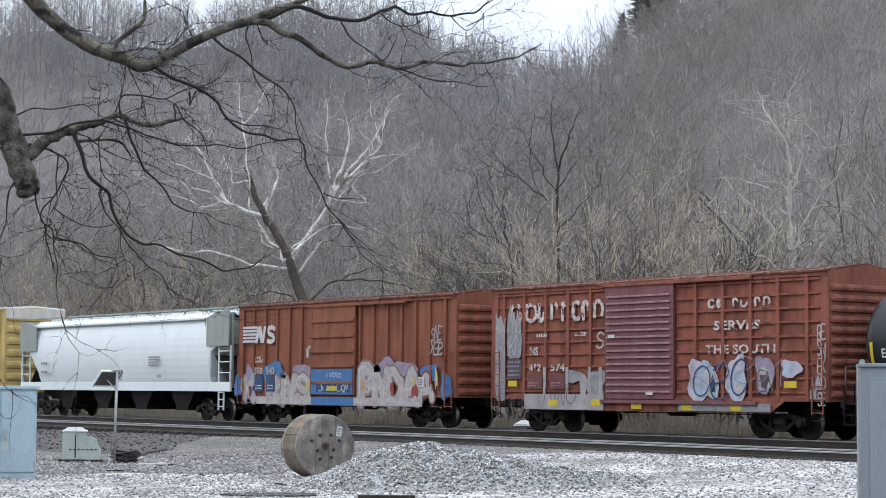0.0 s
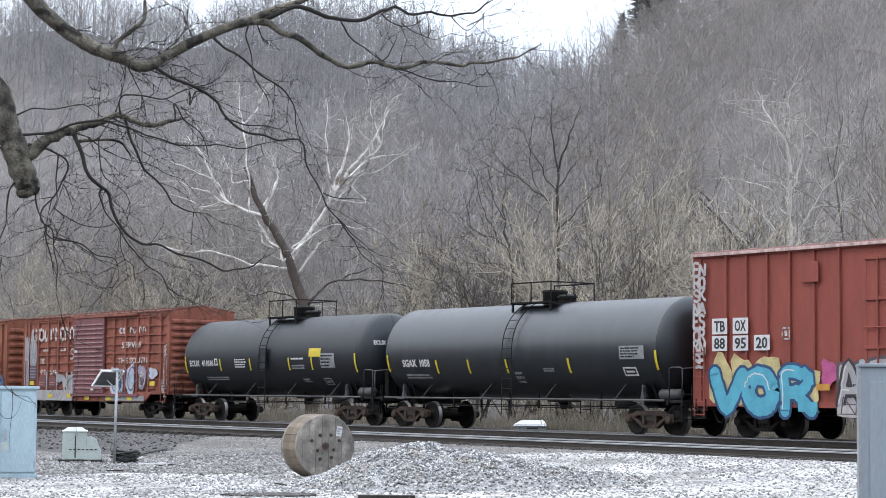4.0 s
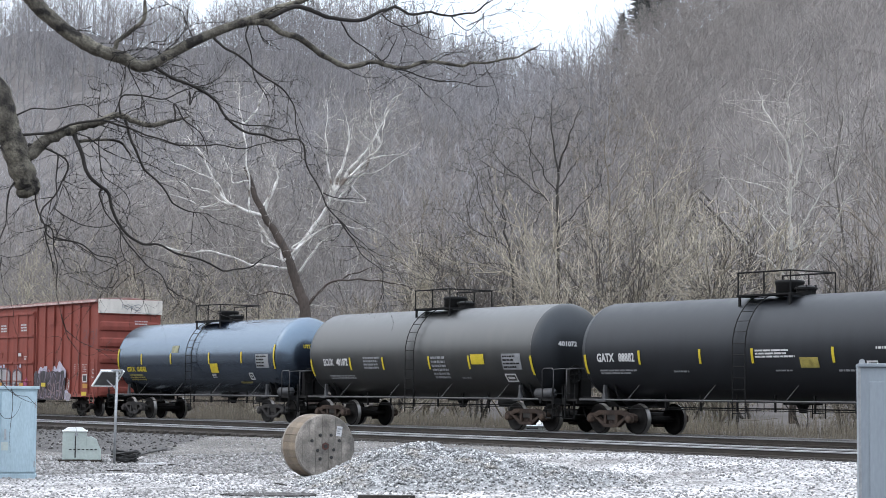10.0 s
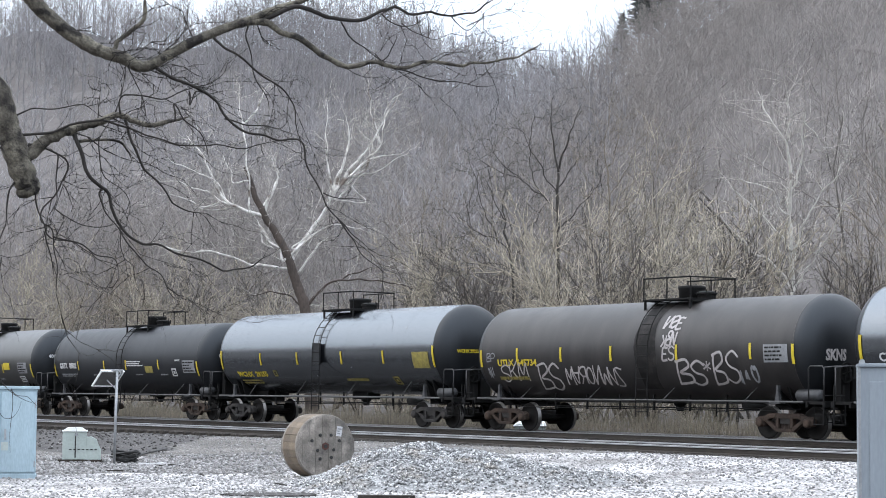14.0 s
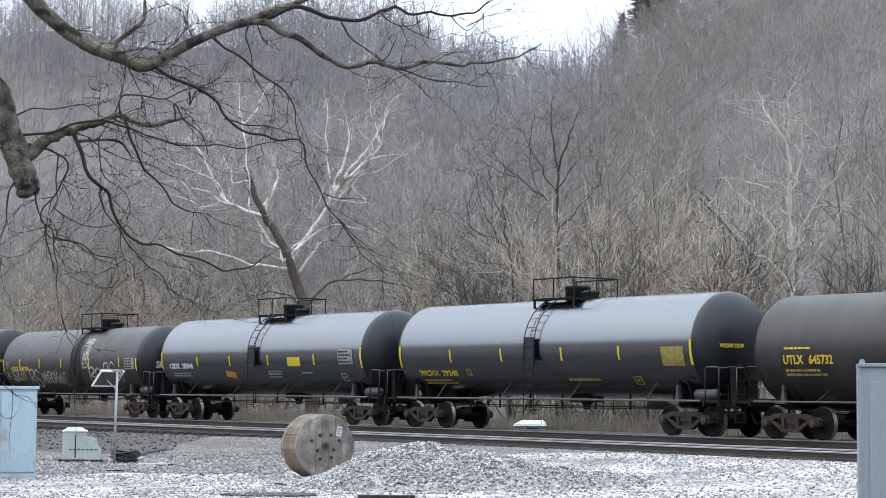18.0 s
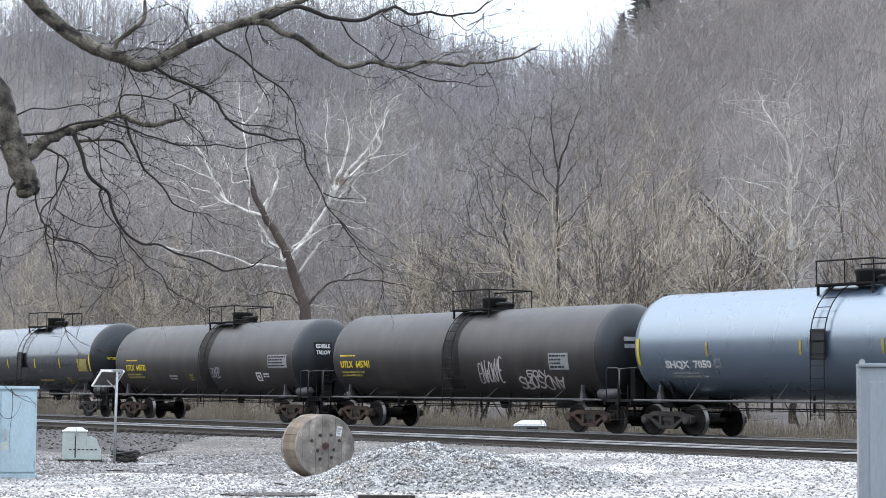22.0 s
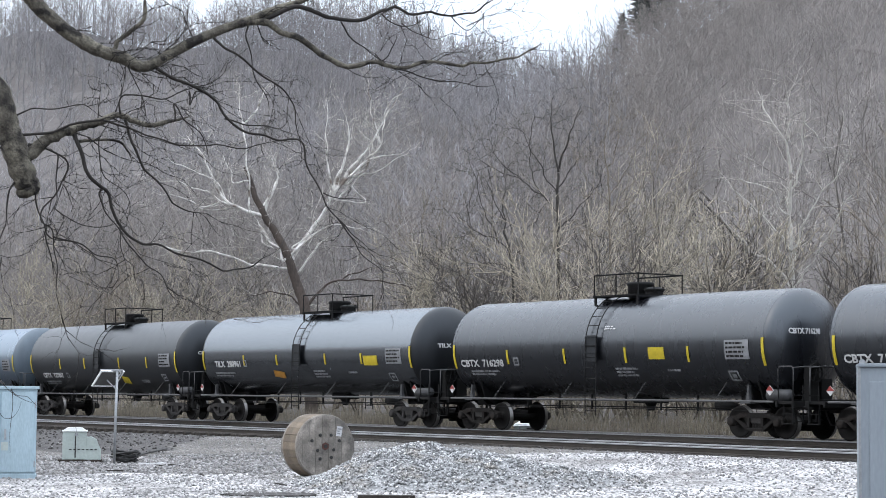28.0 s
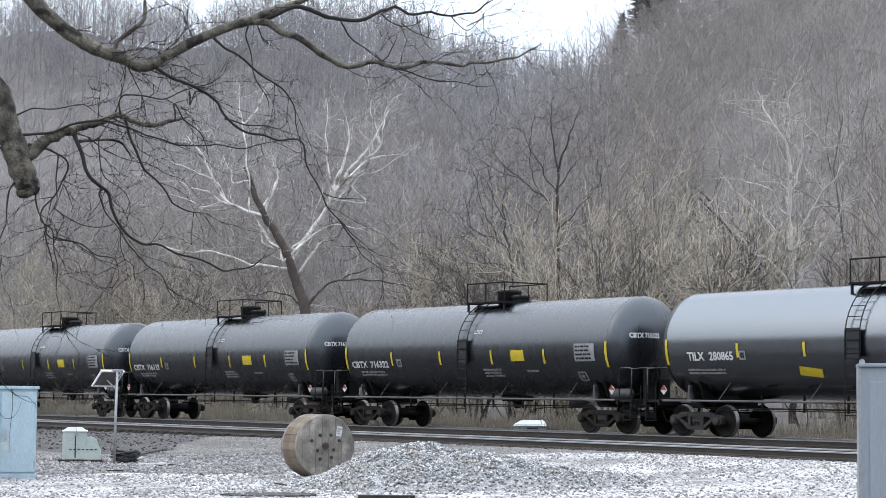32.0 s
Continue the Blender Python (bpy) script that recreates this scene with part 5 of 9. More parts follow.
            bm, _ = blob_letter(cx, z0 - 0.04, (x1 - x0) / 3.2, (z1 - z0) * rng.uniform(0.95, 1.2), rng)
            part("ground_coat", bm, M[back if isinstance(back, str) else back[k % len(back)]], car, at=pose(0, y + 0.002 * k / 4, 0))
    w = (x1 - x0) / len(forms)
    for k, form in enumerate(forms):
        hh = (z1 - z0) * rng.uniform(0.85, 1.08)
        bx, bz = x0 + w * k + 0.07 * w, z0 + 0.06 + rng.uniform(0, 0.08)
        col = fill[k % len(fill)] if isinstance(fill, (list, tuple)) else fill
        lean = rng.uniform(-0.12, 0.12)
        q = fat * (0.8 + 0.4 * rng.random())
        for stroke in STROKES[form]:
            pts = [(bx + w * 0.84 * (a + lean * b) + rng.gauss(0, 0.015), bz + (hh - 0.1) * b + rng.gauss(0, 0.02)) for a, b in bent(stroke)]
            for (ww, c, lift) in ((q + 0.17, line, 0.004), (q, col, 0.008)):
                bm = ribbon(pts, ww)
                part("outline" if ww > q else name, merge(bm, dab(*pts[0], ww / 2), dab(*pts[-1], ww / 2)), M[c], car, at=pose(0, y - lift - 0.0006 * k, 0))
            if rng.random() < 0.7:
                part("highlight", ribbon([(a - q * 0.25, b + q * 0.12) for a, b in pts[: max(3, len(pts) // 2)]], 0.035), M["white"], car, at=pose(0, y - 0.013 - 0.0006 * k, 0))
    for k in range(len(forms) * 2):
        x, z = rng.uniform(x0, x1), rng.uniform(z0, z1)
        part("splash", dab(x, z, rng.uniform(0.02, 0.06)), M[line], car, at=pose(0, y - 0.016, 0))


KEPT[("step",)] = mesh_of("step", merge(tube([(-0.2, 0, 1.0), (-0.2, 0, 0.45), (0.2, 0, 0.45), (0.2, 0, 1.0)], 0.018, 6), box((-0.2, -0.06, 0.43), (0.2, 0.06, 0.46)), box((-0.2, -0.06, 0.7), (0.2, 0.06, 0.73))), M["under"])

BROWN = paint("boxcar_oxide_brown", (0.232, 0.086, 0.053), gloss=0.2, rough=0.7, vary=0.2, patch=(0.125, 0.048, 0.031), patch_at=(0.5, 0.75), patch_scale=0.8)
RUSTY = paint("boxcar_faded_oxide", (0.24, 0.086, 0.06), gloss=0.2, rough=0.75, vary=0.22, patch=(0.115, 0.044, 0.032), patch_at=(0.5, 0.7), patch_scale=0.9)
DOOR_WINE = paint("boxcar_wine_door", (0.172, 0.076, 0.083), gloss=0.2, rough=0.65, vary=0.2)
DOOR_RIB = paint("boxcar_pale_pink_door_ribs", (0.29, 0.175, 0.178), gloss=0.2, rough=0.75, vary=0.3)
TB_RED = paint("boxcar_red", (0.225, 0.062, 0.048), gloss=0.2, rough=0.6, vary=0.14)
BLEACHED = paint("boxcar_bleached_eave", (0.44, 0.32, 0.3), gloss=0.2, rough=0.8, vary=0.35, scale=3)
CREAM_END = paint("boxcar_bleached_end", (0.62, 0.58, 0.53), gloss=0.2, rough=0.7, vary=0.15)
ROOF_RUST = paint("boxcar_rusty_roof", (0.131, 0.052, 0.038), gloss=0.2, rough=0.8, vary=0.3, patch=(0.235, 0.186, 0.166), patch_at=(0.55, 0.7), patch_scale=2.0)
PINK_ROOF = paint("boxcar_bleached_roof", (0.29, 0.179, 0.166), gloss=0.2, rough=0.7, vary=0.2)
HOPPER = paint("hopper_white", (0.70, 0.765, 0.78), gloss=0.3, rough=0.5, vary=0.035, bump=0.0, scale=0.6, grain=6)
HOPPER_END = paint("hopper_grey_end", (0.29, 0.32, 0.3), gloss=0.2, rough=0.6, vary=0.15)
YELLOW_CAR = paint("car_yellow", (0.50, 0.38, 0.15), gloss=0.2, rough=0.6, vary=0.15)


def sliding_door(car, x0, x1, z0, z1, mat, bars_at=(), slats=0, y=-HALF - 0.0, rods=()):
    d = part("door", box((x0, -0.04, z0), (x1, 0.06, z1), 0.012), mat, car, at=pose(0, y + 0.01, 0))
    for z in bars_at:
        part("door_bar", box((x0, -0.06, z - 0.045), (x1, 0.0, z + 0.045), 0.01), mat, d, at=pose(0, -0.04, 0))
    for k in range(slats):
        z = z0 + 0.22 + (z1 - z0 - 0.55) * k / (slats - 1)
        part("door_rib", kept(("door_rib", mat.name, round(x1 - x0, 2)), lambda: box((-(x1 - x0) / 2 + 0.06, -0.055, -0.03), ((x1 - x0) / 2 - 0.06, 0.0, 0.03), 0.01), DOOR_RIB), None, d, at=pose((x0 + x1) / 2, -0.04, z))
    for x in rods:
        part("lock_rod", tube([(x, -0.09, z0 + 0.02), (x, -0.09, z1 - 0.05)], 0.028, 6), mat, d)
    for x in (x0, x1):
        part("door_post", box((x - 0.05, -0.05, z0), (x + 0.05, 0.05, z1), 0.01), mat, d)
    return d


def cars():
    made = []
    # a high yellow car at the head of what is seen
    c, h, w = box_car(-256.5, -240.1, YELLOW_CAR, HOPPER, "high yellow box car with ribbed ends ahead of the hopper", 5.22, posts=[-7.5 + k for k in range(16)], end_ribs=7)
    part("end_panel", box((-0.02, -HALF + 0.03, 4.72), (0.03, HALF - 0.03, 5.24), 0.01), CREAM_END, c, "bleached white upper end panel", at=pose(h + 0.09, 0, 0))
    made.append(c)
    made.append(hopper_car(-238.0, -217.9))
    # brown box car with a plain door
    c, h, w = box_car(-217.3, -202.86, BROWN, ROOF_RUST, "oxide-brown box car with white graffiti letters along its foot", 4.56, sill=1.05, roof=0.24,
                      posts=[-6.89, -6.06, -5.2, -4.32, -3.43, -2.55, 1.42, 2.29, 3.16, 4.03, 4.89, 5.72, 6.62], end_ribs=9)
    sliding_door(c, -1.71, 1.15, 1.1, 4.4, BROWN, bars_at=(1.55, 2.16, 2.71, 3.27, 3.84), y=-HALF - 0.03)
    part("door_track", box((-1.9, -0.09, 4.36), (4.4, 0.0, 4.46), 0.012), BROWN, c, at=pose(0, -HALF - 0.02, 0))
    for k in range(5):                         # the striped emblem on the upper left
        z = 3.72 - 0.135 * k
        flat_mark(c, plate(-6.83, -5.75 - 0.03 * k, z - 0.045, z + 0.045), "white", "emblem", -HALF - 0.02)
    for pts in ([(-5.88, 3.1), (-5.7, 3.76), (-5.5, 3.76), (-5.68, 3.1)], [(-5.7, 3.76), (-5.42, 3.76), (-5.22, 3.1), (-5.46, 3.1)], [(-5.4, 3.1), (-5.22, 3.76), (-5.04, 3.76), (-5.22, 3.1)]):
        bm = bmesh.new()
        bm.faces.new([bm.verts.new((x, 0, z)) for x, z in pts])
        flat_mark(c, bm, "white", "emblem", -HALF - 0.024 - 0.002 * abs(pts[0][0]))
    flat_mark(c, ribbon(bent([(-4.4, 3.62), (-4.62, 3.7), (-4.86, 3.66), (-4.86, 3.48), (-4.56, 3.38), (-4.5, 3.22), (-4.72, 3.14), (-5.0, 3.2)], 4), 0.17), "white", "emblem", -HALF - 0.024)
    fm = lambda t, x, z, hh, ww, col="white", d=0.03: flat_mark(c, shift(fit_width(letters(t, hh), x, ww), z), col, "lettering", -HALF - d)
    fm("SOU", -5.88, 2.34, 0.24, 0.62, "worn_white")
    bubble = lambda x, z, ww, hh, col, seed, d: flat_mark(c, blob_letter(x, z, ww, hh, random.Random(seed))[0], col, "ground_coat", -HALF - d)
    for q, (x, z, ww, hh, col) in enumerate(((-7.2, 1.0, 0.62, 0.85, "blue"), (-6.35, 1.5, 0.6, 0.75, "mauve"), (-4.5, 1.55, 1.7, 0.8, "blue"), (-2.4, 1.5, 1.3, 0.8, "mauve"), (2.0, 1.75, 1.5, 0.55, "blue"), (4.3, 1.8, 1.5, 0.5, "mauve"), (5.75, 1.6, 1.0, 0.6, "blue"), (6.75, 0.95, 0.7, 0.95, "blue"), (3.2, 1.75, 1.2, 0.7, "mauve"))):
        bubble(x, z, ww, hh, col, 40 + q, 0.006 + 0.0006 * q)
    flat_mark(c, plate(-5.7, 5.4, 0.73, 1.02), "chalk", "ground_coat", -HALF - 0.046)
    flat_mark(c, plate(-1.7, 1.15, 0.72, 1.03), "blue", "ground_coat", -HALF - 0.05)
    throw_up(c, -6.75, -5.9, 0.9, 1.75, "K", ["chalk"], "mauve", 3, fat=0.3)
    throw_up(c, -5.0, -1.8, 0.82, 1.82, "RNS", ["chalk"], "dusk_pink", 4, fat=0.36)
    throw_up(c, 1.4, 5.2, 0.82, 1.98, "PNDA", ["chalk"], "dusk_pink", 5, fat=0.4)
    throw_up(c, 5.15, 6.05, 0.85, 1.75, "A", ["chalk"], "maroon", 6, back=None, fat=0.32)
    for q, (x, z, ww, hh, col) in enumerate(((-3.9, 1.75, 0.2, 0.2, "navy"), (-1.95, 1.2, 0.35, 0.45, "cream"), (1.75, 1.2, 0.3, 0.5, "peach"), (3.55, 1.1, 0.22, 0.5, "red"), (4.95, 1.05, 0.45, 0.45, "red"), (4.9, 1.45, 0.2, 0.3, "cream"), (-6.8, 1.2, 0.3, 0.5, "peach"), (-4.55, 1.2, 0.25, 0.4, "peach"), (6.2, 1.35, 0.18, 0.7, "cream"), (5.85, 1.4, 0.14, 0.8, "red"), (-6.2, 1.0, 0.25, 0.45, "maroon"))):
        bubble(x, z, ww, hh, col, 90 + q, 0.034 + 0.0006 * q)
    for x in (-5.86, -4.98):
        flat_mark(c, plate(x, x + 0.62, 1.22, 1.86), "navy", y=-HALF - 0.042)
        flat_mark(c, bars(x + 0.1, x + 0.55, 1.28, 1.5, 2, random.Random(7), 0.4), "white", "small_print", -HALF - 0.048)
    fm("550", -5.88, 1.9, 0.25, 0.62, "chalk", 0.05)
    fm("543", -4.98, 1.9, 0.25, 0.62, "chalk", 0.05)
    flat_mark(c, plate(-1.68, 1.12, 1.12, 2.06), "blue", y=-HALF - 0.085)
    flat_mark(c, plate(-1.3, 1.0, 1.2, 1.5), "navy", y=-HALF - 0.092)
    flat_mark(c, plate(-0.55, 0.1, 1.26, 1.42), "yellow", y=-HALF - 0.1)
    flat_mark(c, scrawl(-1.2, 0.95, 1.22, 1.5, random.Random(3), 7, 0.06), "pale_blue", "spray_tag", -HALF - 0.098)
    flat_mark(c, scrawl(-0.6, 0.35, 1.74, 1.93, random.Random(5), 5, 0.06), "pale_blue", "spray_tag", -HALF - 0.098)
    flat_mark(c, plate(5.15, 5.5, 1.42, 1.75), "white", "stencil_box", -HALF - 0.05)
    flat_mark(c, bars(5.19, 5.46, 1.46, 1.71, 4, random.Random(9), 0.5), "plum", "small_print", -HALF - 0.056)
    flat_mark(c, sprayed("SNE", 5.85, 6.45, 3.0, 3.5, 0.07, random.Random(4)), "silver", "spray_tag", -HALF - 0.03)
    flat_mark(c, sprayed("KES", 5.8, 6.5, 2.5, 2.95, 0.08, random.Random(6)), "silver", "spray_tag", -HALF - 0.03)
    flat_mark(c, merge(plate(-2.1, -1.95, 2.5, 2.85), plate(-2.0, -1.8, 2.85, 2.95)), "chalk", "spray_tag", -HALF - 0.03)
    made.append(c)
    # faded box car with ribbed sides and a wine-red ribbed door
    c, h, w = box_car(-200.84, -186.15, RUSTY, ROOF_RUST, "faded rust-red box car with worn white lettering and graffiti", 4.6, sill=1.05, roof=0.25,
                      posts=[-6.71, -5.66, -4.58, -3.47, -2.4, 2.25, 3.37, 4.47, 5.52, 6.6], post_w=0.12, corrug=9, door=(-1.57, 1.36), end_ribs=11)
    sliding_door(c, -1.57, 1.36, 1.08, 4.5, DOOR_WINE, slats=15, y=-HALF - 0.03)
    part("door_track", box((-1.8, -0.09, 4.48), (4.6, 0.0, 4.58), 0.012), RUSTY, c, at=pose(0, -HALF - 0.02, 0))
    part("door_lower_track", box((-1.8, -0.1, 0.94), (4.8, 0.0, 1.05), 0.012), DOOR_WINE, c, at=pose(0, -HALF - 0.02, 0))
    rng = random.Random(8)

    def block_row(spans, z0, z1, w, d=-0.02):
        """Worn painted blocks of a faded company title."""
        for k, (a, b, start, turn) in enumerate(spans):
            ring = [(a + (b - a) * (0.5 + 0.44 * math.cos(start + turn * q / 12)), (z0 + z1) / 2 + (z1 - z0) * 0.44 * math.sin(start + turn * q / 12)) for q in range(13)]
            flat_mark(c, merge(ribbon(ring, w), plate(a + 0.02, a + 0.02 + w, z0 + (z1 - z0) * 0.1 * (k % 2), z1 - 0.02)), "worn_white", "emblem", -HALF - d)
    block_row([(-6.4, -5.78, 0.6, 5.2), (-5.6, -5.0, 0, 6.2), (-4.98, -4.64, 3.3, 3.0), (-4.35, -3.95, 0.2, 1.6), (-3.82, -3.6, 0.5, 1.0), (-3.26, -2.82, 0.9, 4.6), (-2.8, -2.46, 0.0, 3.6), (-2.28, -1.78, 5.5, 3.0)], 3.5, 4.12, 0.13)
    block_row([(2.78, 3.08, 0.6, 5.2), (3.14, 3.3, 0, 6.2), (3.75, 4.0, 0.2, 2.0), (4.06, 4.36, 4.0, 2.4), (4.62, 4.86, 0.0, 3.4), (4.94, 5.24, 5.5, 3.0)], 3.71, 3.97, 0.07)
    worn = lambda t, x, z, hh, ww: flat_mark(c, shift(fit_width(letters(t, hh), x, ww), z), "worn_white", "lettering", -HALF + 0.02)
    worn("SERVES", 3.0, 3.08, 0.26, 1.85)
    worn("THE SOUTH", 2.68, 2.4, 0.25, 2.75)
    worn("NS", -5.36, 2.45, 0.25, 0.42)
    worn("412", -5.42, 1.94, 0.22, 0.62)
    worn("574", -4.32, 1.94, 0.22, 0.7)
    for x0, x1, z0, z1 in ((-3.1, -2.5, 3.0, 3.16), (-5.0, -4.4, 3.0, 3.14)):
        flat_mark(c, bars(x0, x1, z0, z1, 1, rng, 0.8), "worn_white", "small_print", -HALF - 0.02)
    flat_mark(c, sprayed("S", -2.1, -1.72, 2.6, 3.15, 0.09, rng), "chalk", "spray_tag", -HALF - 0.02)
    flat_mark(c, plate(-1.4, -1.1, 2.92, 3.02), "white", "small_print", -HALF - 0.13)
    flat_mark(c, plate(0.3, 0.6, 1.2, 1.28), "white", "small_print", -HALF - 0.13)
    for x0 in (-5.47, -4.34):
        flat_mark(c, plate(x0, x0 + 0.76, 1.36, 1.82), "maroon", y=-HALF - 0.012)
        flat_mark(c, bars(x0 + 0.1, x0 + 0.6, 1.42, 1.6, 2, rng, 0.4), "salmon", "small_print", -HALF - 0.018)
    # grey and silver sprayed pieces
    for q, (x, z, ww, hh, col) in enumerate(((-2.1, 0.9, 0.9, 1.1, "grey_mark"), (-3.1, 1.55, 0.9, 0.4, "grey_mark"), (-2.7, 0.95, 0.35, 0.95, "silver"))):
        flat_mark(c, blob_letter(x, z, ww, hh, random.Random(70 + q))[0], col, "ground_coat", -HALF - 0.006 - 0.0008 * q)
    for pts, col in (([(-7.13, 0.97), (-7.13, 3.95), (-7.0, 3.6), (-6.85, 3.8), (-6.62, 3.3), (-6.6, 0.97)], "silver"), ([(-6.5, 2.35), (-6.5, 3.65), (-6.38, 4.05), (-6.2, 3.6), (-5.95, 3.45), (-5.78, 3.6), (-5.76, 2.35)], "grey_mark"), ([(-6.5, 1.66), (-6.5, 2.33), (-5.76, 2.33), (-5.74, 1.7)], "plum")):
        flat_mark(c, flat_ring(pts), col, "ground_coat", -HALF - 0.008)
    for k in range(6):
        flat_mark(c, sprayed(("SN", "KE", "NO", "EN", "AS", "KN")[k], -7.1, -6.64, 1.0 + 0.44 * k, 1.46 + 0.44 * k, 0.05, rng, 0.0), "chalk" if k % 2 else "mauve", "spray_tag", -HALF - 0.014)
    flat_mark(c, sprayed("VNS", -6.5, -5.8, 3.2, 3.85, 0.07, rng), "chalk", "spray_tag", -HALF - 0.014)
    flat_mark(c, sprayed("KN", -6.45, -5.82, 2.45, 3.1, 0.05, rng), "lilac", "spray_tag", -HALF - 0.014)
    flat_mark(c, bars(-6.45, -5.82, 1.74, 2.3, 4, rng, 0.35, 0.1), "mauve", "small_print", -HALF - 0.014)
    flat_mark(c, plate(-5.55, -1.7, 0.72, 1.2), "silver", "ground_coat", -HALF - 0.046)
    flat_mark(c, sprayed("NMO", -4.6, -3.0, 0.85, 1.5, 0.035, rng), "plum", "spray_tag", -HALF - 0.05)
    for x in (-4.65, -3.54, -2.47, -1.95):
        flat_mark(c, plate(x, x + 0.14, 1.1, 2.05), "silver", "ground_coat", -HALF - 0.014)
    # blue and lilac bubble piece on the right half
    for q, (x, z, ww, hh, col) in enumerate(((2.55, 1.02, 1.3, 1.2, "lilac"), (2.7, 1.05, 1.1, 1.1, "pale_blue"), (2.95, 1.2, 0.5, 0.7, "chalk"), (3.0, 1.25, 0.22, 0.5, "navy"), (3.95, 1.05, 0.85, 1.3, "lilac"), (3.95, 1.05, 0.65, 0.95, "pale_blue"), (4.05, 1.1, 0.3, 0.5, "chalk"), (5.05, 1.25, 0.75, 1.1, "mauve"), (5.05, 1.35, 0.55, 0.65, "chalk"), (5.05, 1.42, 0.36, 0.4, "plum"), (6.05, 1.7, 0.8, 0.5, "lilac"), (5.95, 1.75, 0.45, 0.4, "pale_blue"))):
        flat_mark(c, blob_letter(x, z, ww, hh, random.Random(80 + q))[0], col, "ground_coat", -HALF - 0.008 - 0.0015 * q)
    flat_mark(c, sprayed("OSO", 2.1, 4.4, 1.12, 2.12, 0.06, rng), "navy", "spray_tag", -HALF - 0.032)
    flat_mark(c, sprayed("EN", 4.75, 5.35, 1.3, 1.95, 0.045, rng), "plum", "spray_tag", -HALF - 0.032)
    flat_mark(c, sprayed("KVSN", 2.0, 5.6, 1.5, 2.2, 0.03, rng), "mauve", "spray_tag", -HALF - 0.036)
    flat_mark(c, plate(1.6, 5.3, 0.75, 0.98), "grey_mark", "ground_coat", -HALF - 0.046)
    for k in range(5):
        flat_mark(c, sprayed(("SE", "NO", "EK", "SN", "RE")[k], 7.02, 7.3, 0.95 + 0.44 * k, 1.35 + 0.44 * k, 0.06, rng, 0.0), "chalk", "spray_tag", -HALF - 0.03)
    flat_mark(c, sprayed("NE", 6.75, 7.1, 1.1, 1.65, 0.07, rng), "silver", "spray_tag", -HALF - 0.03)
    for x, z in ((-6.16, 1.44), (-4.1, 0.84), (-2.05, 0.86), (-0.2, 0.78), (1.96, 0.76), (3.95, 0.78), (6.05, 1.42)):
        flat_mark(c, plate(x - 0.23, x + 0.23, z, z + 0.19), "yellow", "reflector", -HALF - 0.052)
    made.append(c)
    # tall red high-cube
    c, h, w = box_car(-154.3, -136.58, TB_RED, PINK_ROOF, "tall red high-cube box car with turquoise and silver graffiti", 5.3, sill=0.95, roof=0.12,
                      posts=[-7.55, -6.75, -5.95, -5.1, -4.2, -3.3, 2.35, 3.3, 4.25, 5.15, 6.1, 7.0, 7.95], post_w=0.07, post_d=0.08, fishbelly=False, end_ribs=6, trucks=6.6, name="high_cube_box_car")
    for x0, x1 in ((-2.32, -0.11), (0.0, 2.17)):
        sliding_door(c, x0, x1, 1.05, 4.95, TB_RED, bars_at=(1.35, 2.5, 3.78, 4.85), y=-HALF - 0.02, rods=(x0 + 0.45, x1 - 0.6))
        part("handle_rod", tube([(x0, -0.13, 3.02), (x0 + 0.9, -0.13, 3.02), (x0 + 1.05, -0.14, 2.98), (x0 + 1.08, -0.14, 2.75)], 0.022, 6), TB_RED, c, at=pose(0, -HALF, 0))
        part("handle_rod", tube([(x0 + 0.02, -0.13, 1.62), (x1 - 0.05, -0.13, 1.62)], 0.022, 6), TB_RED, c, at=pose(0, -HALF, 0))
    part("eave_trim", box((-h - 0.02, -0.05, 5.2), (h, 0.0, 5.29), 0.012), BLEACHED, c, "bleached pink eave strip", at=pose(0, -HALF - 0.02, 0))
    for x in (-4.6, 3.75):
        part("tack_board", box((x, -0.04, 4.3), (x + 0.62, 0.0, 4.86), 0.01), TB_RED, c, at=pose(0, -HALF - 0.01, 0))
    for k, t in enumerate(("TB", "OX")):
        flat_mark(c, plate(-8.06 + k * 0.83, -7.46 + k * 0.83, 2.95, 3.4), "white", y=-HALF - 0.03)
        flat_mark(c, shift(fit_width(letters(t, 0.3), -7.98 + k * 0.83, 0.44), 3.03), "black", "lettering", -HALF - 0.04)
    for k, t in enumerate(("88", "95", "20")):
        flat_mark(c, plate(-8.06 + k * 0.83, -7.46 + k * 0.83, 2.47, 2.9), "white", y=-HALF - 0.03)
        flat_mark(c, shift(fit_width(letters(t, 0.3), -7.98 + k * 0.83, 0.44), 2.54), "black", "lettering", -HALF - 0.04)
    flat_mark(c, merge(plate(-5.35, -5.05, 2.75, 2.8), plate(-5.35, -5.05, 3.05, 3.1), plate(-5.35, -5.31, 2.75, 3.1), plate(-5.09, -5.05, 2.75, 3.1), plate(-5.25, -5.15, 2.85, 3.0)), "worn_white", "stencil_box", -HALF - 0.02)
    for x in (-1.6, 0.75):
        flat_mark(c, bars(x, x + 0.8, 4.0, 4.4, 3, random.Random(2)), "white", "small_print", -HALF - 0.07)
    flat_mark(c, plate(0.62, 0.95, 2.82, 2.97), "white", "small_print", -HALF - 0.12)
    flat_mark(c, bars(1.3, 1.65, 2.62, 2.85, 2, random.Random(4)), "worn_white", "small_print", -HALF - 0.12)
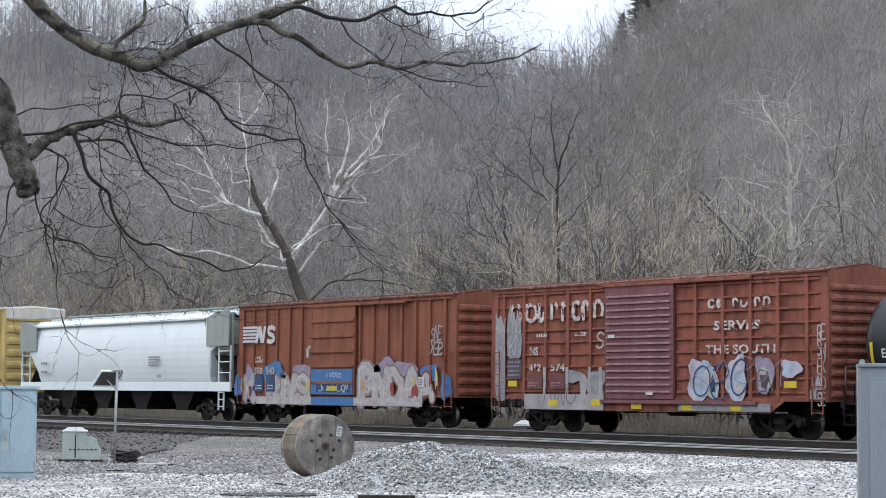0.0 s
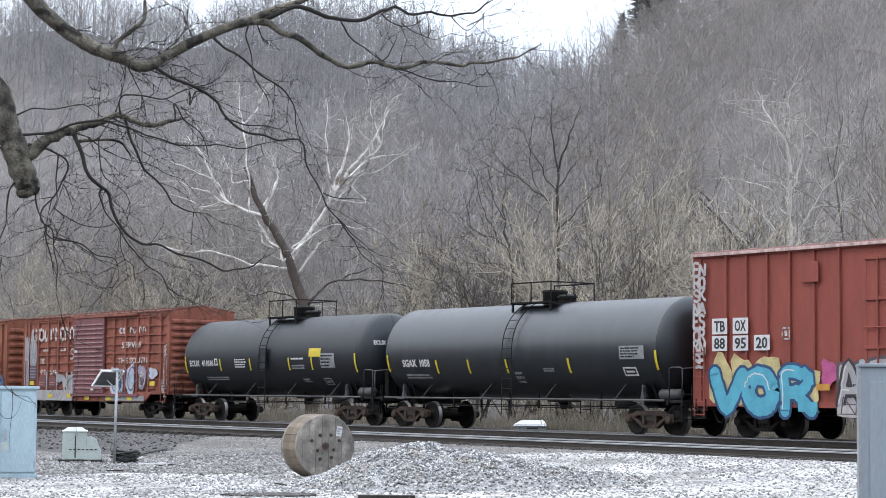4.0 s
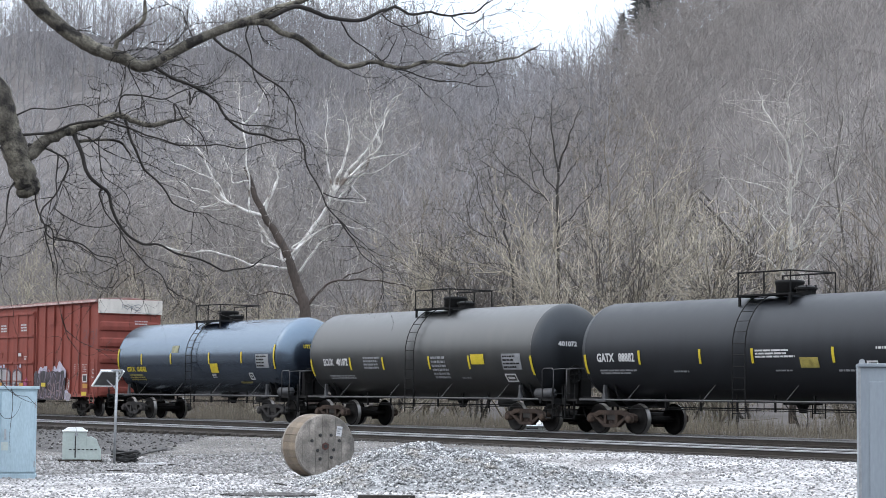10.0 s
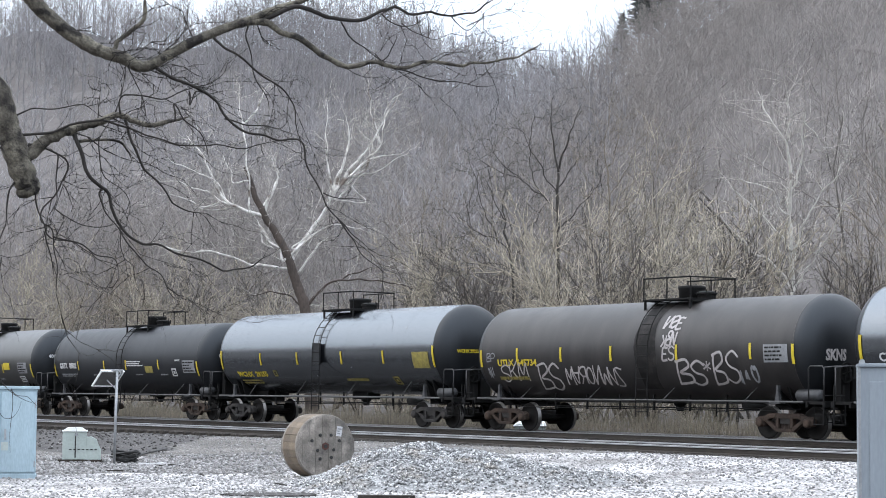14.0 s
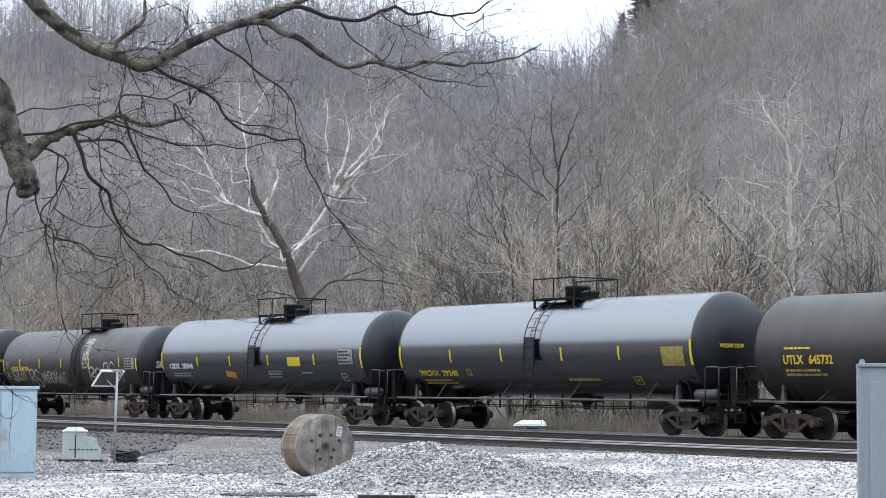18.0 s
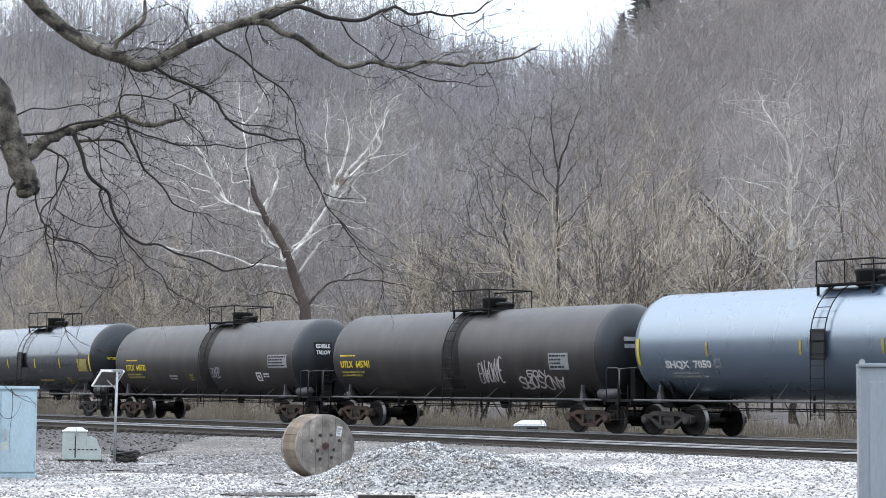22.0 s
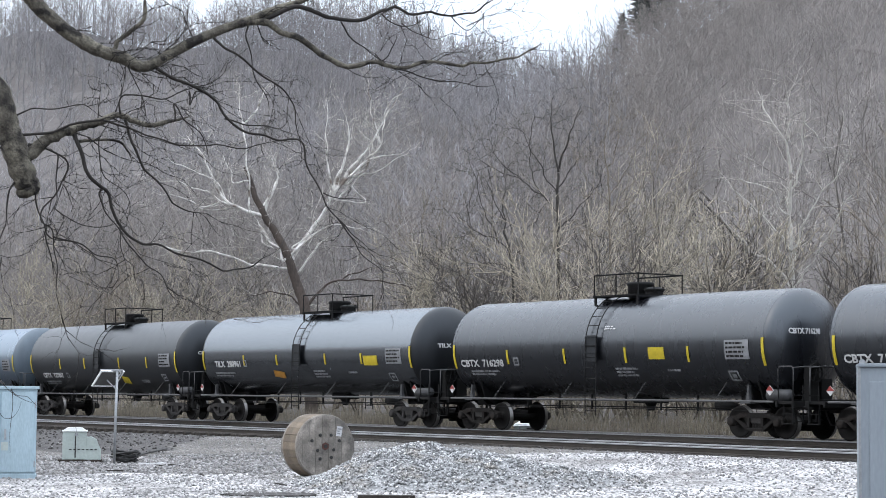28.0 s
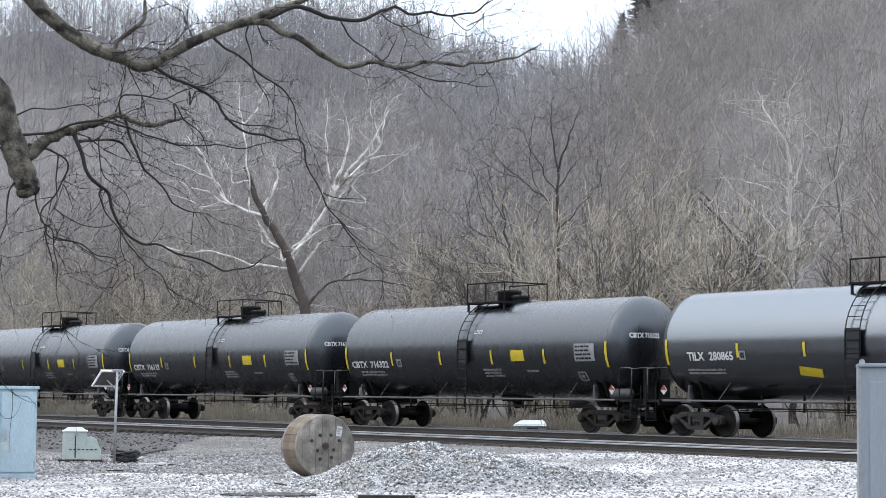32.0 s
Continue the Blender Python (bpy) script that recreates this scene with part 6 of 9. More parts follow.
    # turquoise letters on cream
    for q, (x, z, ww, hh) in enumerate(((-7.75, 0.95, 1.0, 1.42), (-6.9, 0.95, 1.0, 1.4), (-5.95, 0.95, 1.0, 1.45), (-5.0, 0.95, 1.2, 1.1), (-4.35, 0.95, 0.8, 1.0))):
        flat_mark(c, blob_letter(x, z, ww, hh, random.Random(50 + q))[0], "cream", "ground_coat", -HALF - 0.005 - 0.0008 * q)
    throw_up(c, -8.1, -4.15, 0.72, 1.9, "VOR", "cyan", "navy", 21, fat=0.42)
    flat_mark(c, plate(-4.75, -4.05, 0.78, 1.05), "cyan", "ground_coat", -HALF - 0.03)
    flat_mark(c, blob_letter(-3.65, 1.45, 0.6, 0.75, random.Random(3))[0], "pink", "ground_coat", -HALF - 0.014)
    # silver letters with dark edges across the doors
    sil = lambda ring, col, d, nm="graffiti": flat_mark(c, flat_ring(ring), col, nm, -HALF - d)
    sil([(-3.35, 0.72), (-3.4, 2.15), (-2.9, 2.1), (-2.35, 2.2), (-2.3, 0.72)], "plum", 0.016, "outline")
    sil([(-3.28, 0.8), (-3.3, 2.06), (-2.92, 2.02), (-2.42, 2.08), (-2.4, 0.8)], "silver", 0.019)
    throw_up(c, -3.3, -2.4, 0.9, 2.0, "A", ["silver"], "black", 22, y=-HALF - 0.022, fat=0.16)
    for x0, x1, zz in ((-2.28, -0.4, 2.22), (-0.1, 0.95, 2.14)):
        sil([(x0 - 0.05, 1.22), (x0, zz - 0.02), (x0 + 0.4, zz + 0.06), (x1 - 0.3, zz + 0.05), (x1 + 0.06, zz - 0.12), (x1 + 0.04, 1.22)], "plum", 0.085, "outline")
        sil([(x0 + 0.04, 1.3), (x0 + 0.08, zz - 0.1), (x0 + 0.42, zz - 0.03), (x1 - 0.32, zz - 0.04), (x1 - 0.03, zz - 0.2), (x1 - 0.05, 1.3)], "silver", 0.088)
        m = (x0 + x1) / 2
        sil([(m - 0.12, zz - 0.02), (m + 0.04, zz - 0.02), (m + 0.08, 1.62), (m - 0.02, 1.5)], "black", 0.091, "stroke")
        sil([(m - 0.4, 1.3), (m - 0.1, 1.62), (m + 0.3, 1.3)], "plum", 0.091, "stroke")
    sil([(-3.3, 0.64), (-3.3, 0.98), (1.2, 0.98), (1.2, 0.64)], "chalk", 0.094, "ground_coat")
    for k in range(4):
        sil([(-3.3 + 0.2 * k, 0.72 + 0.26 * k), (-3.3 + 0.2 * k, 0.75 + 0.26 * k), (1.2, 0.75 + 0.24 * k), (1.2, 0.72 + 0.24 * k)], "plum", 0.097, "stroke")
    flat_mark(c, sprayed("NSAOKEN", -3.2, 1.0, 0.75, 1.3, 0.05, random.Random(31)), "plum", "stroke", -HALF - 0.1)
    flat_mark(c, blob_letter(1.42, 0.66, 0.62, 1.1, random.Random(6))[0], "pink", "ground_coat", -HALF - 0.1)
    for q, (x, z) in enumerate(((-1.5, 2.2), (-1.15, 2.24), (0.45, 2.2), (0.78, 2.26))):
        flat_mark(c, blob_letter(x, z, 0.22, 0.2, random.Random(30 + q))[0], "lilac", "ground_coat", -HALF - 0.08)
    # dark tangled piece with pale tufts
    for q, (x, z, ww, hh) in enumerate(((2.35, 1.35, 0.5, 0.6), (3.0, 1.85, 0.7, 0.42), (3.45, 1.9, 0.45, 0.45), (4.5, 1.8, 0.6, 0.5), (5.05, 1.9, 0.7, 0.62), (5.5, 1.7, 0.5, 0.55), (2.3, 0.75, 0.7, 0.45), (5.75, 0.75, 0.5, 0.5))):
        flat_mark(c, blob_letter(x, z, ww, hh, random.Random(60 + q))[0], "lilac", "ground_coat", -HALF - 0.004 - 0.0006 * q)
    sil([(2.3, 0.75), (2.25, 2.1), (2.8, 1.95), (3.2, 2.12), (3.9, 2.02), (4.3, 2.1), (4.9, 2.0), (5.5, 2.15), (5.65, 1.5), (5.62, 0.72)], "black", 0.012, "ground_coat")
    flat_mark(c, sprayed("NKSRN", 2.4, 5.4, 0.85, 2.0, 0.3, random.Random(25), 0.05), "plum", "stroke", -HALF - 0.016)
    flat_mark(c, sprayed("NKSRN", 2.46, 5.46, 0.88, 1.98, 0.09, random.Random(25), 0.05), "black", "stroke", -HALF - 0.021)
    flat_mark(c, sprayed("SVOSAEN", 2.35, 5.5, 0.8, 1.5, 0.07, random.Random(28)), "dusk_pink", "stroke", -HALF - 0.024)
    flat_mark(c, sprayed("AESOVN", 2.4, 5.6, 0.85, 2.05, 0.035, random.Random(29)), "mauve", "stroke", -HALF - 0.027)
    flat_mark(c, blob_letter(6.0, 0.7, 0.6, 0.4, random.Random(66))[0], "silver", "ground_coat", -HALF - 0.016)
    flat_mark(c, sprayed("KO", 5.75, 6.25, 0.75, 1.0, 0.05, random.Random(33)), "mauve", "spray_tag", -HALF - 0.02)
    for k in range(8):
        flat_mark(c, sprayed(("SE", "KN", "OR", "ES", "NA", "SK", "RO", "EN")[k], -8.82, -8.35, 2.0 + 0.38 * k, 2.36 + 0.38 * k, 0.12, random.Random(5 + k), 0.0), "chalk", "spray_tag", -HALF - 0.04)
    for x in (-3.75, -1.45, 1.05, 3.55):
        flat_mark(c, plate(x - 0.24, x + 0.24, 1.36, 1.54), "orange" if x < 2 else "yellow", "reflector", -HALF - 0.13)
    flat_mark(c, plate(7.58, 8.06, 1.3, 1.5), "orange", "reflector", -HALF - 0.05)
    flat_mark(c, plate(7.47, 7.97, 0.95, 1.13), "yellow", "reflector", -HALF - 0.05)
    flat_mark(c, merge(plate(7.5, 7.98, 1.56, 1.62), plate(7.5, 7.98, 1.88, 1.94), plate(7.5, 7.56, 1.56, 1.94), plate(7.92, 7.98, 1.56, 1.94)), "white", "stencil_box", -HALF - 0.03)
    flat_mark(c, plate(7.57, 7.91, 1.63, 1.87), "black", "stencil_box", -HALF - 0.034)
    flat_mark(c, merge(bars(6.62, 6.78, 1.84, 2.44, 6, random.Random(7), 0.3), bars(7.0, 7.15, 1.84, 2.44, 6, random.Random(8), 0.3), bars(7.47, 7.97, 2.02, 2.42, 5, random.Random(9), 0.35)), "worn_white", "small_print", -HALF - 0.03)
    flat_mark(c, sprayed("S", 8.42, 8.75, 1.75, 2.1, 0.08, random.Random(2)), "chalk", "spray_tag", -HALF - 0.04)
    flat_mark(c, sprayed("EN", 5.85, 6.1, 1.2, 1.65, 0.04, random.Random(2)), "worn_white", "spray_tag", -HALF - 0.02)
    flat_mark(c, sprayed("SKEN", 7.4, 8.8, 3.2, 3.9, 0.05, random.Random(17)), "maroon", "spray_tag", -HALF - 0.02)
    end = part("end_panel", box((-0.02, -HALF - 0.02, 4.7), (0.03, HALF + 0.02, 5.34), 0.01), CREAM_END, c, "bleached cream upper end panel", at=pose(h + 0.09, 0, 0))
    for k, (y, z) in enumerate(((0.2, 4.3), (0.3, 3.68), (0.2, 3.1))):
        part("small_print", bars(y, y + 0.75, z - 0.12, z + 0.12, 2, random.Random(30 + k), 0.4), M["white"], c, at=pose(h + 0.15, 0, 0, rz=90))
    part("spray_tag", sprayed("KXS", -0.5, 0.5, 4.86, 5.14, 0.04, random.Random(12)), M["grey_mark"], c, at=pose(h + 0.13, 0, 0, rz=90))
    made.append(c)
    # ---- tank cars, head to tail ----
    Y = "yellow"
    def tk(*a, **k):
        made.append(tank_car(*a, **k))
    h = 6.3
    tk(-184.6, -171.95, TANK_BLACK, "black tank car with yellow reflector strips", guard=True, seed=1, R=1.53, zc=2.6, tone="brown_truck",
       marks=[("text", "ECUX 411016", -h + 0.3, 2.1, 0.27, 1.95, "white"), ("ends", 1.8, 2.5, Y), *[("strip", x, 1.9, 2.38, Y) for x in (-3.5, -1.15, 1.75, 3.37)],
              ("patch", 3.21, 4.02, 2.4, 2.72, Y), ("patch", 3.98, 4.94, 1.98, 2.52, "grey_mark"), ("bars", -2.33, -1.4, 2.0, 2.39, 4, "white"), ("bars", 1.93, 2.98, 2.28, 2.4, 1, "white"), ("bars", 1.93, 2.98, 1.92, 2.12, 2, "grey_mark"), ("bars", -h + 1.4, -h + 3.4, 1.45, 1.65, 2, "grey_mark"), ("frame", -3.95, -3.7, 2.12, 2.4, "white"), ("frame", 3.85, 4.35, 1.22, 1.56, "grey_mark"), ("bars", 2.4, 3.0, 1.35, 1.55, 2, "grey_mark"), ("head", "ECUX 411016", 2.95, 0.2, 1.3, "white")])
    h = 6.95
    tk(-169.8, -155.88, TANK_DULL, "dusty grey-black tank car with ladder amidships", seed=2, R=1.57, zc=2.62, tone="brown_truck",
       marks=[("text", "SGAX 1058", -6.09, 1.98, 0.29, 1.6, "white"), ("ends", 1.8, 2.4, Y), *[("strip", x, 1.72, 2.2, Y) for x in (-4.1, -2.3, -0.25, 2.9)], ("bars", -6.05, -4.3, 1.5, 1.72, 2, "grey_mark"), ("patch", h - 1.6, h - 0.5, 2.15, 2.55, "grey_mark"), ("bars", 0.07, 0.5, 1.3, 1.8, 3, "grey_mark"), ("bars", 1.6, 2.2, 1.75, 1.9, 2, "grey_mark"), ("frame", h - 1.55, h - 0.95, 1.6, 1.9, "white")])
    h = 6.57
    tk(-134.43, -121.29, TANK_BLUE, "blue-black tank car with yellow markings and a glossy top", seed=3, R=1.53, zc=2.6,
       marks=[("text", "UTLX 656582", -h + 0.75, 1.9, 0.24, 1.75, Y), ("ends", 1.95, 2.9, Y), *[("strip", x, 2.2, 2.65, Y) for x in (-4.4, -1.77, 1.48, 4.08)], ("patch", 1.54, 2.14, 1.81, 2.2, Y), ("patch", 5.2, 6.15, 2.0, 2.54, "grey_mark"), ("frame", 4.45, 4.77, 1.48, 1.8, "white"), ("bars", 3.5, 4.6, 1.27, 1.41, 1, "ochre"), ("bars", -h + 0.8, -h + 2.3, 1.45, 1.78, 3, "ochre"), ("bars", 1.5, 1.9, 1.58, 1.78, 3, "white"), ("patch", -1.7, -1.15, 2.68, 2.98, "old_poster"), ("head", "UTLX 656582", 2.9, 0.18, 1.3, Y, -0.1), ("head", "", 2.7, 0.05, 0.45, "ochre", 0.1), ("head", "", 2.56, 0.05, 0.45, "ochre", 0.1)])
    h = 6.53
    tk(-118.55, -105.48, TANK_GREY, "dusty dark-grey tank car with a yellow sticker", seed=4, R=1.56, zc=2.6, tone="brown_truck",
       marks=[("text", "ECUX 401072", -5.7, 2.06, 0.29, 1.6, "white"), ("ends", 1.65, 2.3, Y), *[("strip", x, 1.88, 2.34, Y) for x in (-3.94, -1.85, 0.95, 3.22)], ("bars", -3.07, -1.95, 1.9, 2.38, 4, "grey_mark"), ("bars", 1.08, 2.0, 1.5, 2.36, 6, "grey_mark"), ("patch", 3.35, 4.06, 2.04, 2.38, Y), ("patch", 5.02, 6.0, 1.85, 2.38, "grey_mark"), ("bars", -5.5, -3.7, 1.5, 1.7, 2, "grey_mark"), ("frame", 4.98, 5.55, 1.38, 1.7, "white"), ("bars", 2.6, 3.1, 1.5, 1.6, 1, "grey_mark"), ("head", "401072", 2.75, 0.2, 0.9, "white")])
    h = 6.77
    tk(-102.83, -89.30, TANK_BLACK, "flat-black tank car with small yellow strips", seed=5, R=1.52, zc=2.55, tone="brown_truck",
       marks=[("text", "GATX 88882", -h + 0.55, 2.08, 0.29, 1.7, "white"), ("ends", 1.7, 2.3, Y), *[("strip", x, 1.98, 2.4, Y) for x in (-4.3, -1.7, 0.4, 3.4)], ("bars", 0.52, 2.05, 2.12, 2.38, 3, "white"), ("patch", 2.18, 2.85, 1.84, 2.13, "ochre"), ("frame", 4.54, 4.92, 1.67, 2.02, "white"), ("bars", 4.9, 5.42, 2.3, 2.42, 1, "white"), ("patch", 5.53, 6.55, 1.82, 2.35, "grey_mark"), ("bars", -h + 0.6, -h + 2.4, 1.66, 1.84, 2, "grey_mark"), ("bars", -2.9, -2.2, 1.7, 1.8, 1, "grey_mark"), ("bars", 1.2, 2.0, 1.72, 1.8, 1, "grey_mark"), ("bars", 3.5, 4.2, 1.7, 1.8, 1, "grey_mark"), ("head", "GATX", 2.6, 0.2, 0.7, "white")])
    h = 7.24
    tk(-87.14, -72.66, TANK_SHINY, "glossy black tank car with a silvery top and yellow lettering", guard=True, seed=6, seams=7, R=1.58, zc=2.72,
       marks=[("text", "WCHX  29255", -6.25, 1.62, 0.25, 2.24, Y), ("frame", -3.5, -3.26, 1.62, 1.88, "ochre"), ("ends", 1.95, 2.7, Y), *[("strip", x, 2.1, 2.57, Y) for x in (-4.23, -1.55, 1.5, 4.2)], ("patch", 6.0, 6.95, 1.92, 2.5, "ochre"), ("bars", -6.15, -4.35, 1.23, 1.49, 2, "ochre"), ("bars", 1.4, 2.95, 1.36, 1.54, 1, "ochre"), ("frame", 4.42, 4.78, 1.22, 1.58, "ochre"), ("head", "WCHX 29255", 2.6, 0.15, 1.1, Y)])
    h = 7.0
    tk(-69.94, -55.95, TANK_BROWN, "soot-brown tank car with white graffiti tags", seed=7, R=1.56, zc=2.51, stain=True, ladder_at=1.0, tone="brown_truck",
       marks=[("text", "UTLX 645734", -6.13, 1.98, 0.24, 2.0, Y), ("ends", 1.95, 2.5, Y), *[("strip", x, 2.1, 2.55, Y) for x in (-5.1, -2.9, -0.53, 2.37, 5.37)], ("word", "BP", -6.72, -6.3, 2.12, 2.42, 0.05, "grey_mark"), ("tag", -6.75, -6.35, 1.55, 2.0, 3, 0.04, "grey_mark"), ("word", "SKM", -6.1, -4.75, 1.45, 2.1, 0.07, "chalk"), ("word", "BS", -4.25, -3.2, 1.12, 2.1, 0.085, "chalk"),
              ("word", "MARONMNZ", -2.85, -0.2, 1.3, 1.92, 0.07, "chalk"), ("word", "NSE", 1.65, 2.45, 3.05, 3.5, 0.1, "chalk"), ("word", "KBN", 1.7, 2.3, 2.5, 2.9, 0.09, "chalk"), ("word", "ES", 1.75, 2.25, 2.08, 2.46, 0.08, "chalk"), ("word", "BS", 2.2, 3.4, 1.3, 2.16, 0.1, "chalk"), ("word", "X", 3.42, 3.68, 1.75, 2.05, 0.06, "chalk"), ("word", "BS", 3.72, 4.8, 1.3, 2.22, 0.1, "chalk"), ("tag", 4.8, 5.5, 1.3, 1.9, 3, 0.08, "grey_mark"), ("patch", 0.84 * h, 0.97 * h, 2.0, 2.5, "grey_mark"), ("bars", -h + 0.8, -h + 2.4, 1.45, 1.65, 1, "ochre"), ("head", "SKNS", 2.2, 0.4, 0.9, "chalk")])
    h = 7.53
    tk(-53.54, -38.47, TANK_SHINY, "glossy black tank car with silvery top and yellow panels", guard=True, seed=8, R=1.57, zc=2.66,
       marks=[("text", "CBDX 280046", -h + 0.6, 2.0, 0.26, 2.0, "white"), ("ends", 1.95, 2.7, Y), *strips(h, (-0.6, -0.25, 0.14, 0.58), 2.1, 2.5, Y), ("lean", -0.32 * h, -0.22 * h, 1.62, 1.9, "orange"), ("patch", 0.33 * h, 0.45 * h, 2.05, 2.4, Y), *STD_BARS(h)])
    h = 7.32
    tk(-35.96, -21.32, TANK_SHINY, "glossy black tank car with silvery top and faded yellow panel", guard=True, seed=9, seams=3, R=1.58, zc=2.7,
       marks=[("text", "WCHX  29240", -h + 0.9, 1.62, 0.25, 2.2, Y), ("frame", -h + 3.65, -h + 3.9, 1.62, 1.88, "ochre"), ("bars", -h + 1.0, -h + 2.8, 1.23, 1.49, 2, "ochre"), ("ends", 1.95, 2.7, Y), *strips(h, (-0.6, -0.22, 0.2, 0.57), 2.12, 2.55, Y), ("patch", 6.05, 7.0, 1.92, 2.5, "ochre"), ("bars", 1.45, 3.0, 1.36, 1.54, 1, "ochre"), ("frame", 4.5, 4.86, 1.22, 1.58, "ochre"), ("head", "WCHX 29240", 2.6, 0.15, 1.1, Y)])
    h = 7.3
    tk(-18.6, -4.0, TANK_BROWN, "sooty grey-brown tank car with yellow lettering", seed=10, R=1.57, zc=2.47, stain=True, ladder_at=0.5, tone="brown_truck",
       marks=[("text", "UTLX 645732", -6.38, 1.95, 0.28, 1.8, Y), ("bars", -6.33, -5.23, 2.33, 2.43, 1, Y), ("bars", -6.36, -4.86, 1.57, 1.83, 2, "ochre"), ("bars", -0.86, -0.5, 1.46, 1.78, 3, "ochre"), ("word", "EZNES", 0.95, 1.68, 1.62, 2.0, 0.06, "grey_mark"), ("bars", -2.6, -1.9, 1.5, 1.75, 2, "grey_mark"), ("patch", 0.76 * h, 0.95 * h, 2.0, 2.5, "grey_mark"), ("frame", 4.52, 4.9, 1.46, 1.82, "white"), ("bars", 5.05, 5.5, 1.6, 1.8, 2, "white"), ("head", "", 2.86, 0.24, 0.95, "under"), ("head", "", 2.62, 0.23, 0.85, "under"), ("head", "EDIBLE", 2.89, 0.2, 0.75, "white"), ("head", "TALLOW", 2.65, 0.2, 0.75, "white"), ("head", "UTLX", 2.87, 0.17, 0.6, Y, 0.25), ("head", "", 2.7, 0.05, 0.4, "ochre", 0.3), ("head", "", 2.58, 0.05, 0.4, "ochre", 0.3)])
    h = 7.3
    tk(-1.0, 13.55, TANK_BROWN, "sooty grey-brown tank car with silver graffiti", seed=11, R=1.57, zc=2.49, stain=True, ladder_at=-0.14, tone="brown_truck",
       marks=[("text", "UTLX 645741", -6.88, 1.98, 0.28, 1.85, Y), ("bars", -6.88, -5.79, 2.36, 2.46, 1, Y), ("bars", -6.87, -5.36, 1.62, 1.86, 2, "ochre"), ("word", "ENMOKNE", 1.3, 2.6, 1.4, 2.2, 0.07, "chalk"), ("word", "SROSDNA", 3.3, 5.55, 1.15, 1.62, 0.09, "chalk"), ("word", "EON", 3.85, 4.75, 1.6, 1.85, 0.06, "chalk"), ("patch", 5.09, 6.05, 1.84, 2.37, "grey_mark"), ("head", "", 2.86, 0.13, 0.75, "grey_mark"), ("head", "", 2.64, 0.13, 0.75, "grey_mark"), ("head", "UTLX", 2.87, 0.17, 0.6, Y, 0.25), ("head", "", 2.7, 0.05, 0.4, "ochre", 0.3)])
    h = 7.27
    tk(15.6, 30.14, TANK_PALE, "pale blue-grey tank car with a clean satin skin", seed=12, R=1.58, zc=2.68, guard=True,
       marks=[("text", "SHQX 7050", -h + 1.1, 1.85, 0.26, 1.9, "white"), ("frame", -h + 3.15, -h + 3.4, 1.85, 2.12, "grey_mark"), ("ends", 1.95, 2.75, Y), *strips(h, (-0.6, -0.1, 0.3, 0.6), 2.2, 2.6, "ochre"), ("patch", 6.0, 6.9, 1.97, 2.55, "grey_mark"), ("bars", -h + 1.3, -h + 2.9, 1.5, 1.75, 2, "grey_mark"), ("frame", 4.86, 5.2, 1.2, 1.6, "white"), ("bars", 2.7, 3.6, 1.5, 1.64, 1, "grey_mark"), ("head", "SHQX 7050", 2.6, 0.18, 1.0, "white")])
    h = 7.2
    tk(32.3, 46.6, TANK_DULL, "dusty black tank car with a slanted orange panel", guard=True, seed=13, R=1.58, zc=2.66,
       marks=[("text", "CBTX 727807", -6.1, 1.62, 0.28, 2.15, "white"), ("frame", -3.58, -3.32, 1.6, 1.86, "grey_mark"), ("ends", 1.85, 2.72, Y), *[("strip", x, 2.05, 2.52, Y) for x in (-4.0, -1.45, 1.97, 4.57)], ("lean", 1.82, 2.42, 1.3, 1.68, Y), ("bars", -6.15, -4.45, 1.2, 1.46, 2, "grey_mark"), ("bars", 3.6, 4.4, 1.3, 1.5, 2, "grey_mark"), *STD_BARS(h)[3:], ("placard", 1), ("head", "CBTX", 2.75, 0.18, 0.7, "white")])
    h = 7.29
    tk(49.05, 63.63, TANK_SHINY, "glossy black tank car with orange and yellow panels", guard=True, seed=14, R=1.58, zc=2.68,
       marks=[("text", "TILX 280961", -h + 0.9, 2.05, 0.28, 2.0, "white"), ("frame", -h + 3.15, -h + 3.4, 2.05, 2.32, "grey_mark"), ("ends", 1.95, 2.7, Y), *strips(h, (-0.56, -0.22, 0.25, 0.58), 2.1, 2.5, Y), ("lean", -0.28 * h, -0.18 * h, 1.62, 1.9, "orange"), ("patch", 0.6 * h, 0.72 * h, 2.05, 2.4, Y), *STD_BARS(h), ("placard", 1), ("placard", -1), ("head", "TILX", 2.8, 0.18, 0.7, "white")])
    for x, t, lab, s in ((66.24, "CBTX 716298", "clean black tank car with a yellow panel amidships", 15), (83.2, "CBTX 716133", "clean black tank car with a yellow panel and white lettering", 16), (100.31, "CBTX 716322", "clean black tank car with yellow strips and white lettering", 17)):
        h = 7.17
        tk(x, x + 14.34, TANK_CLEAN, lab, guard=True, seed=s, tone="shaded_truck", R=1.58, zc=2.69,
           marks=[("text", t, -h + 0.3, 1.96, 0.27, 2.3, "white"), ("frame", -h + 3.15, -h + 3.42, 1.98, 2.25, "grey_mark"), ("ends", 1.9, 2.7, Y), *strips(h, (-0.6, -0.2, 0.2, 0.58), 2.03, 2.5, Y), ("patch", 0.345 * h, 0.44 * h, 2.13, 2.49, Y), ("bars", 0.06 * h, 0.13 * h, 3.05, 3.2, 2, "white"), *STD_BARS(h), ("placard", 1), ("placard", -1), ("head", t, 2.95, 0.2, 1.4, "white")])
    h = 7.25
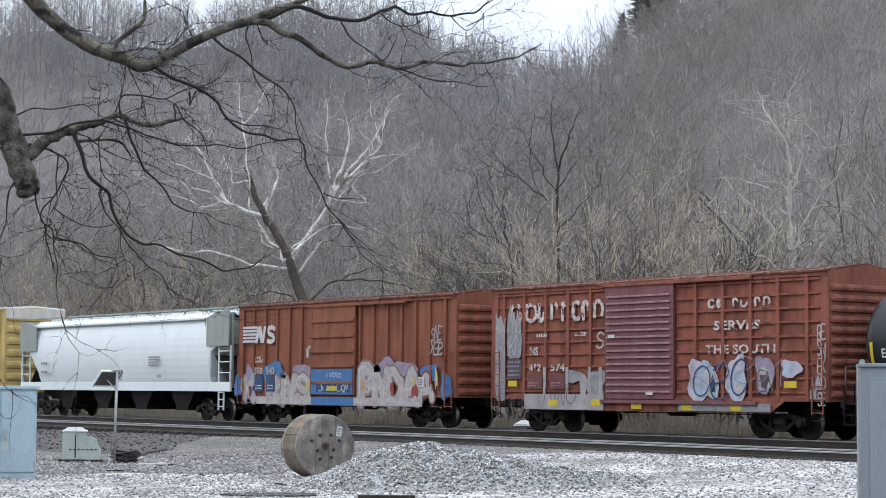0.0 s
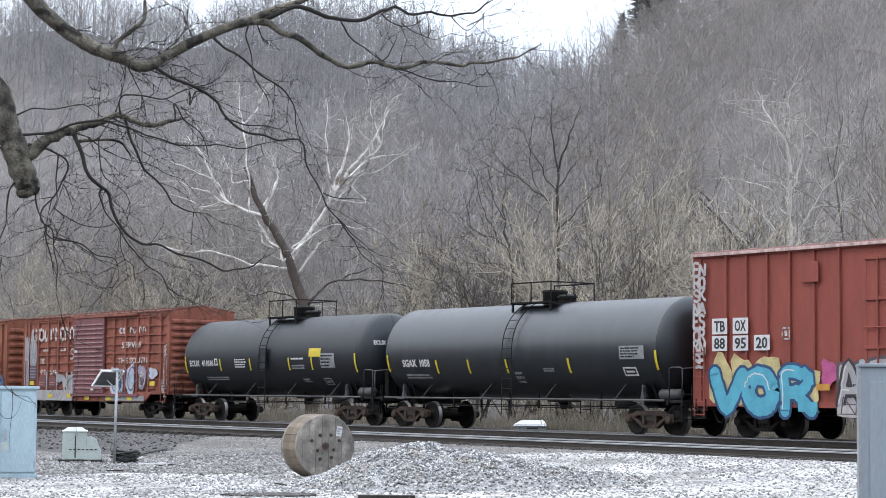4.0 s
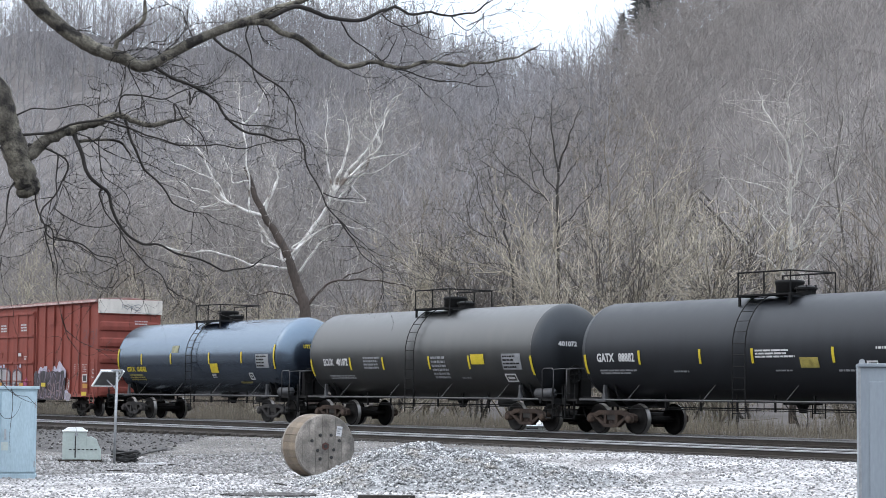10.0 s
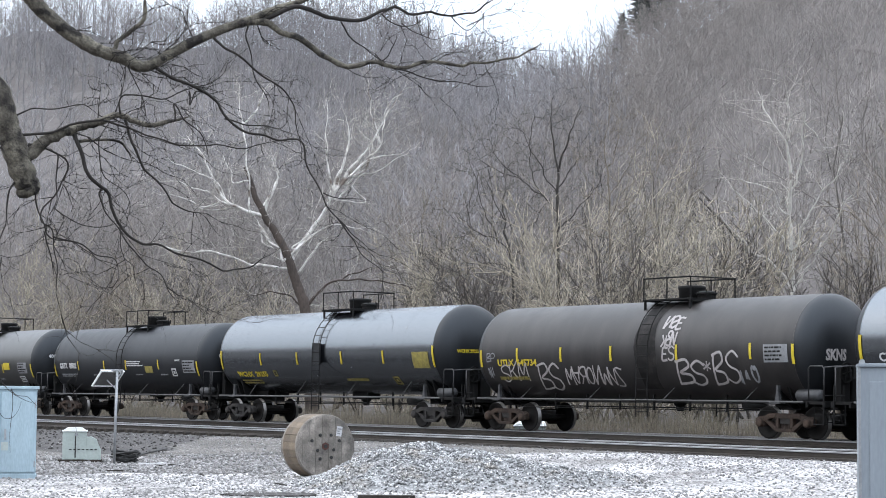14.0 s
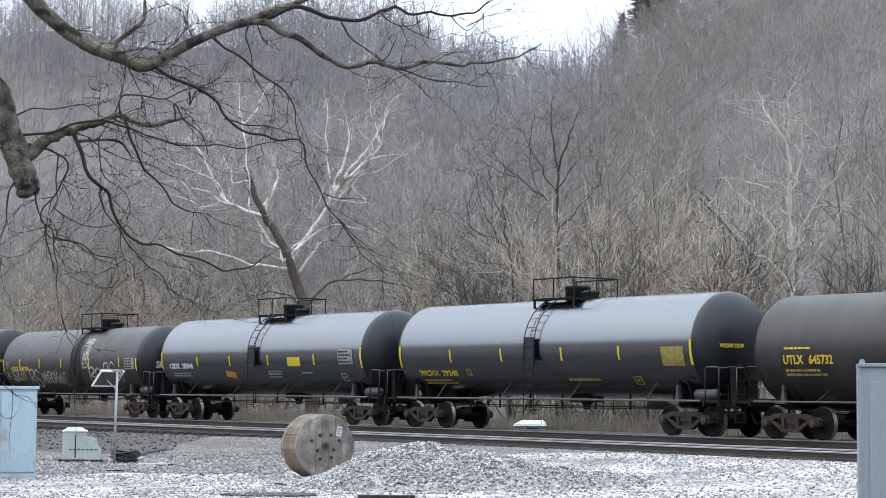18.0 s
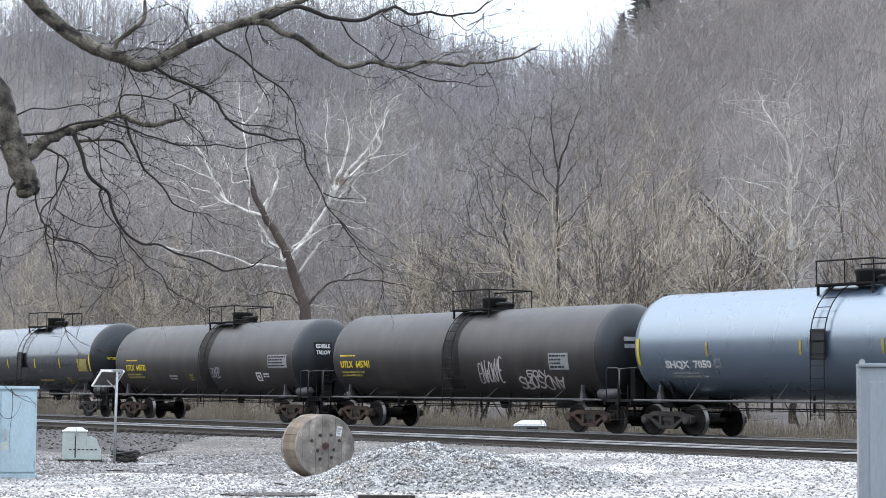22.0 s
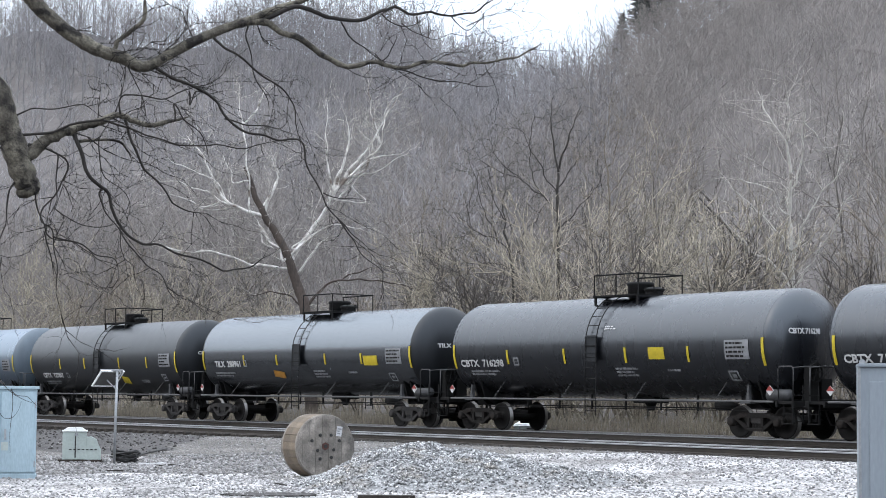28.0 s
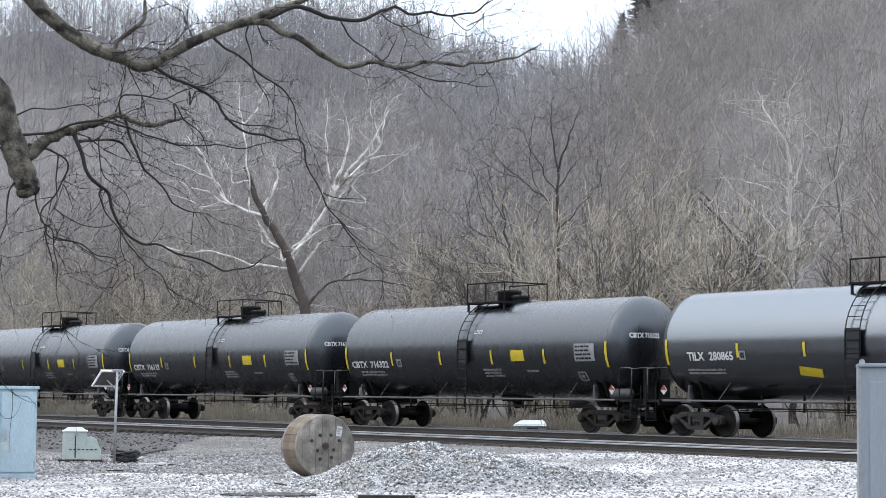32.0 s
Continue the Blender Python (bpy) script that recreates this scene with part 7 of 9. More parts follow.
    tk(117.36, 131.86, TANK_SHINY, "glossy black tank car with a slanted yellow panel", guard=True, seed=18, R=1.58, zc=2.68,
       marks=[("text", "TILX 280865", -h + 0.85, 2.08, 0.28, 1.85, "white"), ("frame", -h + 2.95, -h + 3.2, 2.08, 2.34, "grey_mark"), ("ends", 1.95, 2.7, Y), *strips(h, (-0.6, -0.25, 0.2, 0.58), 2.15, 2.55, Y), ("lean", -0.3 * h, -0.19 * h, 1.6, 1.88, Y), *STD_BARS(h), ("placard", -1)])
    return made


def shift(bm, z):
    for v in bm.verts:
        v.co.z += z
    return bm


def hopper_car(x_left, x_right):
    """A white covered hopper: bulged sides, slope sheets, open end frames, bays below."""
    mid, half = (x_left + x_right) / 2, (x_right - x_left) / 2
    car = thing("covered_hopper_car", "white covered hopper car with curved sides and grey ends", "hopper car", "cars of the freight train")
    car["at16"], car["aside"] = mid, 0.0
    ring = []
    for k in range(13):
        a = math.radians(-52 + 104 * k / 12)
        ring.append((-1.55 * math.cos(a) ** 0.55, 2.85 + 1.5 * math.sin(a) / math.sin(math.radians(52))))
    full = ring + [(-y, z) for y, z in ring[::-1]]
    bm = bmesh.new()
    rows = []
    for x in (-half + 0.75, half - 0.75):
        rows.append([bm.verts.new((x - math.copysign(1.1 * min(1.0, max(0.0, (3.15 - z) / 0.4)), x), y, z)) for y, z in full])   # drawn in under the end plates
    for a, b in zip(rows, rows[1:]):
        for k in range(len(full)):
            bm.faces.new((a[k], b[k], b[(k + 1) % len(full)], a[(k + 1) % len(full)]))
    bm.faces.new(rows[0])
    bm.faces.new(rows[-1][::-1])
    bmesh.ops.recalc_face_normals(bm, faces=bm.faces)
    part("body", bm, HOPPER, car, smooth=False)
    rf = bmesh.new()
    ends_ = [[rf.verts.new((x, y, z)) for y, z in ((-1.46, 4.2), (-0.75, 4.5), (0.75, 4.5), (1.46, 4.2))] for x in (-half + 0.5, half - 0.5)]
    for k in range(4):
        rf.faces.new((ends_[0][k], ends_[1][k], ends_[1][(k + 1) % 4], ends_[0][(k + 1) % 4]))
    rf.faces.new(ends_[0])
    rf.faces.new(ends_[1][::-1])
    bmesh.ops.recalc_face_normals(rf, faces=rf.faces)
    part("roof_sheet", rf, HOPPER, car)
    part("roof", slab([(-half + 0.3, 4.3), (half - 0.3, 4.3), (half - 0.3, 4.38), (-half + 0.3, 4.38)], -1.0, 1.0), HOPPER, car)
    part("roof_walk", merge(box((-half + 0.2, -0.85, 4.63), (half - 0.2, -0.5, 4.68)), box((-half + 0.2, 0.5, 4.63), (half - 0.2, 0.85, 4.68))), HOPPER_END, car)
    for k in range(9):
        x = -half + 1.2 + (2 * half - 2.4) * k / 8
        part("hatch", kept(("hatch",), lambda: box((-0.6, -0.35, 4.46), (0.6, 0.35, 4.6), 0.03), HOPPER), None, car, at=pose(x, 0, 0))
        [part("walk_bracket", kept(("walk_bracket",), lambda: box((-0.02, -0.025, 4.3), (0.02, 0.025, 4.56)), HOPPER_END), None, car, at=pose(x + 0.5, y, 0)) for y in (-0.825, 0.825)]
    for s in (-1, 1):
        part("side_sill", box((-half, -0.05, 1.2), (half, 0.05, 1.58), 0.02), HOPPER, car, at=pose(0, s * 1.5, 0))
        part("roof_edge", box((-half + 0.9, -0.06, 4.15), (half - 0.9, 0.06, 4.25), 0.02), HOPPER, car, at=pose(0, s * 1.42, 0))
    for e in (-1, 1):
        part("end_sheet", box((-0.04, -1.4, 3.1), (0.5, 1.4, 4.4), 0.02), HOPPER_END, car, at=pose(e * (half - 0.5) - (0.5 if e > 0 else 0.0), 0, 0))
        # slope sheet gets a dark steel that stands in for the end bay's shade
        part("slope_sheet", slab([(0.0, 1.5), (0.06, 1.5), (-1.5, 3.2), (-1.56, 3.2)], -1.3, 1.3), M["pad_grey"], car, "slope sheet, coloured dark for the shade of the open end", at=pose(e * (half - 0.6), 0, 0, rz=0 if e > 0 else 180))
        for y in (-1.4, 1.4):
            part("end_post", kept(("end_post",), lambda: merge(box((-0.06, -0.05, 1.2), (0.06, 0.05, 4.4), 0.01), box((-1.2, -0.05, 2.9), (0.0, 0.05, 3.0), 0.01)), HOPPER_END), None, car, at=pose(e * (half - 0.1), y, 0, rz=0 if e > 0 else 180))
        part("end_plate", kept(("hopper_end_plate",), lambda: slab([(-1.8, 3.04), (0.0, 3.04), (0.0, 4.46), (-0.9, 4.46), (-1.8, 4.2)], -0.03, 0.03), HOPPER_END), None, car, "grey upper end plate", at=pose(e * (half - 0.02), -1.6, 0, rz=0 if e > 0 else 180))
        part("end_ladder", kept(("hopper_ladder",), lambda: wide_ladder(1.3, 3.05, 0.46, 4), HOPPER), None, car, "white end ladder", at=pose(e * (half - 0.5), -1.5, 0))
        part("step_ladder", kept(("hopper_steps",), lambda: wide_ladder(0.45, 1.3, 0.2, 3), HOPPER), None, car, at=pose(e * (half - 0.75), -1.5, 0))
        part("end_platform", box((-0.9, -1.45, 1.25), (0.0, 1.45, 1.35)), M["under"], car, at=pose(e * half + (0.9 if e < 0 else 0.0), 0, 0))
        running_gear(car, e * (half - 2.3), "shaded_truck")
    for k in range(4):
        x = -half * 0.55 + half * 1.1 * k / 3
        part("hopper_bay", kept(("hopper_bay",), lambda: slab([(-1.5, 1.7), (1.5, 1.7), (0.5, 0.55), (0.5, 0.4), (-0.5, 0.4), (-0.5, 0.55)], -1.2, 1.2), M["under"]), None, car, at=pose(x, 0, 0))
    part("center_sill", box((-half, -0.3, 0.78), (half, 0.3, 1.2), 0.02), M["under"], car)
    rng = random.Random(3)
    for x0, x1, z0, z1, r in ((3.2, 4.3, 2.25, 2.7, 4), (-7.6, -6.8, 1.95, 2.15, 1), (-7.6, -6.8, 2.35, 2.55, 1), (4.0, 4.4, 1.7, 1.95, 1)):
        part("small_print", bars(x0, x1, z0, z1, r, rng), M["grey_mark"], car, at=pose(0, -1.62, 0))
    end_gear(car, half + 0.5)
    return car


TRAIN = cars()


def motions():
    """The whole train rolls left; every wheelset turns as it rolls."""
    times = [float(k) for k in range(0, 33)]
    for car in TRAIN:
        walk(car, [(t, pose(car["at16"] - travelled(t), TRAIN_Y + car["aside"], 0)) for t in times])
    steps = [k / 15 for k in range(0, int(CLIP * 15) + 1)]
    turned = [math.degrees((travelled(t) - travelled(0.0)) / WHEEL_R) for t in steps]
    for ws, x in WHEELSETS:
        walk(ws, [(t, pose(x, 0, WHEEL_R, 0, -a, 0)) for t, a in zip(steps, turned)])


# ---- yard things ----
def spot(az, r):
    """Plan place by bearing (degrees to the left of +y) and range from the origin."""
    a = math.radians(az)
    return -math.sin(a) * r, math.cos(a) * r


def stones(name, places, sizes, mat, label, category, parent=None):
    """Loose broken stones as one mesh: squashed, twisted octahedra."""
    rng = np.random.default_rng(5)
    n = len(places)
    base = np.array([(1, 0, 0), (-1, 0, 0), (0, 1, 0), (0, -1, 0), (0, 0, 1), (0, 0, -1)], float)
    tri = np.array([(0, 2, 4), (2, 1, 4), (1, 3, 4), (3, 0, 4), (2, 0, 5), (1, 2, 5), (3, 1, 5), (0, 3, 5)])
    v = base[None] * (0.6 + 0.8 * rng.random((n, 6, 1))) + 0.35 * (rng.random((n, 6, 3)) - 0.5)
    ang = rng.random((n, 3)) * math.tau
    for ax in range(3):
        c, s = np.cos(ang[:, ax])[:, None], np.sin(ang[:, ax])[:, None]
        i, j = [(1, 2), (0, 2), (0, 1)][ax]
        vi, vj = v[:, :, i] * c - v[:, :, j] * s, v[:, :, i] * s + v[:, :, j] * c
        v[:, :, i], v[:, :, j] = vi, vj
    v[:, :, 2] *= 0.75
    v = v * np.asarray(sizes)[:, None, None] + np.asarray(places)[:, None, :]
    f = tri[None] + (np.arange(n) * 6)[:, None, None]
    me = raw_mesh(name, v.reshape(-1, 3), f.reshape(-1, 3), mat)
    ob = new(name, me)
    return tagged(ob, label, category, kind="stuff")


HEAP = (-30.35, 21.75)


def pile_z(x, y):
    """The heap of stone beside the reel: a long low mound with an uneven crest."""
    cx, cy = HEAP
    az = math.radians(53)
    rx, ry = math.cos(az), math.sin(az)
    u = (x - cx) * rx + (y - cy) * ry
    v = (x - cx) * -ry + (y - cy) * rx
    h = 0.66 * math.exp(-(abs(u) / 2.0) ** 2.4 if u > 0 else -(abs(u) / 1.5) ** 3.0) * math.exp(-(abs(v) / 2.3) ** 2.2)
    h += 0.22 * math.exp(-((u - 2.6) / 1.4) ** 2 - ((v - 0.2) / 2.0) ** 2)
    return h * (1 + 0.25 * noise.fractal(Vector((x, y, 2.0)), 1.0, 2.0, 3))


def heap():
    bm = bmesh.new()
    n, m = 44, 44
    az = math.radians(53)
    rx, ry = math.cos(az), math.sin(az)
    rows = []
    for i in range(n + 1):
        row = []
        for j in range(m + 1):
            u, v = -4.6 + 9.2 * i / n, -4.6 + 9.2 * j / m
            x, y = HEAP[0] + u * rx - v * ry, HEAP[1] + u * ry + v * rx
            edge = max(abs(u), abs(v)) / 4.6
            row.append(bm.verts.new((x, y, ground_z(x, y) - 0.06 * edge ** 3 - 0.02 + pile_z(x, y))))
        rows.append(row)
    for a, b in zip(rows, rows[1:]):
        for k in range(m):
            bm.faces.new((a[k], b[k], b[k + 1], a[k + 1]))
    bmesh.ops.recalc_face_normals(bm, faces=bm.faces)
    solid("stone_mound", bm, M["blue_stone"], "low heap of fresh blue-grey crushed stone beside the reel", "gravel heap", smooth=True)
    rng = np.random.default_rng(11)
    pl, sz = [], []
    while len(pl) < 8500:
        u, v = rng.normal(0, 1.9), rng.normal(0, 1.7)
        x, y = HEAP[0] + u * rx - v * ry, HEAP[1] + u * ry + v * rx
        h = pile_z(x, y)
        if h < 0.03 and rng.random() < 0.8:
            continue
        s = 0.018 + 0.034 * rng.random() ** 2
        pl.append((x, y, ground_z(x, y) + h - 0.01))
        sz.append(s)
    stones("heap_stones", pl, sz, M["blue_stone"], "loose blue-grey crushed stones on the heap", "gravel")


heap()


def scatter_gravel():
    rng = np.random.default_rng(12)
    pl, sz = [], []
    while len(pl) < 21000:
        az = math.radians(38 + 31 * rng.random())
        r = 29.5 + 40.5 * rng.random() ** 0.9
        x, y = -math.sin(az) * r, math.cos(az) * r
        if y > ballast_edge(x, y) - 0.3 and (y > 31.6 or rng.random() < 0.85):
            continue
        if noise.noise(Vector((x * 0.3, y * 0.3, 4.0))) < -0.25 and rng.random() < 0.6:
            continue
        if trodden(x, y) and rng.random() < 0.6:
            continue
        s = 0.012 + 0.026 * rng.random() ** 2.2
        pl.append((x, y, ground_z(x, y) + s * 0.25))
        sz.append(s)
    while len(pl) < 25500:                       # coarser stones on the trodden ground
        az = math.radians(54 + 13 * rng.random())
        r = 37 + 14 * rng.random()
        x, y = -math.sin(az) * r, math.cos(az) * r
        if not trodden(x, y) or y > ballast_edge(x, y) - 0.2:
            continue
        s = 0.024 + 0.03 * rng.random() ** 2
        pl.append((x, y, ground_z(x, y) + s * 0.3))
        sz.append(s)
    stones("yard_gravel", pl, sz, M["stone"], "loose pale gravel over the yard", "gravel")
    pl, sz = [], []
    while len(pl) < 9000:
        x = -125 + 105 * rng.random()
        y = 24.0 + 19.4 * rng.random()
        if y < ballast_edge(x, y) - 0.4:
            continue
        s = 0.025 + 0.03 * rng.random()
        pl.append((x, y, ground_z(x, y) + s * 0.3))
        sz.append(s)
    stones("track_ballast", pl, sz, M["ballast_stone"], "dark oily ballast stones between the rails", "ballast")


M["bright_white"] = shade("fresh_white_paint", (0.78, 0.80, 0.80), 0.5, vary=0.06, scale=2, grain=20, bump=0.02)
M["ballast_stone"] = shade("ballast_stones", (0.052, 0.048, 0.046), 0.9, vary=0.3, scale=4, grain=40, islands=0.45)
scatter_gravel()


def cable_reel():
    az = 57.25
    x, y = spot(az, 39.4)
    top = thing("cable_reel", "weathered wooden cable reel standing on its rims by the heap", "cable reel", at=pose(x, y, ground_z(x, y) + 0.63, 0, 0, az + 24))
    R, W = 0.645, 0.34
    for s in (-1, 1):
        fl = part("flange", lathe([(-0.035, 0.05), (-0.035, R - 0.02), (-0.02, R), (0.02, R), (0.035, R - 0.02), (0.035, 0.05)], "y", 48), M["wood"], top, "round plank flange", at=pose(0, s * W, 0))
        # planks on the face
        n = 9
        for k in range(n):
            x0, x1 = -R + 2 * R * k / n + 0.0022, -R + 2 * R * (k + 1) / n - 0.0022
            pts = []
            for xx in (x0, (x0 + x1) / 2, x1):
                pts.append((xx, math.sqrt(max(0.004, (R - 0.02) ** 2 - min(abs(xx), R - 0.03) ** 2))))
            ring = pts + [(a, -b) for a, b in pts[::-1]]
            part("plank", slab(ring, -0.012, 0.0), M["wood"], fl, at=pose(0, s * 0.036 + (0.012 if s > 0 else 0.0), 0))
        part("hub_plate", lathe([(-0.01, 0.03), (-0.01, 0.078), (0.0, 0.083), (0.004, 0.03)], "y", 6), M["hub"], fl, "dark rusty iron hub plate", at=pose(0, s * 0.052, 0))
        part("arbor_hole", lathe([(-0.004, 0.005), (-0.004, 0.038), (0.004, 0.038), (0.004, 0.005)], "y", 14), M["rubber"], fl, at=pose(0, s * 0.066, 0))
        for a in (20, 62, 118, 160, 205, 245, 300, 338):
            q = math.radians(a)
            part("bolt", kept(("reel_bolt",), lambda: lathe([(-0.012, 0.012), (-0.008, 0.034), (0.008, 0.034), (0.012, 0.012)], "y", 8), M["rubber"]), None, fl, at=pose((0.26 + 0.07 * math.sin(3 * q)) * math.cos(q), s * 0.056, (0.26 + 0.07 * math.sin(3 * q)) * math.sin(q)))
    n = 26
    for k in range(n):
        a = (k + 0.5) / n * math.tau
        part("lagging_board", kept(("lagging_board",), lambda: box((-0.074, -W + 0.03, -0.012), (0.074, W - 0.03, 0.012), 0.004), M["lagging"]), None, top, at=pose((R - 0.02) * math.sin(a), 0, (R - 0.02) * math.cos(a), 0, math.degrees(a), 0))
    tag = part("paper_label", box((-0.06, -0.004, -0.1), (0.06, 0.0, 0.1)), M["white"], top, "pale paper label", at=pose(0.30, -W - 0.052, 0.30, 0, 8, 0))
    part("label_print", bars(-0.045, 0.045, -0.07, 0.07, 3, random.Random(1)), M["grey_mark"], tag, at=pose(0, -0.005, 0))


cable_reel()


def signal_cabinet():
    az = 65.9
    x, y = spot(az, 38.6)
    top = thing("signal_cabinet", "pale blue-grey steel signal cabinet on the gravel", "cabinet", at=pose(x, y, ground_z(x, y) - 0.02, 0, 0, az))
    w, d, h = 0.68, 0.4, 1.74
    ox = -0.37
    part("body", box((ox - w, -d, 0.0), (ox + w, d, h), 0.02), M["cabinet"], top)
    part("lid", box((ox - w - 0.04, -d - 0.05, h), (ox + w + 0.04, d + 0.05, h + 0.06), 0.015), M["cabinet"], top, "overhanging lid")
    part("base", box((ox - w - 0.02, -d - 0.02, -0.05), (ox + w + 0.02, d + 0.02, 0.1), 0.01), M["cabinet"], top)
    for k, (a, b) in enumerate(((ox - w + 0.03, ox - 0.012), (ox + 0.012, ox + w - 0.03))):
        dr = part("door", box((a, -0.025, 0.14), (b, 0.0, h - 0.06), 0.01), M["cabinet"], top, at=pose(0, -d, 0))
        part("handle", box((-0.02, -0.05, -0.1), (0.02, 0.0, 0.1), 0.01), M["galv"], dr, "steel handle", at=pose(b - 0.08 if k == 0 else a + 0.08, -0.025, h * 0.5))
        for z in (0.3, h - 0.3):
            part("hinge", tube([(0, 0, z - 0.06), (0, 0, z + 0.06)], 0.014, 6), M["galv"], dr, at=pose(a if k == 0 else b, -0.03, 0))
    part("sticker", box((ox + 0.02, -0.004, 0.56), (ox + 0.15, 0.0, 0.72)), M["box_green"], top, "small pale sticker", at=pose(0, -d - 0.027, 0))


signal_cabinet()


def pale_cabinet():
    az = 53.58 - math.degrees(math.atan((1520 - 784) / 3400))
    r = 20.0
    x, y = spot(az, r)
    zg = ground_z(x, y)
    top = thing("equipment_cabinet", "tall pale grey equipment cabinet with a lifting eye", "cabinet", at=pose(x, y, zg - 0.02, 0, 0, az + 2))
    h = 2.02
    part("body", box((0.0, 0.0, 0.0), (0.85, 0.7, h), 0.012), M["cabinet_grey"], top)
    part("lid", box((-0.004, -0.03, h), (0.88, 0.73, h + 0.035), 0.01), M["cabinet_grey"], top)
    part("corner_trim", box((-0.006, -0.006, 0.0), (0.02, 0.02, h), 0.004), M["galv"], top, "dark corner seam")
    part("lifting_eye", lathe([(-0.012, 0.012), (-0.012, 0.03), (0.012, 0.03), (0.012, 0.012)], "y", 14), M["galv"], top, at=pose(0.035, 0.04, h + 0.05))
    part("door", box((0.1, -0.02, 0.1), (0.78, 0.0, h - 0.15), 0.01), M["cabinet_grey"], top)


pale_cabinet()


def switch_box():
    az = 53.58 + math.degrees(math.atan((784 - 150) / 3400))
    x, y = spot(az, 47.6)
    top = thing("trackside_box", "small grey-green trackside box with a pale lid and sloped hood", "trackside box", at=pose(x, y, ground_z(x, y) + 0.0, 0, 0, az))
    part("body", box((-0.45, -0.25, 0.06), (0.12, 0.25, 0.74), 0.02), M["box_green"], top)
    part("hood", slab([(0.12, 0.06), (0.47, 0.06), (0.47, 0.28), (0.36, 0.54), (0.24, 0.6), (0.12, 0.6)], -0.24, 0.24), M["box_green"], top, "sloped side hood")
    part("lid", merge(box((-0.47, -0.28, 0.73), (0.14, 0.28, 0.76), 0.01), slab([(-0.43, 0.76), (0.1, 0.76), (0.02, 0.82), (-0.34, 0.82)], -0.25, 0.25)), M["bright_white"], top, "white pitched lid")
    part("door_seam", box((-0.16, -0.006, 0.1), (-0.13, 0.0, 0.7)), M["rubber"], top, at=pose(0, -0.25, 0))
    for k in range(7):
        part("vent", kept(("box_vent",), lambda: box((-0.03, -0.006, -0.012), (0.03, 0.0, 0.012)), M["rubber"]), None, top, at=pose(-0.26 + 0.1 * k, -0.25, 0.3))
    part("sleeper_base", box((-0.55, -0.32, -0.06), (0.5, 0.32, 0.06), 0.015), M["tie"], top, "dark timber base")
    part("latch", box((-0.03, -0.03, 0.62), (0.03, 0.0, 0.7), 0.008), M["galv"], top, at=pose(-0.12, -0.25, 0))


switch_box()


def solar_post():
    az = 53.58 + math.degrees(math.atan((784 - 208) / 3400))
    x, y = spot(az, 46.0)
    top = thing("solar_panel_post", "thin galvanised post carrying a small tilted solar panel", "solar panel", at=pose(x, y, ground_z(x, y), 0, 0, az))
    part("post", tube([(0, 0, -0.1), (0.03, 0, 2.18)], 0.032, 12), M["galv"], top, smooth=True)
    across, down = Vector((0.54, 0.4, 0.0)).normalized(), Vector((-0.22, 0.3, -0.365)).normalized()
    face = across.cross(down)
    tilt = Matrix((across, down, face)).transposed().to_4x4()
    tilt.translation = Vector((-0.18, 0.15, 2.01))
    fr = part("panel_frame", merge(box((-0.335, -0.26, -0.02), (0.335, -0.225, 0.02), 0.005), box((-0.335, 0.225, -0.02), (0.335, 0.26, 0.02), 0.005), box((-0.335, -0.225, -0.02), (-0.3, 0.225, 0.02), 0.005), box((0.3, -0.225, -0.02), (0.335, 0.225, 0.02), 0.005)), M["bright_white"], top, "pale aluminium panel frame", at=tilt)
    part("panel_back", box((-0.3, -0.225, -0.012), (0.3, 0.225, 0.004)), M["grey_pipe"], fr, "grey panel back")
    part("panel_cells", box((-0.3, -0.225, 0.005), (0.3, 0.225, 0.012)), M["solar"], fr)
    part("top_bar", tube([(-0.36, 0, 2.2), (0.17, 0, 2.2)], 0.022, 8), M["galv"], top)
    part("strut", tube([(0.02, 0.03, 1.75), (-0.2, 0.14, 1.97)], 0.016, 8), M["galv"], top)
    part("strut", tube([(0.16, 0, 2.2), (0.03, 0, 2.0)], 0.018, 8), M["galv"], top)


solar_post()


def cable_coil():
    az = 53.58 + math.degrees(math.atan((784 - 228) / 3400))
    x, y = spot(az, 46.8)
    bm = bmesh.new()
    rng = random.Random(4)
    for k in range(9):
        a0 = rng.random() * 6
        r = 0.2 + 0.14 * rng.random()
        ring = [((r + 0.04 * math.sin(3 * a + k)) * math.cos(a + a0), 0.6 * (r + 0.03) * math.sin(a + a0), 0.04 + 0.03 * k + 0.03 * math.sin(2 * a)) for a in [i * math.tau / 16 for i in range(17)]]
        add_tube(bm, ring, 0.02, 6, False)
    coil = solid("cable_coil", bm, M["rubber"], "tangled coil of black cable by the post", "cable", at=pose(x, y, ground_z(x, y), 0, 0, az), smooth=True)
    pts = []
    for k in range(13):
        t = k / 12
        xx, yy = x - 21.0 * t ** 1.1, y + 17.5 * t ** 1.15 - 0.5 * math.sin(t * 6)
        if yy > 27.2:
            break
        pts.append((xx, yy, ground_z(xx, yy) + 0.04))
    solid("black_hose", tube(pts, 0.022, 7), M["rubber"], "black hose running over the gravel to the track", "hose", smooth=True)
    for k, (da, r, ln, yaw_) in enumerate(((-0.7, 45.4, 0.5, 20), (-1.0, 45.9, 0.36, 60))):
        px, py = spot(az + da, r)
        solid("white_slab", box((-ln / 2, -0.09, 0), (ln / 2, 0.09, 0.05), 0.012), M["white"], "broken white slab lying on the gravel", "debris", "white slabs", at=pose(px, py, ground_z(px, py) - 0.01, 0, 0, az + yaw_))


cable_coil()


def far_box():
    x, y = -54.5, 44.2
    zg = ground_z(x, y)
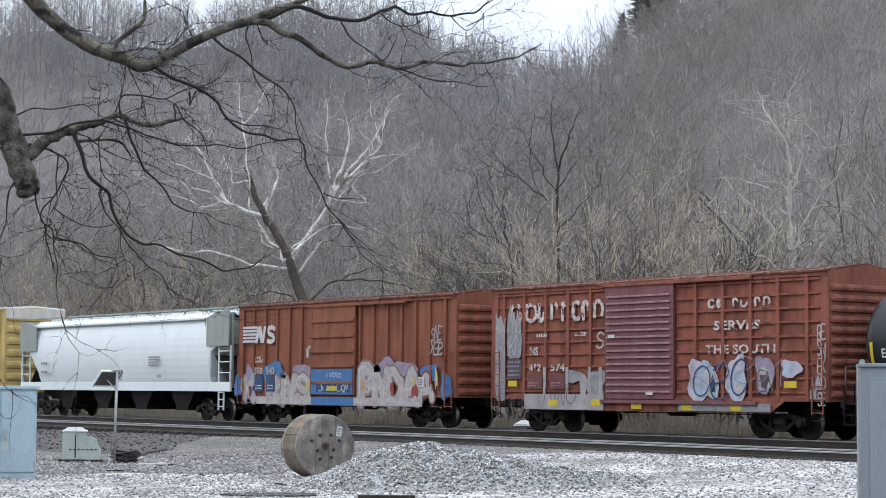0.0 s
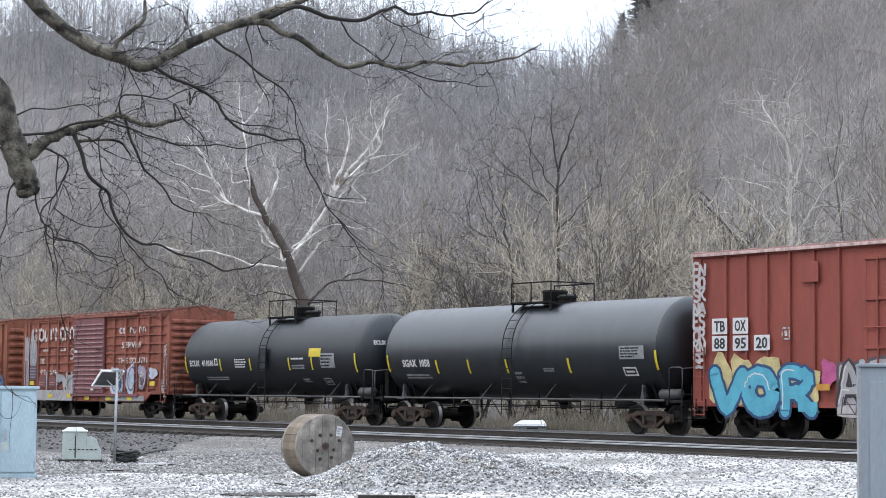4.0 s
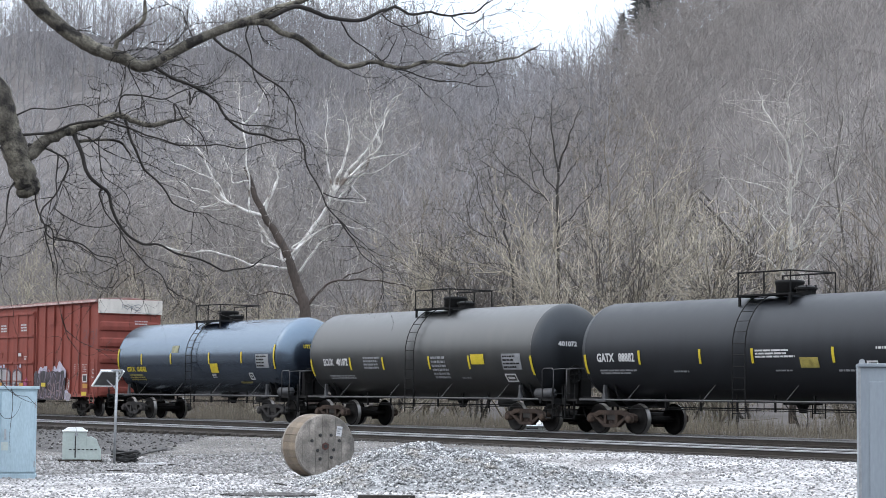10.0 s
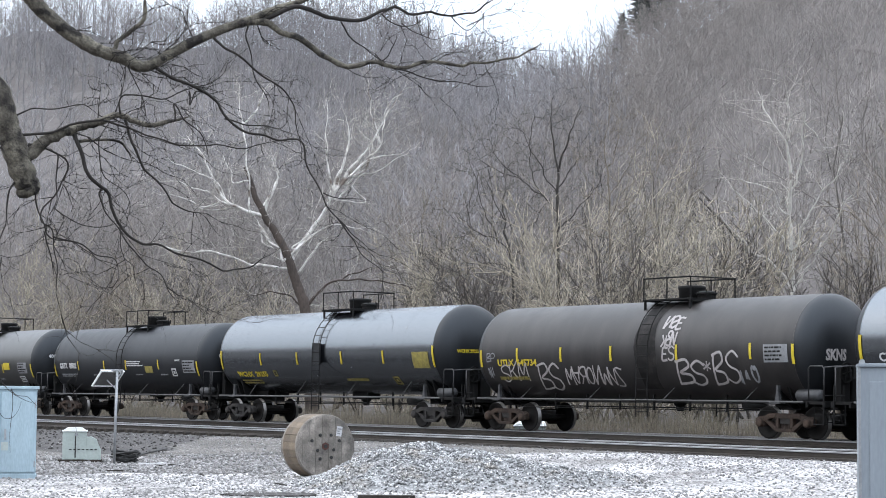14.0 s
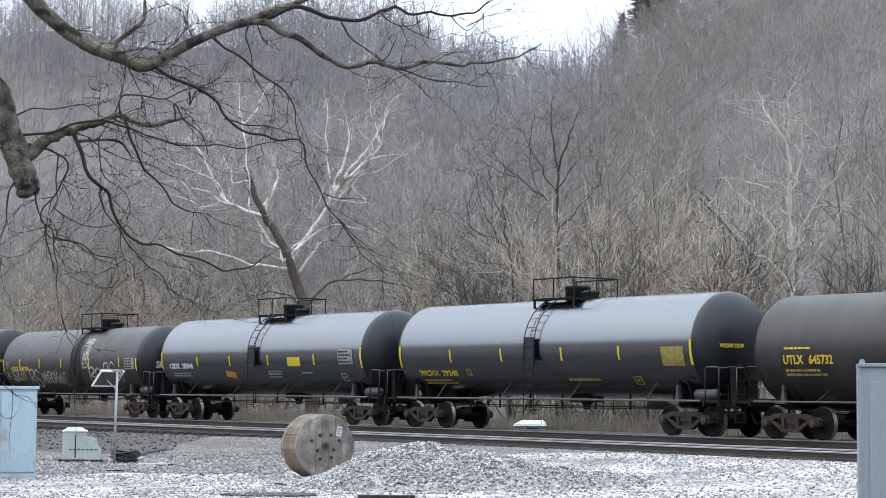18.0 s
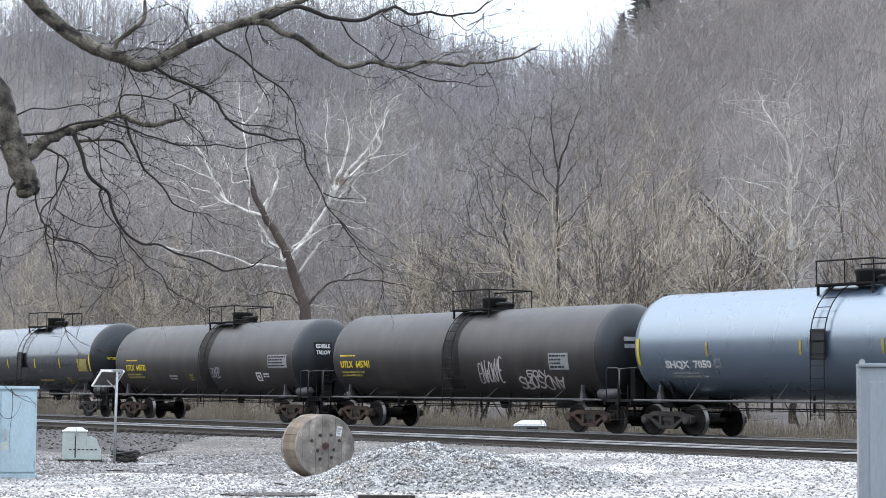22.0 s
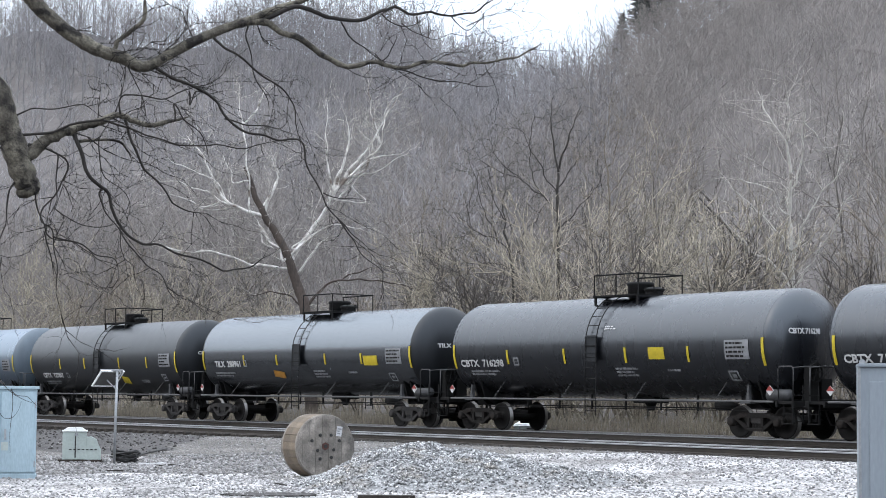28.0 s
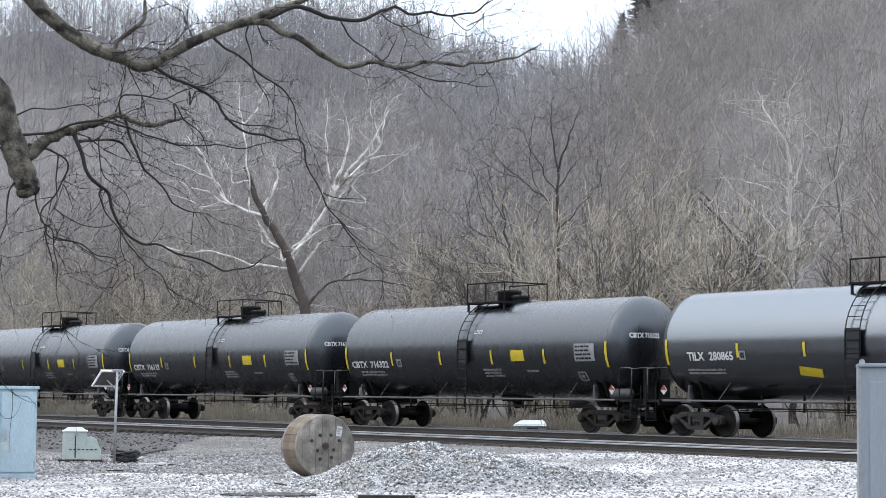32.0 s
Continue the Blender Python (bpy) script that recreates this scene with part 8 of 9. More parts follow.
    top = thing("trackside_case", "low white equipment case beyond the rails", "equipment case", at=pose(x, y, zg, 0, 0, 51))
    part("body", box((-0.56, -0.4, -0.05), (0.56, 0.4, 0.26), 0.02), M["box_green"], top)
    bm = bmesh.new()
    low = [bm.verts.new(p) for p in ((-0.6, -0.44, 0.26), (0.6, -0.44, 0.26), (0.6, 0.44, 0.26), (-0.6, 0.44, 0.26))]
    mid_ = [bm.verts.new((v.co.x, v.co.y, 0.31)) for v in low]
    high = [bm.verts.new((v.co.x * 0.68 + 0.1, v.co.y * 0.5, 0.47)) for v in low]
    for a, b in ((low, mid_), (mid_, high)):
        for k in range(4):
            bm.faces.new((a[k], a[(k + 1) % 4], b[(k + 1) % 4], b[k]))
    bm.faces.new(high)
    bm.faces.new(low[::-1])
    bmesh.ops.recalc_face_normals(bm, faces=bm.faces)
    bmesh.ops.bevel(bm, geom=[e for e in bm.edges if e.verts[0].co.z > 0.29 and e.verts[1].co.z > 0.29], offset=0.03, segments=2, affect="EDGES")
    part("lid", bm, M["bright_white"], top, "white hipped lid")
    part("lid_lip", box((-0.61, -0.45, 0.245), (0.61, 0.45, 0.27), 0.004), M["galv"], top)
    # dark strip modelled for the notch of shade below the lid
    part("lid_vent", box((-0.12, -0.462, 0.15), (0.3, -0.40, 0.21), 0.006), M["rail_iron"], top)
    part("latch", box((-0.4, -0.425, 0.12), (-0.34, -0.39, 0.26), 0.006), M["galv"], top)


far_box()


def timbers():
    """Dark sticks and old boards lying about the yard."""
    rng = random.Random(9)
    for k in range(6):
        az, r = rng.uniform(56, 66), rng.uniform(34, 50)
        x, y = spot(az, r)
        if y > 30:
            continue
        n = rng.uniform(0.25, 0.7)
        solid("stick", tube([(-n, 0, 0.015), (0, 0.04, 0.03), (n, -0.03, 0.015)], [0.012, 0.018, 0.008], 6), M["twig"], "dead stick lying on the gravel", "stick", "sticks in the yard", at=pose(x, y, ground_z(x, y), 0, 0, rng.uniform(0, 180)))
    x, y = spot(55.2, 31.7)
    solid("old_board", box((-0.47, -0.1, -0.02), (0.47, 0.1, 0.05), 0.01), M["tie"], "dark old board lying in the gravel", "board", at=pose(x, y, ground_z(x, y), 0, 0, 55))
    x, y = spot(58.6, 32.2)
    rim = [(0.78 * math.cos(k * math.tau / 28) * (1 + 0.12 * math.sin(3 * k) + 0.08 * math.sin(5.3 * k)), 0.5 * math.sin(k * math.tau / 28) * (1 + 0.15 * math.cos(2.3 * k))) for k in range(28)]
    patch_ = slab(rim, -0.03, 0.012)
    bmesh.ops.transform(patch_, matrix=pose(0, 0, 0, 90, 0, 0), verts=patch_.verts)
    solid("asphalt_patch", patch_, M["ballast"], "dark broken asphalt patch at the edge of the gravel", "asphalt", kind="structure", at=pose(x, y, ground_z(x, y) + 0.004, 0, 0, 58.6))


timbers()


# ---- trees and brush ----
def spikes(p0, p1, r0):
    """Three-sided tapering twigs, as arrays of corners and triangles."""
    p0, p1, r0 = np.asarray(p0, float), np.asarray(p1, float), np.asarray(r0, float)
    d = p1 - p0
    d /= np.linalg.norm(d, axis=1, keepdims=True) + 1e-9
    ref = np.where(np.abs(d[:, 2:3]) > 0.9, [[1.0, 0, 0]], [[0, 0, 1.0]])
    a = np.cross(d, ref)
    a /= np.linalg.norm(a, axis=1, keepdims=True) + 1e-9
    b = np.cross(d, a)
    v = np.empty((len(p0), 4, 3))
    for k in range(3):
        t = k * math.tau / 3
        v[:, k] = p0 + (a * math.cos(t) + b * math.sin(t)) * r0[:, None]
    v[:, 3] = p1
    f = np.array([(0, 1, 3), (1, 2, 3), (2, 0, 3)])
    faces = f[None] + (np.arange(len(p0)) * 4)[:, None, None]
    return v.reshape(-1, 3), faces.reshape(-1, 3)


def prisms(p0, p1, r0, r1):
    """Three-sided tapering lengths of limb."""
    p0, p1 = np.asarray(p0, float), np.asarray(p1, float)
    d = p1 - p0
    d /= np.linalg.norm(d, axis=1, keepdims=True) + 1e-9
    ref = np.where(np.abs(d[:, 2:3]) > 0.9, [[1.0, 0, 0]], [[0, 0, 1.0]])
    a = np.cross(d, ref)
    a /= np.linalg.norm(a, axis=1, keepdims=True) + 1e-9
    b = np.cross(d, a)
    v = np.empty((len(p0), 6, 3))
    for k in range(3):
        t = k * math.tau / 3
        w = a * math.cos(t) + b * math.sin(t)
        v[:, k] = p0 + w * np.asarray(r0)[:, None]
        v[:, 3 + k] = p1 + w * np.asarray(r1)[:, None]
    f = np.array([(0, 1, 4), (0, 4, 3), (1, 2, 5), (1, 5, 4), (2, 0, 3), (2, 3, 5)])
    faces = f[None] + (np.arange(len(p0)) * 6)[:, None, None]
    return v.reshape(-1, 3), faces.reshape(-1, 3)


def grow(seed, tall=1.0, girth=0.012, low=0.3, spread=0.32, branches=13, subs=4, twigs=3, rise=0.75, twig_r=0.0016, stems=1):
    """A leafless tree of height about 1: limb lengths and twigs."""
    rng = random.Random(seed)
    lim, twg = [], []

    def wiggle(v, k):
        return v + Vector((rng.uniform(-k, k), rng.uniform(-k, k), rng.uniform(-k, k)))

    for _ in range(stems):
        lean = Vector((rng.uniform(-0.25, 0.25), rng.uniform(-0.25, 0.25), 1)) if stems > 1 else Vector((rng.uniform(-0.06, 0.06), rng.uniform(-0.06, 0.06), 1))
        pts = [Vector((rng.uniform(-0.04, 0.04), rng.uniform(-0.04, 0.04), -0.02)) if stems > 1 else Vector((0, 0, -0.02))]
        n = 6
        for k in range(n):
            pts.append(wiggle(pts[-1] + lean * (tall / n), 0.013))
        for k in range(n):
            lim.append((pts[k], pts[k + 1], girth * (1 - 0.8 * k / n), girth * (1 - 0.8 * (k + 1) / n)))
        for b in range(branches):
            t = low + (0.97 - low) * (b + rng.random()) / branches
            i = min(n - 1, int(t * n))
            o = pts[i].lerp(pts[i + 1], t * n - i)
            a = rng.random() * math.tau
            up = rise * (0.6 + 0.6 * rng.random())
            d = Vector((math.cos(a), math.sin(a), up)).normalized()
            ln = spread * (0.45 + 0.75 * math.sin(math.pi * min(1.0, 0.12 + 0.8 * t))) * (0.65 + 0.6 * rng.random()) * (1.0 - 0.25 * t)
            m = wiggle(o + d * ln * 0.5, 0.012)
            e = wiggle(m + (d + Vector((0, 0, 0.35))).normalized() * ln * 0.5, 0.015)
            r = girth * 0.42 * (1 - 0.6 * t)
            lim.append((o, m, r, r * 0.6))
            lim.append((m, e, r * 0.6, r * 0.2))
            for s in range(subs):
                q = 0.25 + 0.75 * (s + rng.random()) / subs
                so = o.lerp(m, q * 2) if q < 0.5 else m.lerp(e, q * 2 - 1)
                sd = wiggle(d * 0.8 + Vector((0, 0, 0.35)), 0.8).normalized()
                sl = ln * (0.5 - 0.22 * q) * (0.7 + 0.6 * rng.random())
                se = so + sd * sl
                twg.append((so, se, r * 0.4 + twig_r * 0.6))
                for w in range(twigs):
                    u = 0.2 + 0.75 * rng.random()
                    wo = so.lerp(se, u)
                    wd = wiggle(sd + Vector((0, 0, 0.25)), 0.9).normalized()
                    twg.append((wo, wo + wd * sl * (0.35 + 0.4 * rng.random()), twig_r))
    pv, pf = prisms([l[0] for l in lim], [l[1] for l in lim], [l[2] for l in lim], [l[3] for l in lim])
    sv, sf = spikes([t[0] for t in twg], [t[1] for t in twg], [t[2] for t in twg])
    return pv, pf, sv, sf


def ramify(rng, o, d, ln, r, level, limbs, twigs, up=0.12, wob=0.2, kids=(0, 4, 5, 8), spread=0.75, thin=0.006):
    """A crooked limb that tapers and bears lesser limbs along its length."""
    n = (2, 3, 4, 6)[level]
    for k in range(n):
        d = (d + Vector((rng.gauss(0, wob), rng.gauss(0, wob), rng.gauss(0, wob) + up))).normalized()
        e = o + d * (ln / n)
        a, b = max(thin, r * (1 - 0.8 * k / n)), max(thin, r * (1 - 0.8 * (k + 1) / n))
        (limbs if level > 0 else twigs).append((o, e, a, b))
        if level and k >= (2 if level == 3 else 0):
            share = kids[level] / (n - (2 if level == 3 else 0))
            for _ in range(int(share) + (rng.random() < share % 1)):
                side = d.cross(Vector((rng.gauss(0, 1), rng.gauss(0, 1), rng.gauss(0, 1)))).normalized()
                q = (d + side * spread * rng.uniform(0.6, 1.3)).normalized()
                ramify(rng, o.lerp(e, rng.random()), q, ln * rng.uniform(0.4, 0.66) * (1 - 0.35 * k / n), b * 0.6, level - 1, limbs, twigs, up, wob, kids, spread, thin)
        o = e


def arrays(limbs, twigs):
    pv, pf = prisms([q[0] for q in limbs], [q[1] for q in limbs], [q[2] for q in limbs], [q[3] for q in limbs])
    sv, sf = spikes([q[0] for q in twigs], [q[1] + (q[1] - q[0]) * 0.3 for q in twigs], [q[2] for q in twigs])
    return pv, pf, sv, sf


def thicket(seed):
    """A leafless shrub of height about 1, many arching stems from one foot."""
    rng = random.Random(seed)
    limbs, twigs = [], []
    for _ in range(rng.randrange(4, 7)):
        a = rng.random() * math.tau
        d = Vector((math.cos(a) * 0.55, math.sin(a) * 0.55, 1)).normalized()
        ramify(rng, Vector((0.05 * math.cos(a), 0.05 * math.sin(a), 0)), d, rng.uniform(0.7, 1.0), 0.011, 2, limbs, twigs, up=rng.uniform(-0.1, 0.1), wob=0.22, kids=(0, 4, 7), spread=0.85, thin=0.0019)
    return arrays(limbs, twigs)


def planted(kinds, spots, name, mat, label, category="woods"):
    """Many alike trees as one mesh. spots: (x, y, z, height, turn, kind)."""
    vs, fs, base = [], [], 0
    for x, y, z, h, a, k in spots:
        pv, pf, sv, sf = kinds[k]
        c, s = math.cos(a), math.sin(a)
        rot = np.array([[c, s, 0], [-s, c, 0], [0, 0, 1]]) * h
        for v, f in ((pv, pf), (sv, sf)):
            vs.append(v @ rot + (x, y, z))
            fs.append(f + base)
            base += len(v)
    me = raw_mesh(name, np.concatenate(vs), np.concatenate(fs), mat)
    return tagged(new(name, me), label, category, kind="stuff")


def woods():
    rng = random.Random(77)
    kinds = [grow(s, girth=0.005, low=(0.06, 0.22, 0.34)[s % 3], spread=0.36 + 0.05 * (s % 4), branches=13, subs=4, twigs=2, rise=0.7 + 0.15 * s, twig_r=0.0019) for s in range(7)]
    coarse = [grow(20 + s, girth=0.010, low=(0.06, 0.28, 0.42)[s % 3], spread=0.34 + 0.05 * (s % 4), branches=13, subs=3, twigs=1, rise=0.8 + 0.12 * s, twig_r=0.003) for s in range(7)]
    far, near, brush = [], [], []
    while len(far) < 1150:                      # the far ridge
        az = rng.uniform(48.5, 67.3)
        foot = 66 / math.cos(math.radians(az))
        r = foot + 10 + (290 * rng.random() ** 0.75 if rng.random() < 0.5 else rng.uniform(215, 290))
        x, y = spot(az, r)
        far.append((x, y, ground_z(x, y) - 0.2, rng.uniform(8, 14.5), rng.random() * 6.28, rng.randrange(7)))
    while len(far) < 1580:                     # and over its crest
        az = rng.uniform(50, 67.3) if rng.random() < 0.6 else rng.uniform(51, 60)
        x, y = spot(az, 66 / math.cos(math.radians(az)) + rng.uniform(282, 335))
        tall = rng.uniform(10, 18.5) if 54.2 < az < 59.5 else rng.uniform(6, 14)
        far.append((x, y, ground_z(x, y) - 0.2, tall, rng.random() * 6.28, rng.choice((0, 3, 6, 0, 3, 6, 1))))
    while len(near) < 660:                     # the near spur and the valley floor
        az = rng.uniform(39.5, 67.4)
        foot = 66 / math.cos(math.radians(az))
        if az < 53:
            r = foot - 6 + (176 * rng.random() ** 0.8 if rng.random() < 0.7 else rng.uniform(120, 178))
        else:
            r = foot - 8 + (60 + 130 * max(0.0, (60 - az) / 7)) * rng.random()
        x, y = spot(az, r)
        tall = rng.uniform(6.5, 11) if 46.3 < az < 54 and r > foot + 95 else rng.uniform(8.5, 14)
        near.append((x, y, ground_z(x, y) - 0.2, tall, rng.random() * 6.28, rng.randrange(7)))
    bushes = [thicket(40 + s) for s in range(6)]
    shrubs = [grow(60 + s, girth=0.010, low=0.12, spread=0.5, branches=8, subs=4, twigs=3, rise=0.4 + 0.25 * s, twig_r=0.003, stems=2) for s in range(4)]
    kinds += shrubs
    while len(near) < 880:                    # thicker along the spur's crest
        az = rng.uniform(42, 52.5)
        x, y = spot(az, 66 / math.cos(math.radians(az)) + rng.uniform(128, 172))
        near.append((x, y, ground_z(x, y) - 0.2, rng.uniform(3.5, 8.0), rng.random() * 6.28, rng.randrange(11)))
    while len(near) < 1060:
        az = rng.uniform(40, 52)
        x, y = spot(az, 66 / math.cos(math.radians(az)) + rng.uniform(85, 165))
        near.append((x, y, ground_z(x, y) - 0.2, rng.uniform(5, 9.5), rng.random() * 6.28, rng.choice((0, 3, 6))))
    while len(near) < 1210:                    # the fold below the crest
        az = rng.uniform(41, 48.5)
        x, y = spot(az, 66 / math.cos(math.radians(az)) + rng.uniform(78, 132))
        near.append((x, y, ground_z(x, y) - 0.2, rng.uniform(6, 9.5), rng.random() * 6.28, rng.choice((0, 3, 6))))
    while len(near) < 1260:                    # before the pines
        az = rng.uniform(46.2, 48.6)
        x, y = spot(az, 66 / math.cos(math.radians(az)) + rng.uniform(138, 158))
        near.append((x, y, ground_z(x, y) - 0.2, rng.uniform(7.5, 10.5), rng.random() * 6.28, rng.choice((0, 3, 6))))
    while len(brush) < 150:                    # tangled brush behind the rails
        x = rng.uniform(-150, -28)
        y = 49.5 + 14 * rng.random() ** 1.3
        brush.append((x, y, ground_z(x, y) - 0.1, rng.uniform(3.2, 6.4), rng.random() * 6.28, rng.randrange(6)))
    low = []
    while len(low) < 90:                      # low stems and suckers at its foot
        x = rng.uniform(-150, -28)
        y = 47.6 + 6 * rng.random()
        low.append((x, y, ground_z(x, y) - 0.1, rng.uniform(1.2, 2.6), rng.random() * 6.28, rng.randrange(4)))
    planted(coarse, far, "ridge_woods", M["hazed_far_twig"], "leafless grey woods on the far ridge")
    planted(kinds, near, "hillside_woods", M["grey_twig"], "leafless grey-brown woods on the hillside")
    planted(bushes, brush, "brush", M["tan_twig"], "tangled leafless tan brush behind the tracks", "brush")
    planted(shrubs, low, "undergrowth", M["brown_twig"], "low brown suckers and stems under the brush", "brush")


woods()


def pines():
    """Dark pines on the spur's crest."""
    rng = random.Random(31)
    for az, back in ((48.24, 3), (47.74, 4), (47.56, 2), (47.38, 5), (47.06, 3), (46.8, 4), (46.45, 5)):
        foot = 66 / math.cos(math.radians(az))
        x, y = spot(az, foot + 160 + back)
        h = 10.5 if az > 48 else rng.uniform(12.5, 14.5)
        top = thing("pine_tree", "dark evergreen pine on the ridge line", "tree", "pines on the ridge", at=pose(x, y, ground_z(x, y) - 0.2))
        part("trunk", tube([(0, 0, 0), (0.1, 0, h * 0.5), (0, 0, h)], [0.2, 0.13, 0.02], 6), M["bark"], top)
        p0, p1, rr = [], [], []
        for k in range(230):
            t = 0.42 + 0.58 * rng.random()
            a = rng.random() * math.tau
            ln = (1 - t) * h * 0.2 + 0.35
            o = Vector((0, 0, t * h)) + Vector((math.cos(a), math.sin(a), 0)) * ln * rng.random() * 0.5
            p0.append(o)
            p1.append(o + Vector((math.cos(a) * ln, math.sin(a) * ln, rng.uniform(-0.2, 0.5))))
            rr.append(0.2)
        v, f = spikes(p0, p1, rr)
        part("crown", raw_mesh("crown", v, f, M["pine"]), None, top, "dark needles")


pines()


def dead_grass():
    rng = np.random.default_rng(3)
    n = 26000
    x = -150 + 128 * rng.random(n)
    y = 44.2 + 6.5 * rng.random(n) ** 1.3
    z = np.array([ground_z(a, b) for a, b in zip(x, y)]) - 0.03
    clump = np.array([noise.noise(Vector((a * 0.35, b * 0.6, 9.0))) for a, b in zip(x, y)])
    h = (0.28 + 0.5 * rng.random(n)) * (1.0 + 0.9 * clump)
    h = np.clip(h, 0.12, 1.3)
    p0 = np.stack([x, y, z], 1)
    p1 = p0 + np.stack([rng.normal(0, 0.16, n) * h, rng.normal(0, 0.16, n) * h, h], 1)
    v, f = spikes(p0, p1, np.full(n, 0.012))
    tagged(new("dead_grass", raw_mesh("dead_grass", v, f, M["grass"])), "tall dead tan grass beyond the rails", "grass", kind="stuff")


dead_grass()


def curve_through(pts, n=5):
    """Rounded path through points."""
    P = [Vector(p) for p in pts]
    out = []
    for i in range(len(P) - 1):
        a, b, c, d = P[max(0, i - 1)], P[i], P[i + 1], P[min(len(P) - 1, i + 2)]
        for k in range(n):
            t = k / n
            out.append(0.5 * ((2 * b) + (c - a) * t + (2 * a - 5 * b + 4 * c - d) * t * t + (3 * b - a - 3 * c + d) * t ** 3))
    out.append(P[-1])
    return out


def limbed_tree(name, label, az, r, zg, limbs, twig_mat, rng, twigs=9, twig_len=0.8, twig_r=0.012, depth=0.5, group="", reach=1.0, gnarl=0.06, snap=0.0):
    """A leafless tree from its main limbs, (across, up) from its foot; each limb bears forked twigs."""
    x, y = spot(az, r)
    top = thing(name, label, "tree", group, at=pose(x, y, zg, 0, 0, az))
    p0, p1, rr = [], [], []
    grown = []
    for part_name, mat, r0, r1, pts in limbs:
        ph = rng.random() * 6
        if mat.name == "dark_twigs":
            r0, r1 = r0 * 0.78, r1 * 0.6
        elif mat.name == "pale_sycamore_bark":
            r0, r1 = r0 * 0.75, r1 * 0.75
        elif mat.name == "sycamore_bark":
            r0, r1 = r0 * 0.98, r1 * 1.05
        off = lambda k: 0.0 if part_name == "trunk" else depth * math.sin(k * 0.7 + ph) * min(1.0, k * 0.5)
        way = [Vector((a, off(k), b)) for k, (a, b) in enumerate(pts)]
        if part_name == "limb" and grown:          # a limb springs from the nearest wood
            root = min(grown, key=lambda q: (q - way[0]).length)
            if (root - way[0]).length < snap:
                shift_ = root.y - way[0].y
                way = [q + Vector((0, shift_, 0)) for q in way]
                if (root - way[0]).length > 0.15 * snap:
                    way.insert(0, root)
                else:
                    way[0] = root
        path = curve_through(way, 7)
        n = len(path)
        rad = [r0 + (r1 - r0) * (k / (n - 1)) ** 0.8 if k < n - 5 or part_name != "limb" else (r0 + (r1 - r0) * (k / (n - 1)) ** 0.8) * (n - k) / 6 for k in range(n)]
        crook = gnarl * min(1.0, 0.03 / max(r0, 0.012)) if part_name == "limb" else gnarl * 0.3
        path = [p + noise.noise_vector(p * (0.9 / gnarl ** 0.5) + Vector((ph, 0, 0))) * crook + Vector((rng.gauss(0, 0.1), rng.gauss(0, 0.1), rng.gauss(0, 0.1))) * q * (0.35 if r0 > 0.1 else 1.0) for p, q in zip(path, rad)]
        if r0 > 0.03:
            rad = [q * (1 + rng.gauss(0, 0.06)) for q in rad]
        grown += path
        part(part_name, tube(path, rad, 9 if r0 > 0.05 else 6), mat, top, smooth=True)
        total = sum((b - a).length for a, b in zip(path, path[1:]))
        if part_name != "limb":
            continue
        for k in range(int(twigs * total * reach)):
            u = 0.15 + 0.85 * rng.random()
            i = min(n - 2, int(u * (n - 1)))
            o = path[i].lerp(path[i + 1], u * (n - 1) - i)
            d = (path[i + 1] - path[i]).normalized()
            q = Vector((rng.gauss(0, 1), rng.gauss(0, 0.7), rng.gauss(0, 0.9)))
            d = (d * 0.9 + q * 0.75).normalized()
            ln = twig_len * (0.35 + 0.9 * rng.random())
            w = max(twig_r, min(rad[i] * 0.3, twig_r * 2.0))
            fork(o, d, ln, w, p0, p1, rr, rng, 3)
    v, f = spikes(p0, p1, rr)
    part("crown", raw_mesh("crown", v, f, twig_mat), None, top)["kind"] = "stuff"
    return top


def fork(o, d, ln, w, p0, p1, rr, rng, level):
    """A crooked twig in five bends that forks on."""
    for k in range(5):
        d = (d + Vector((rng.gauss(0, 0.3), rng.gauss(0, 0.3), rng.gauss(0, 0.3)))).normalized()
        e = o + d * ln / 5
        p0.append(o)
        p1.append(e + d * ln * 0.1)
        rr.append(w * (1 - 0.14 * k))
        if level > 1 and rng.random() < 0.5:
            q = (d + Vector((rng.gauss(0, 0.65), rng.gauss(0, 0.65), rng.gauss(0, 0.65)))).normalized()
            fork(e, q, ln * 0.5, w * 0.65, p0, p1, rr, rng, level - 1)
        o = e


def big_trees():
    rng = random.Random(5)
    MB, TW, WB, OB = M["moss_bark"], M["twig"], M["white_bark"], M["old_bark"]
    zg = -0.5
    wood = []
    wood.append(("trunk", MB, 0.42, 0.2, [(-0.5, -0.1), (-0.42, 1.5), (-0.3, 3.2), (-0.1, 5.0), (-0.1, 7.0), (0.1, 9.0)]))
    wood.append(("limb", MB, 0.115, 0.04, [(-0.12, 4.9), (0.16, 5.29), (0.59, 5.7), (0.98, 5.76), (1.43, 5.8), (1.64, 5.63), (1.84, 5.46), (2.16, 5.27), (2.46, 5.17), (2.68, 5.1), (2.96, 5.24), (3.23, 5.41), (3.68, 5.62), (4.07, 5.79), (4.53, 5.98)]))
    wood.append(("limb", MB, 0.04, 0.008, [(3.68, 5.62), (3.98, 5.63), (4.23, 5.55), (4.54, 5.37), (4.92, 5.25), (5.2, 5.31), (5.46, 5.25), (5.75, 5.31), (5.92, 5.34), (6.17, 5.28), (6.31, 5.34), (6.59, 5.38), (6.9, 5.48), (7.16, 5.62)]))
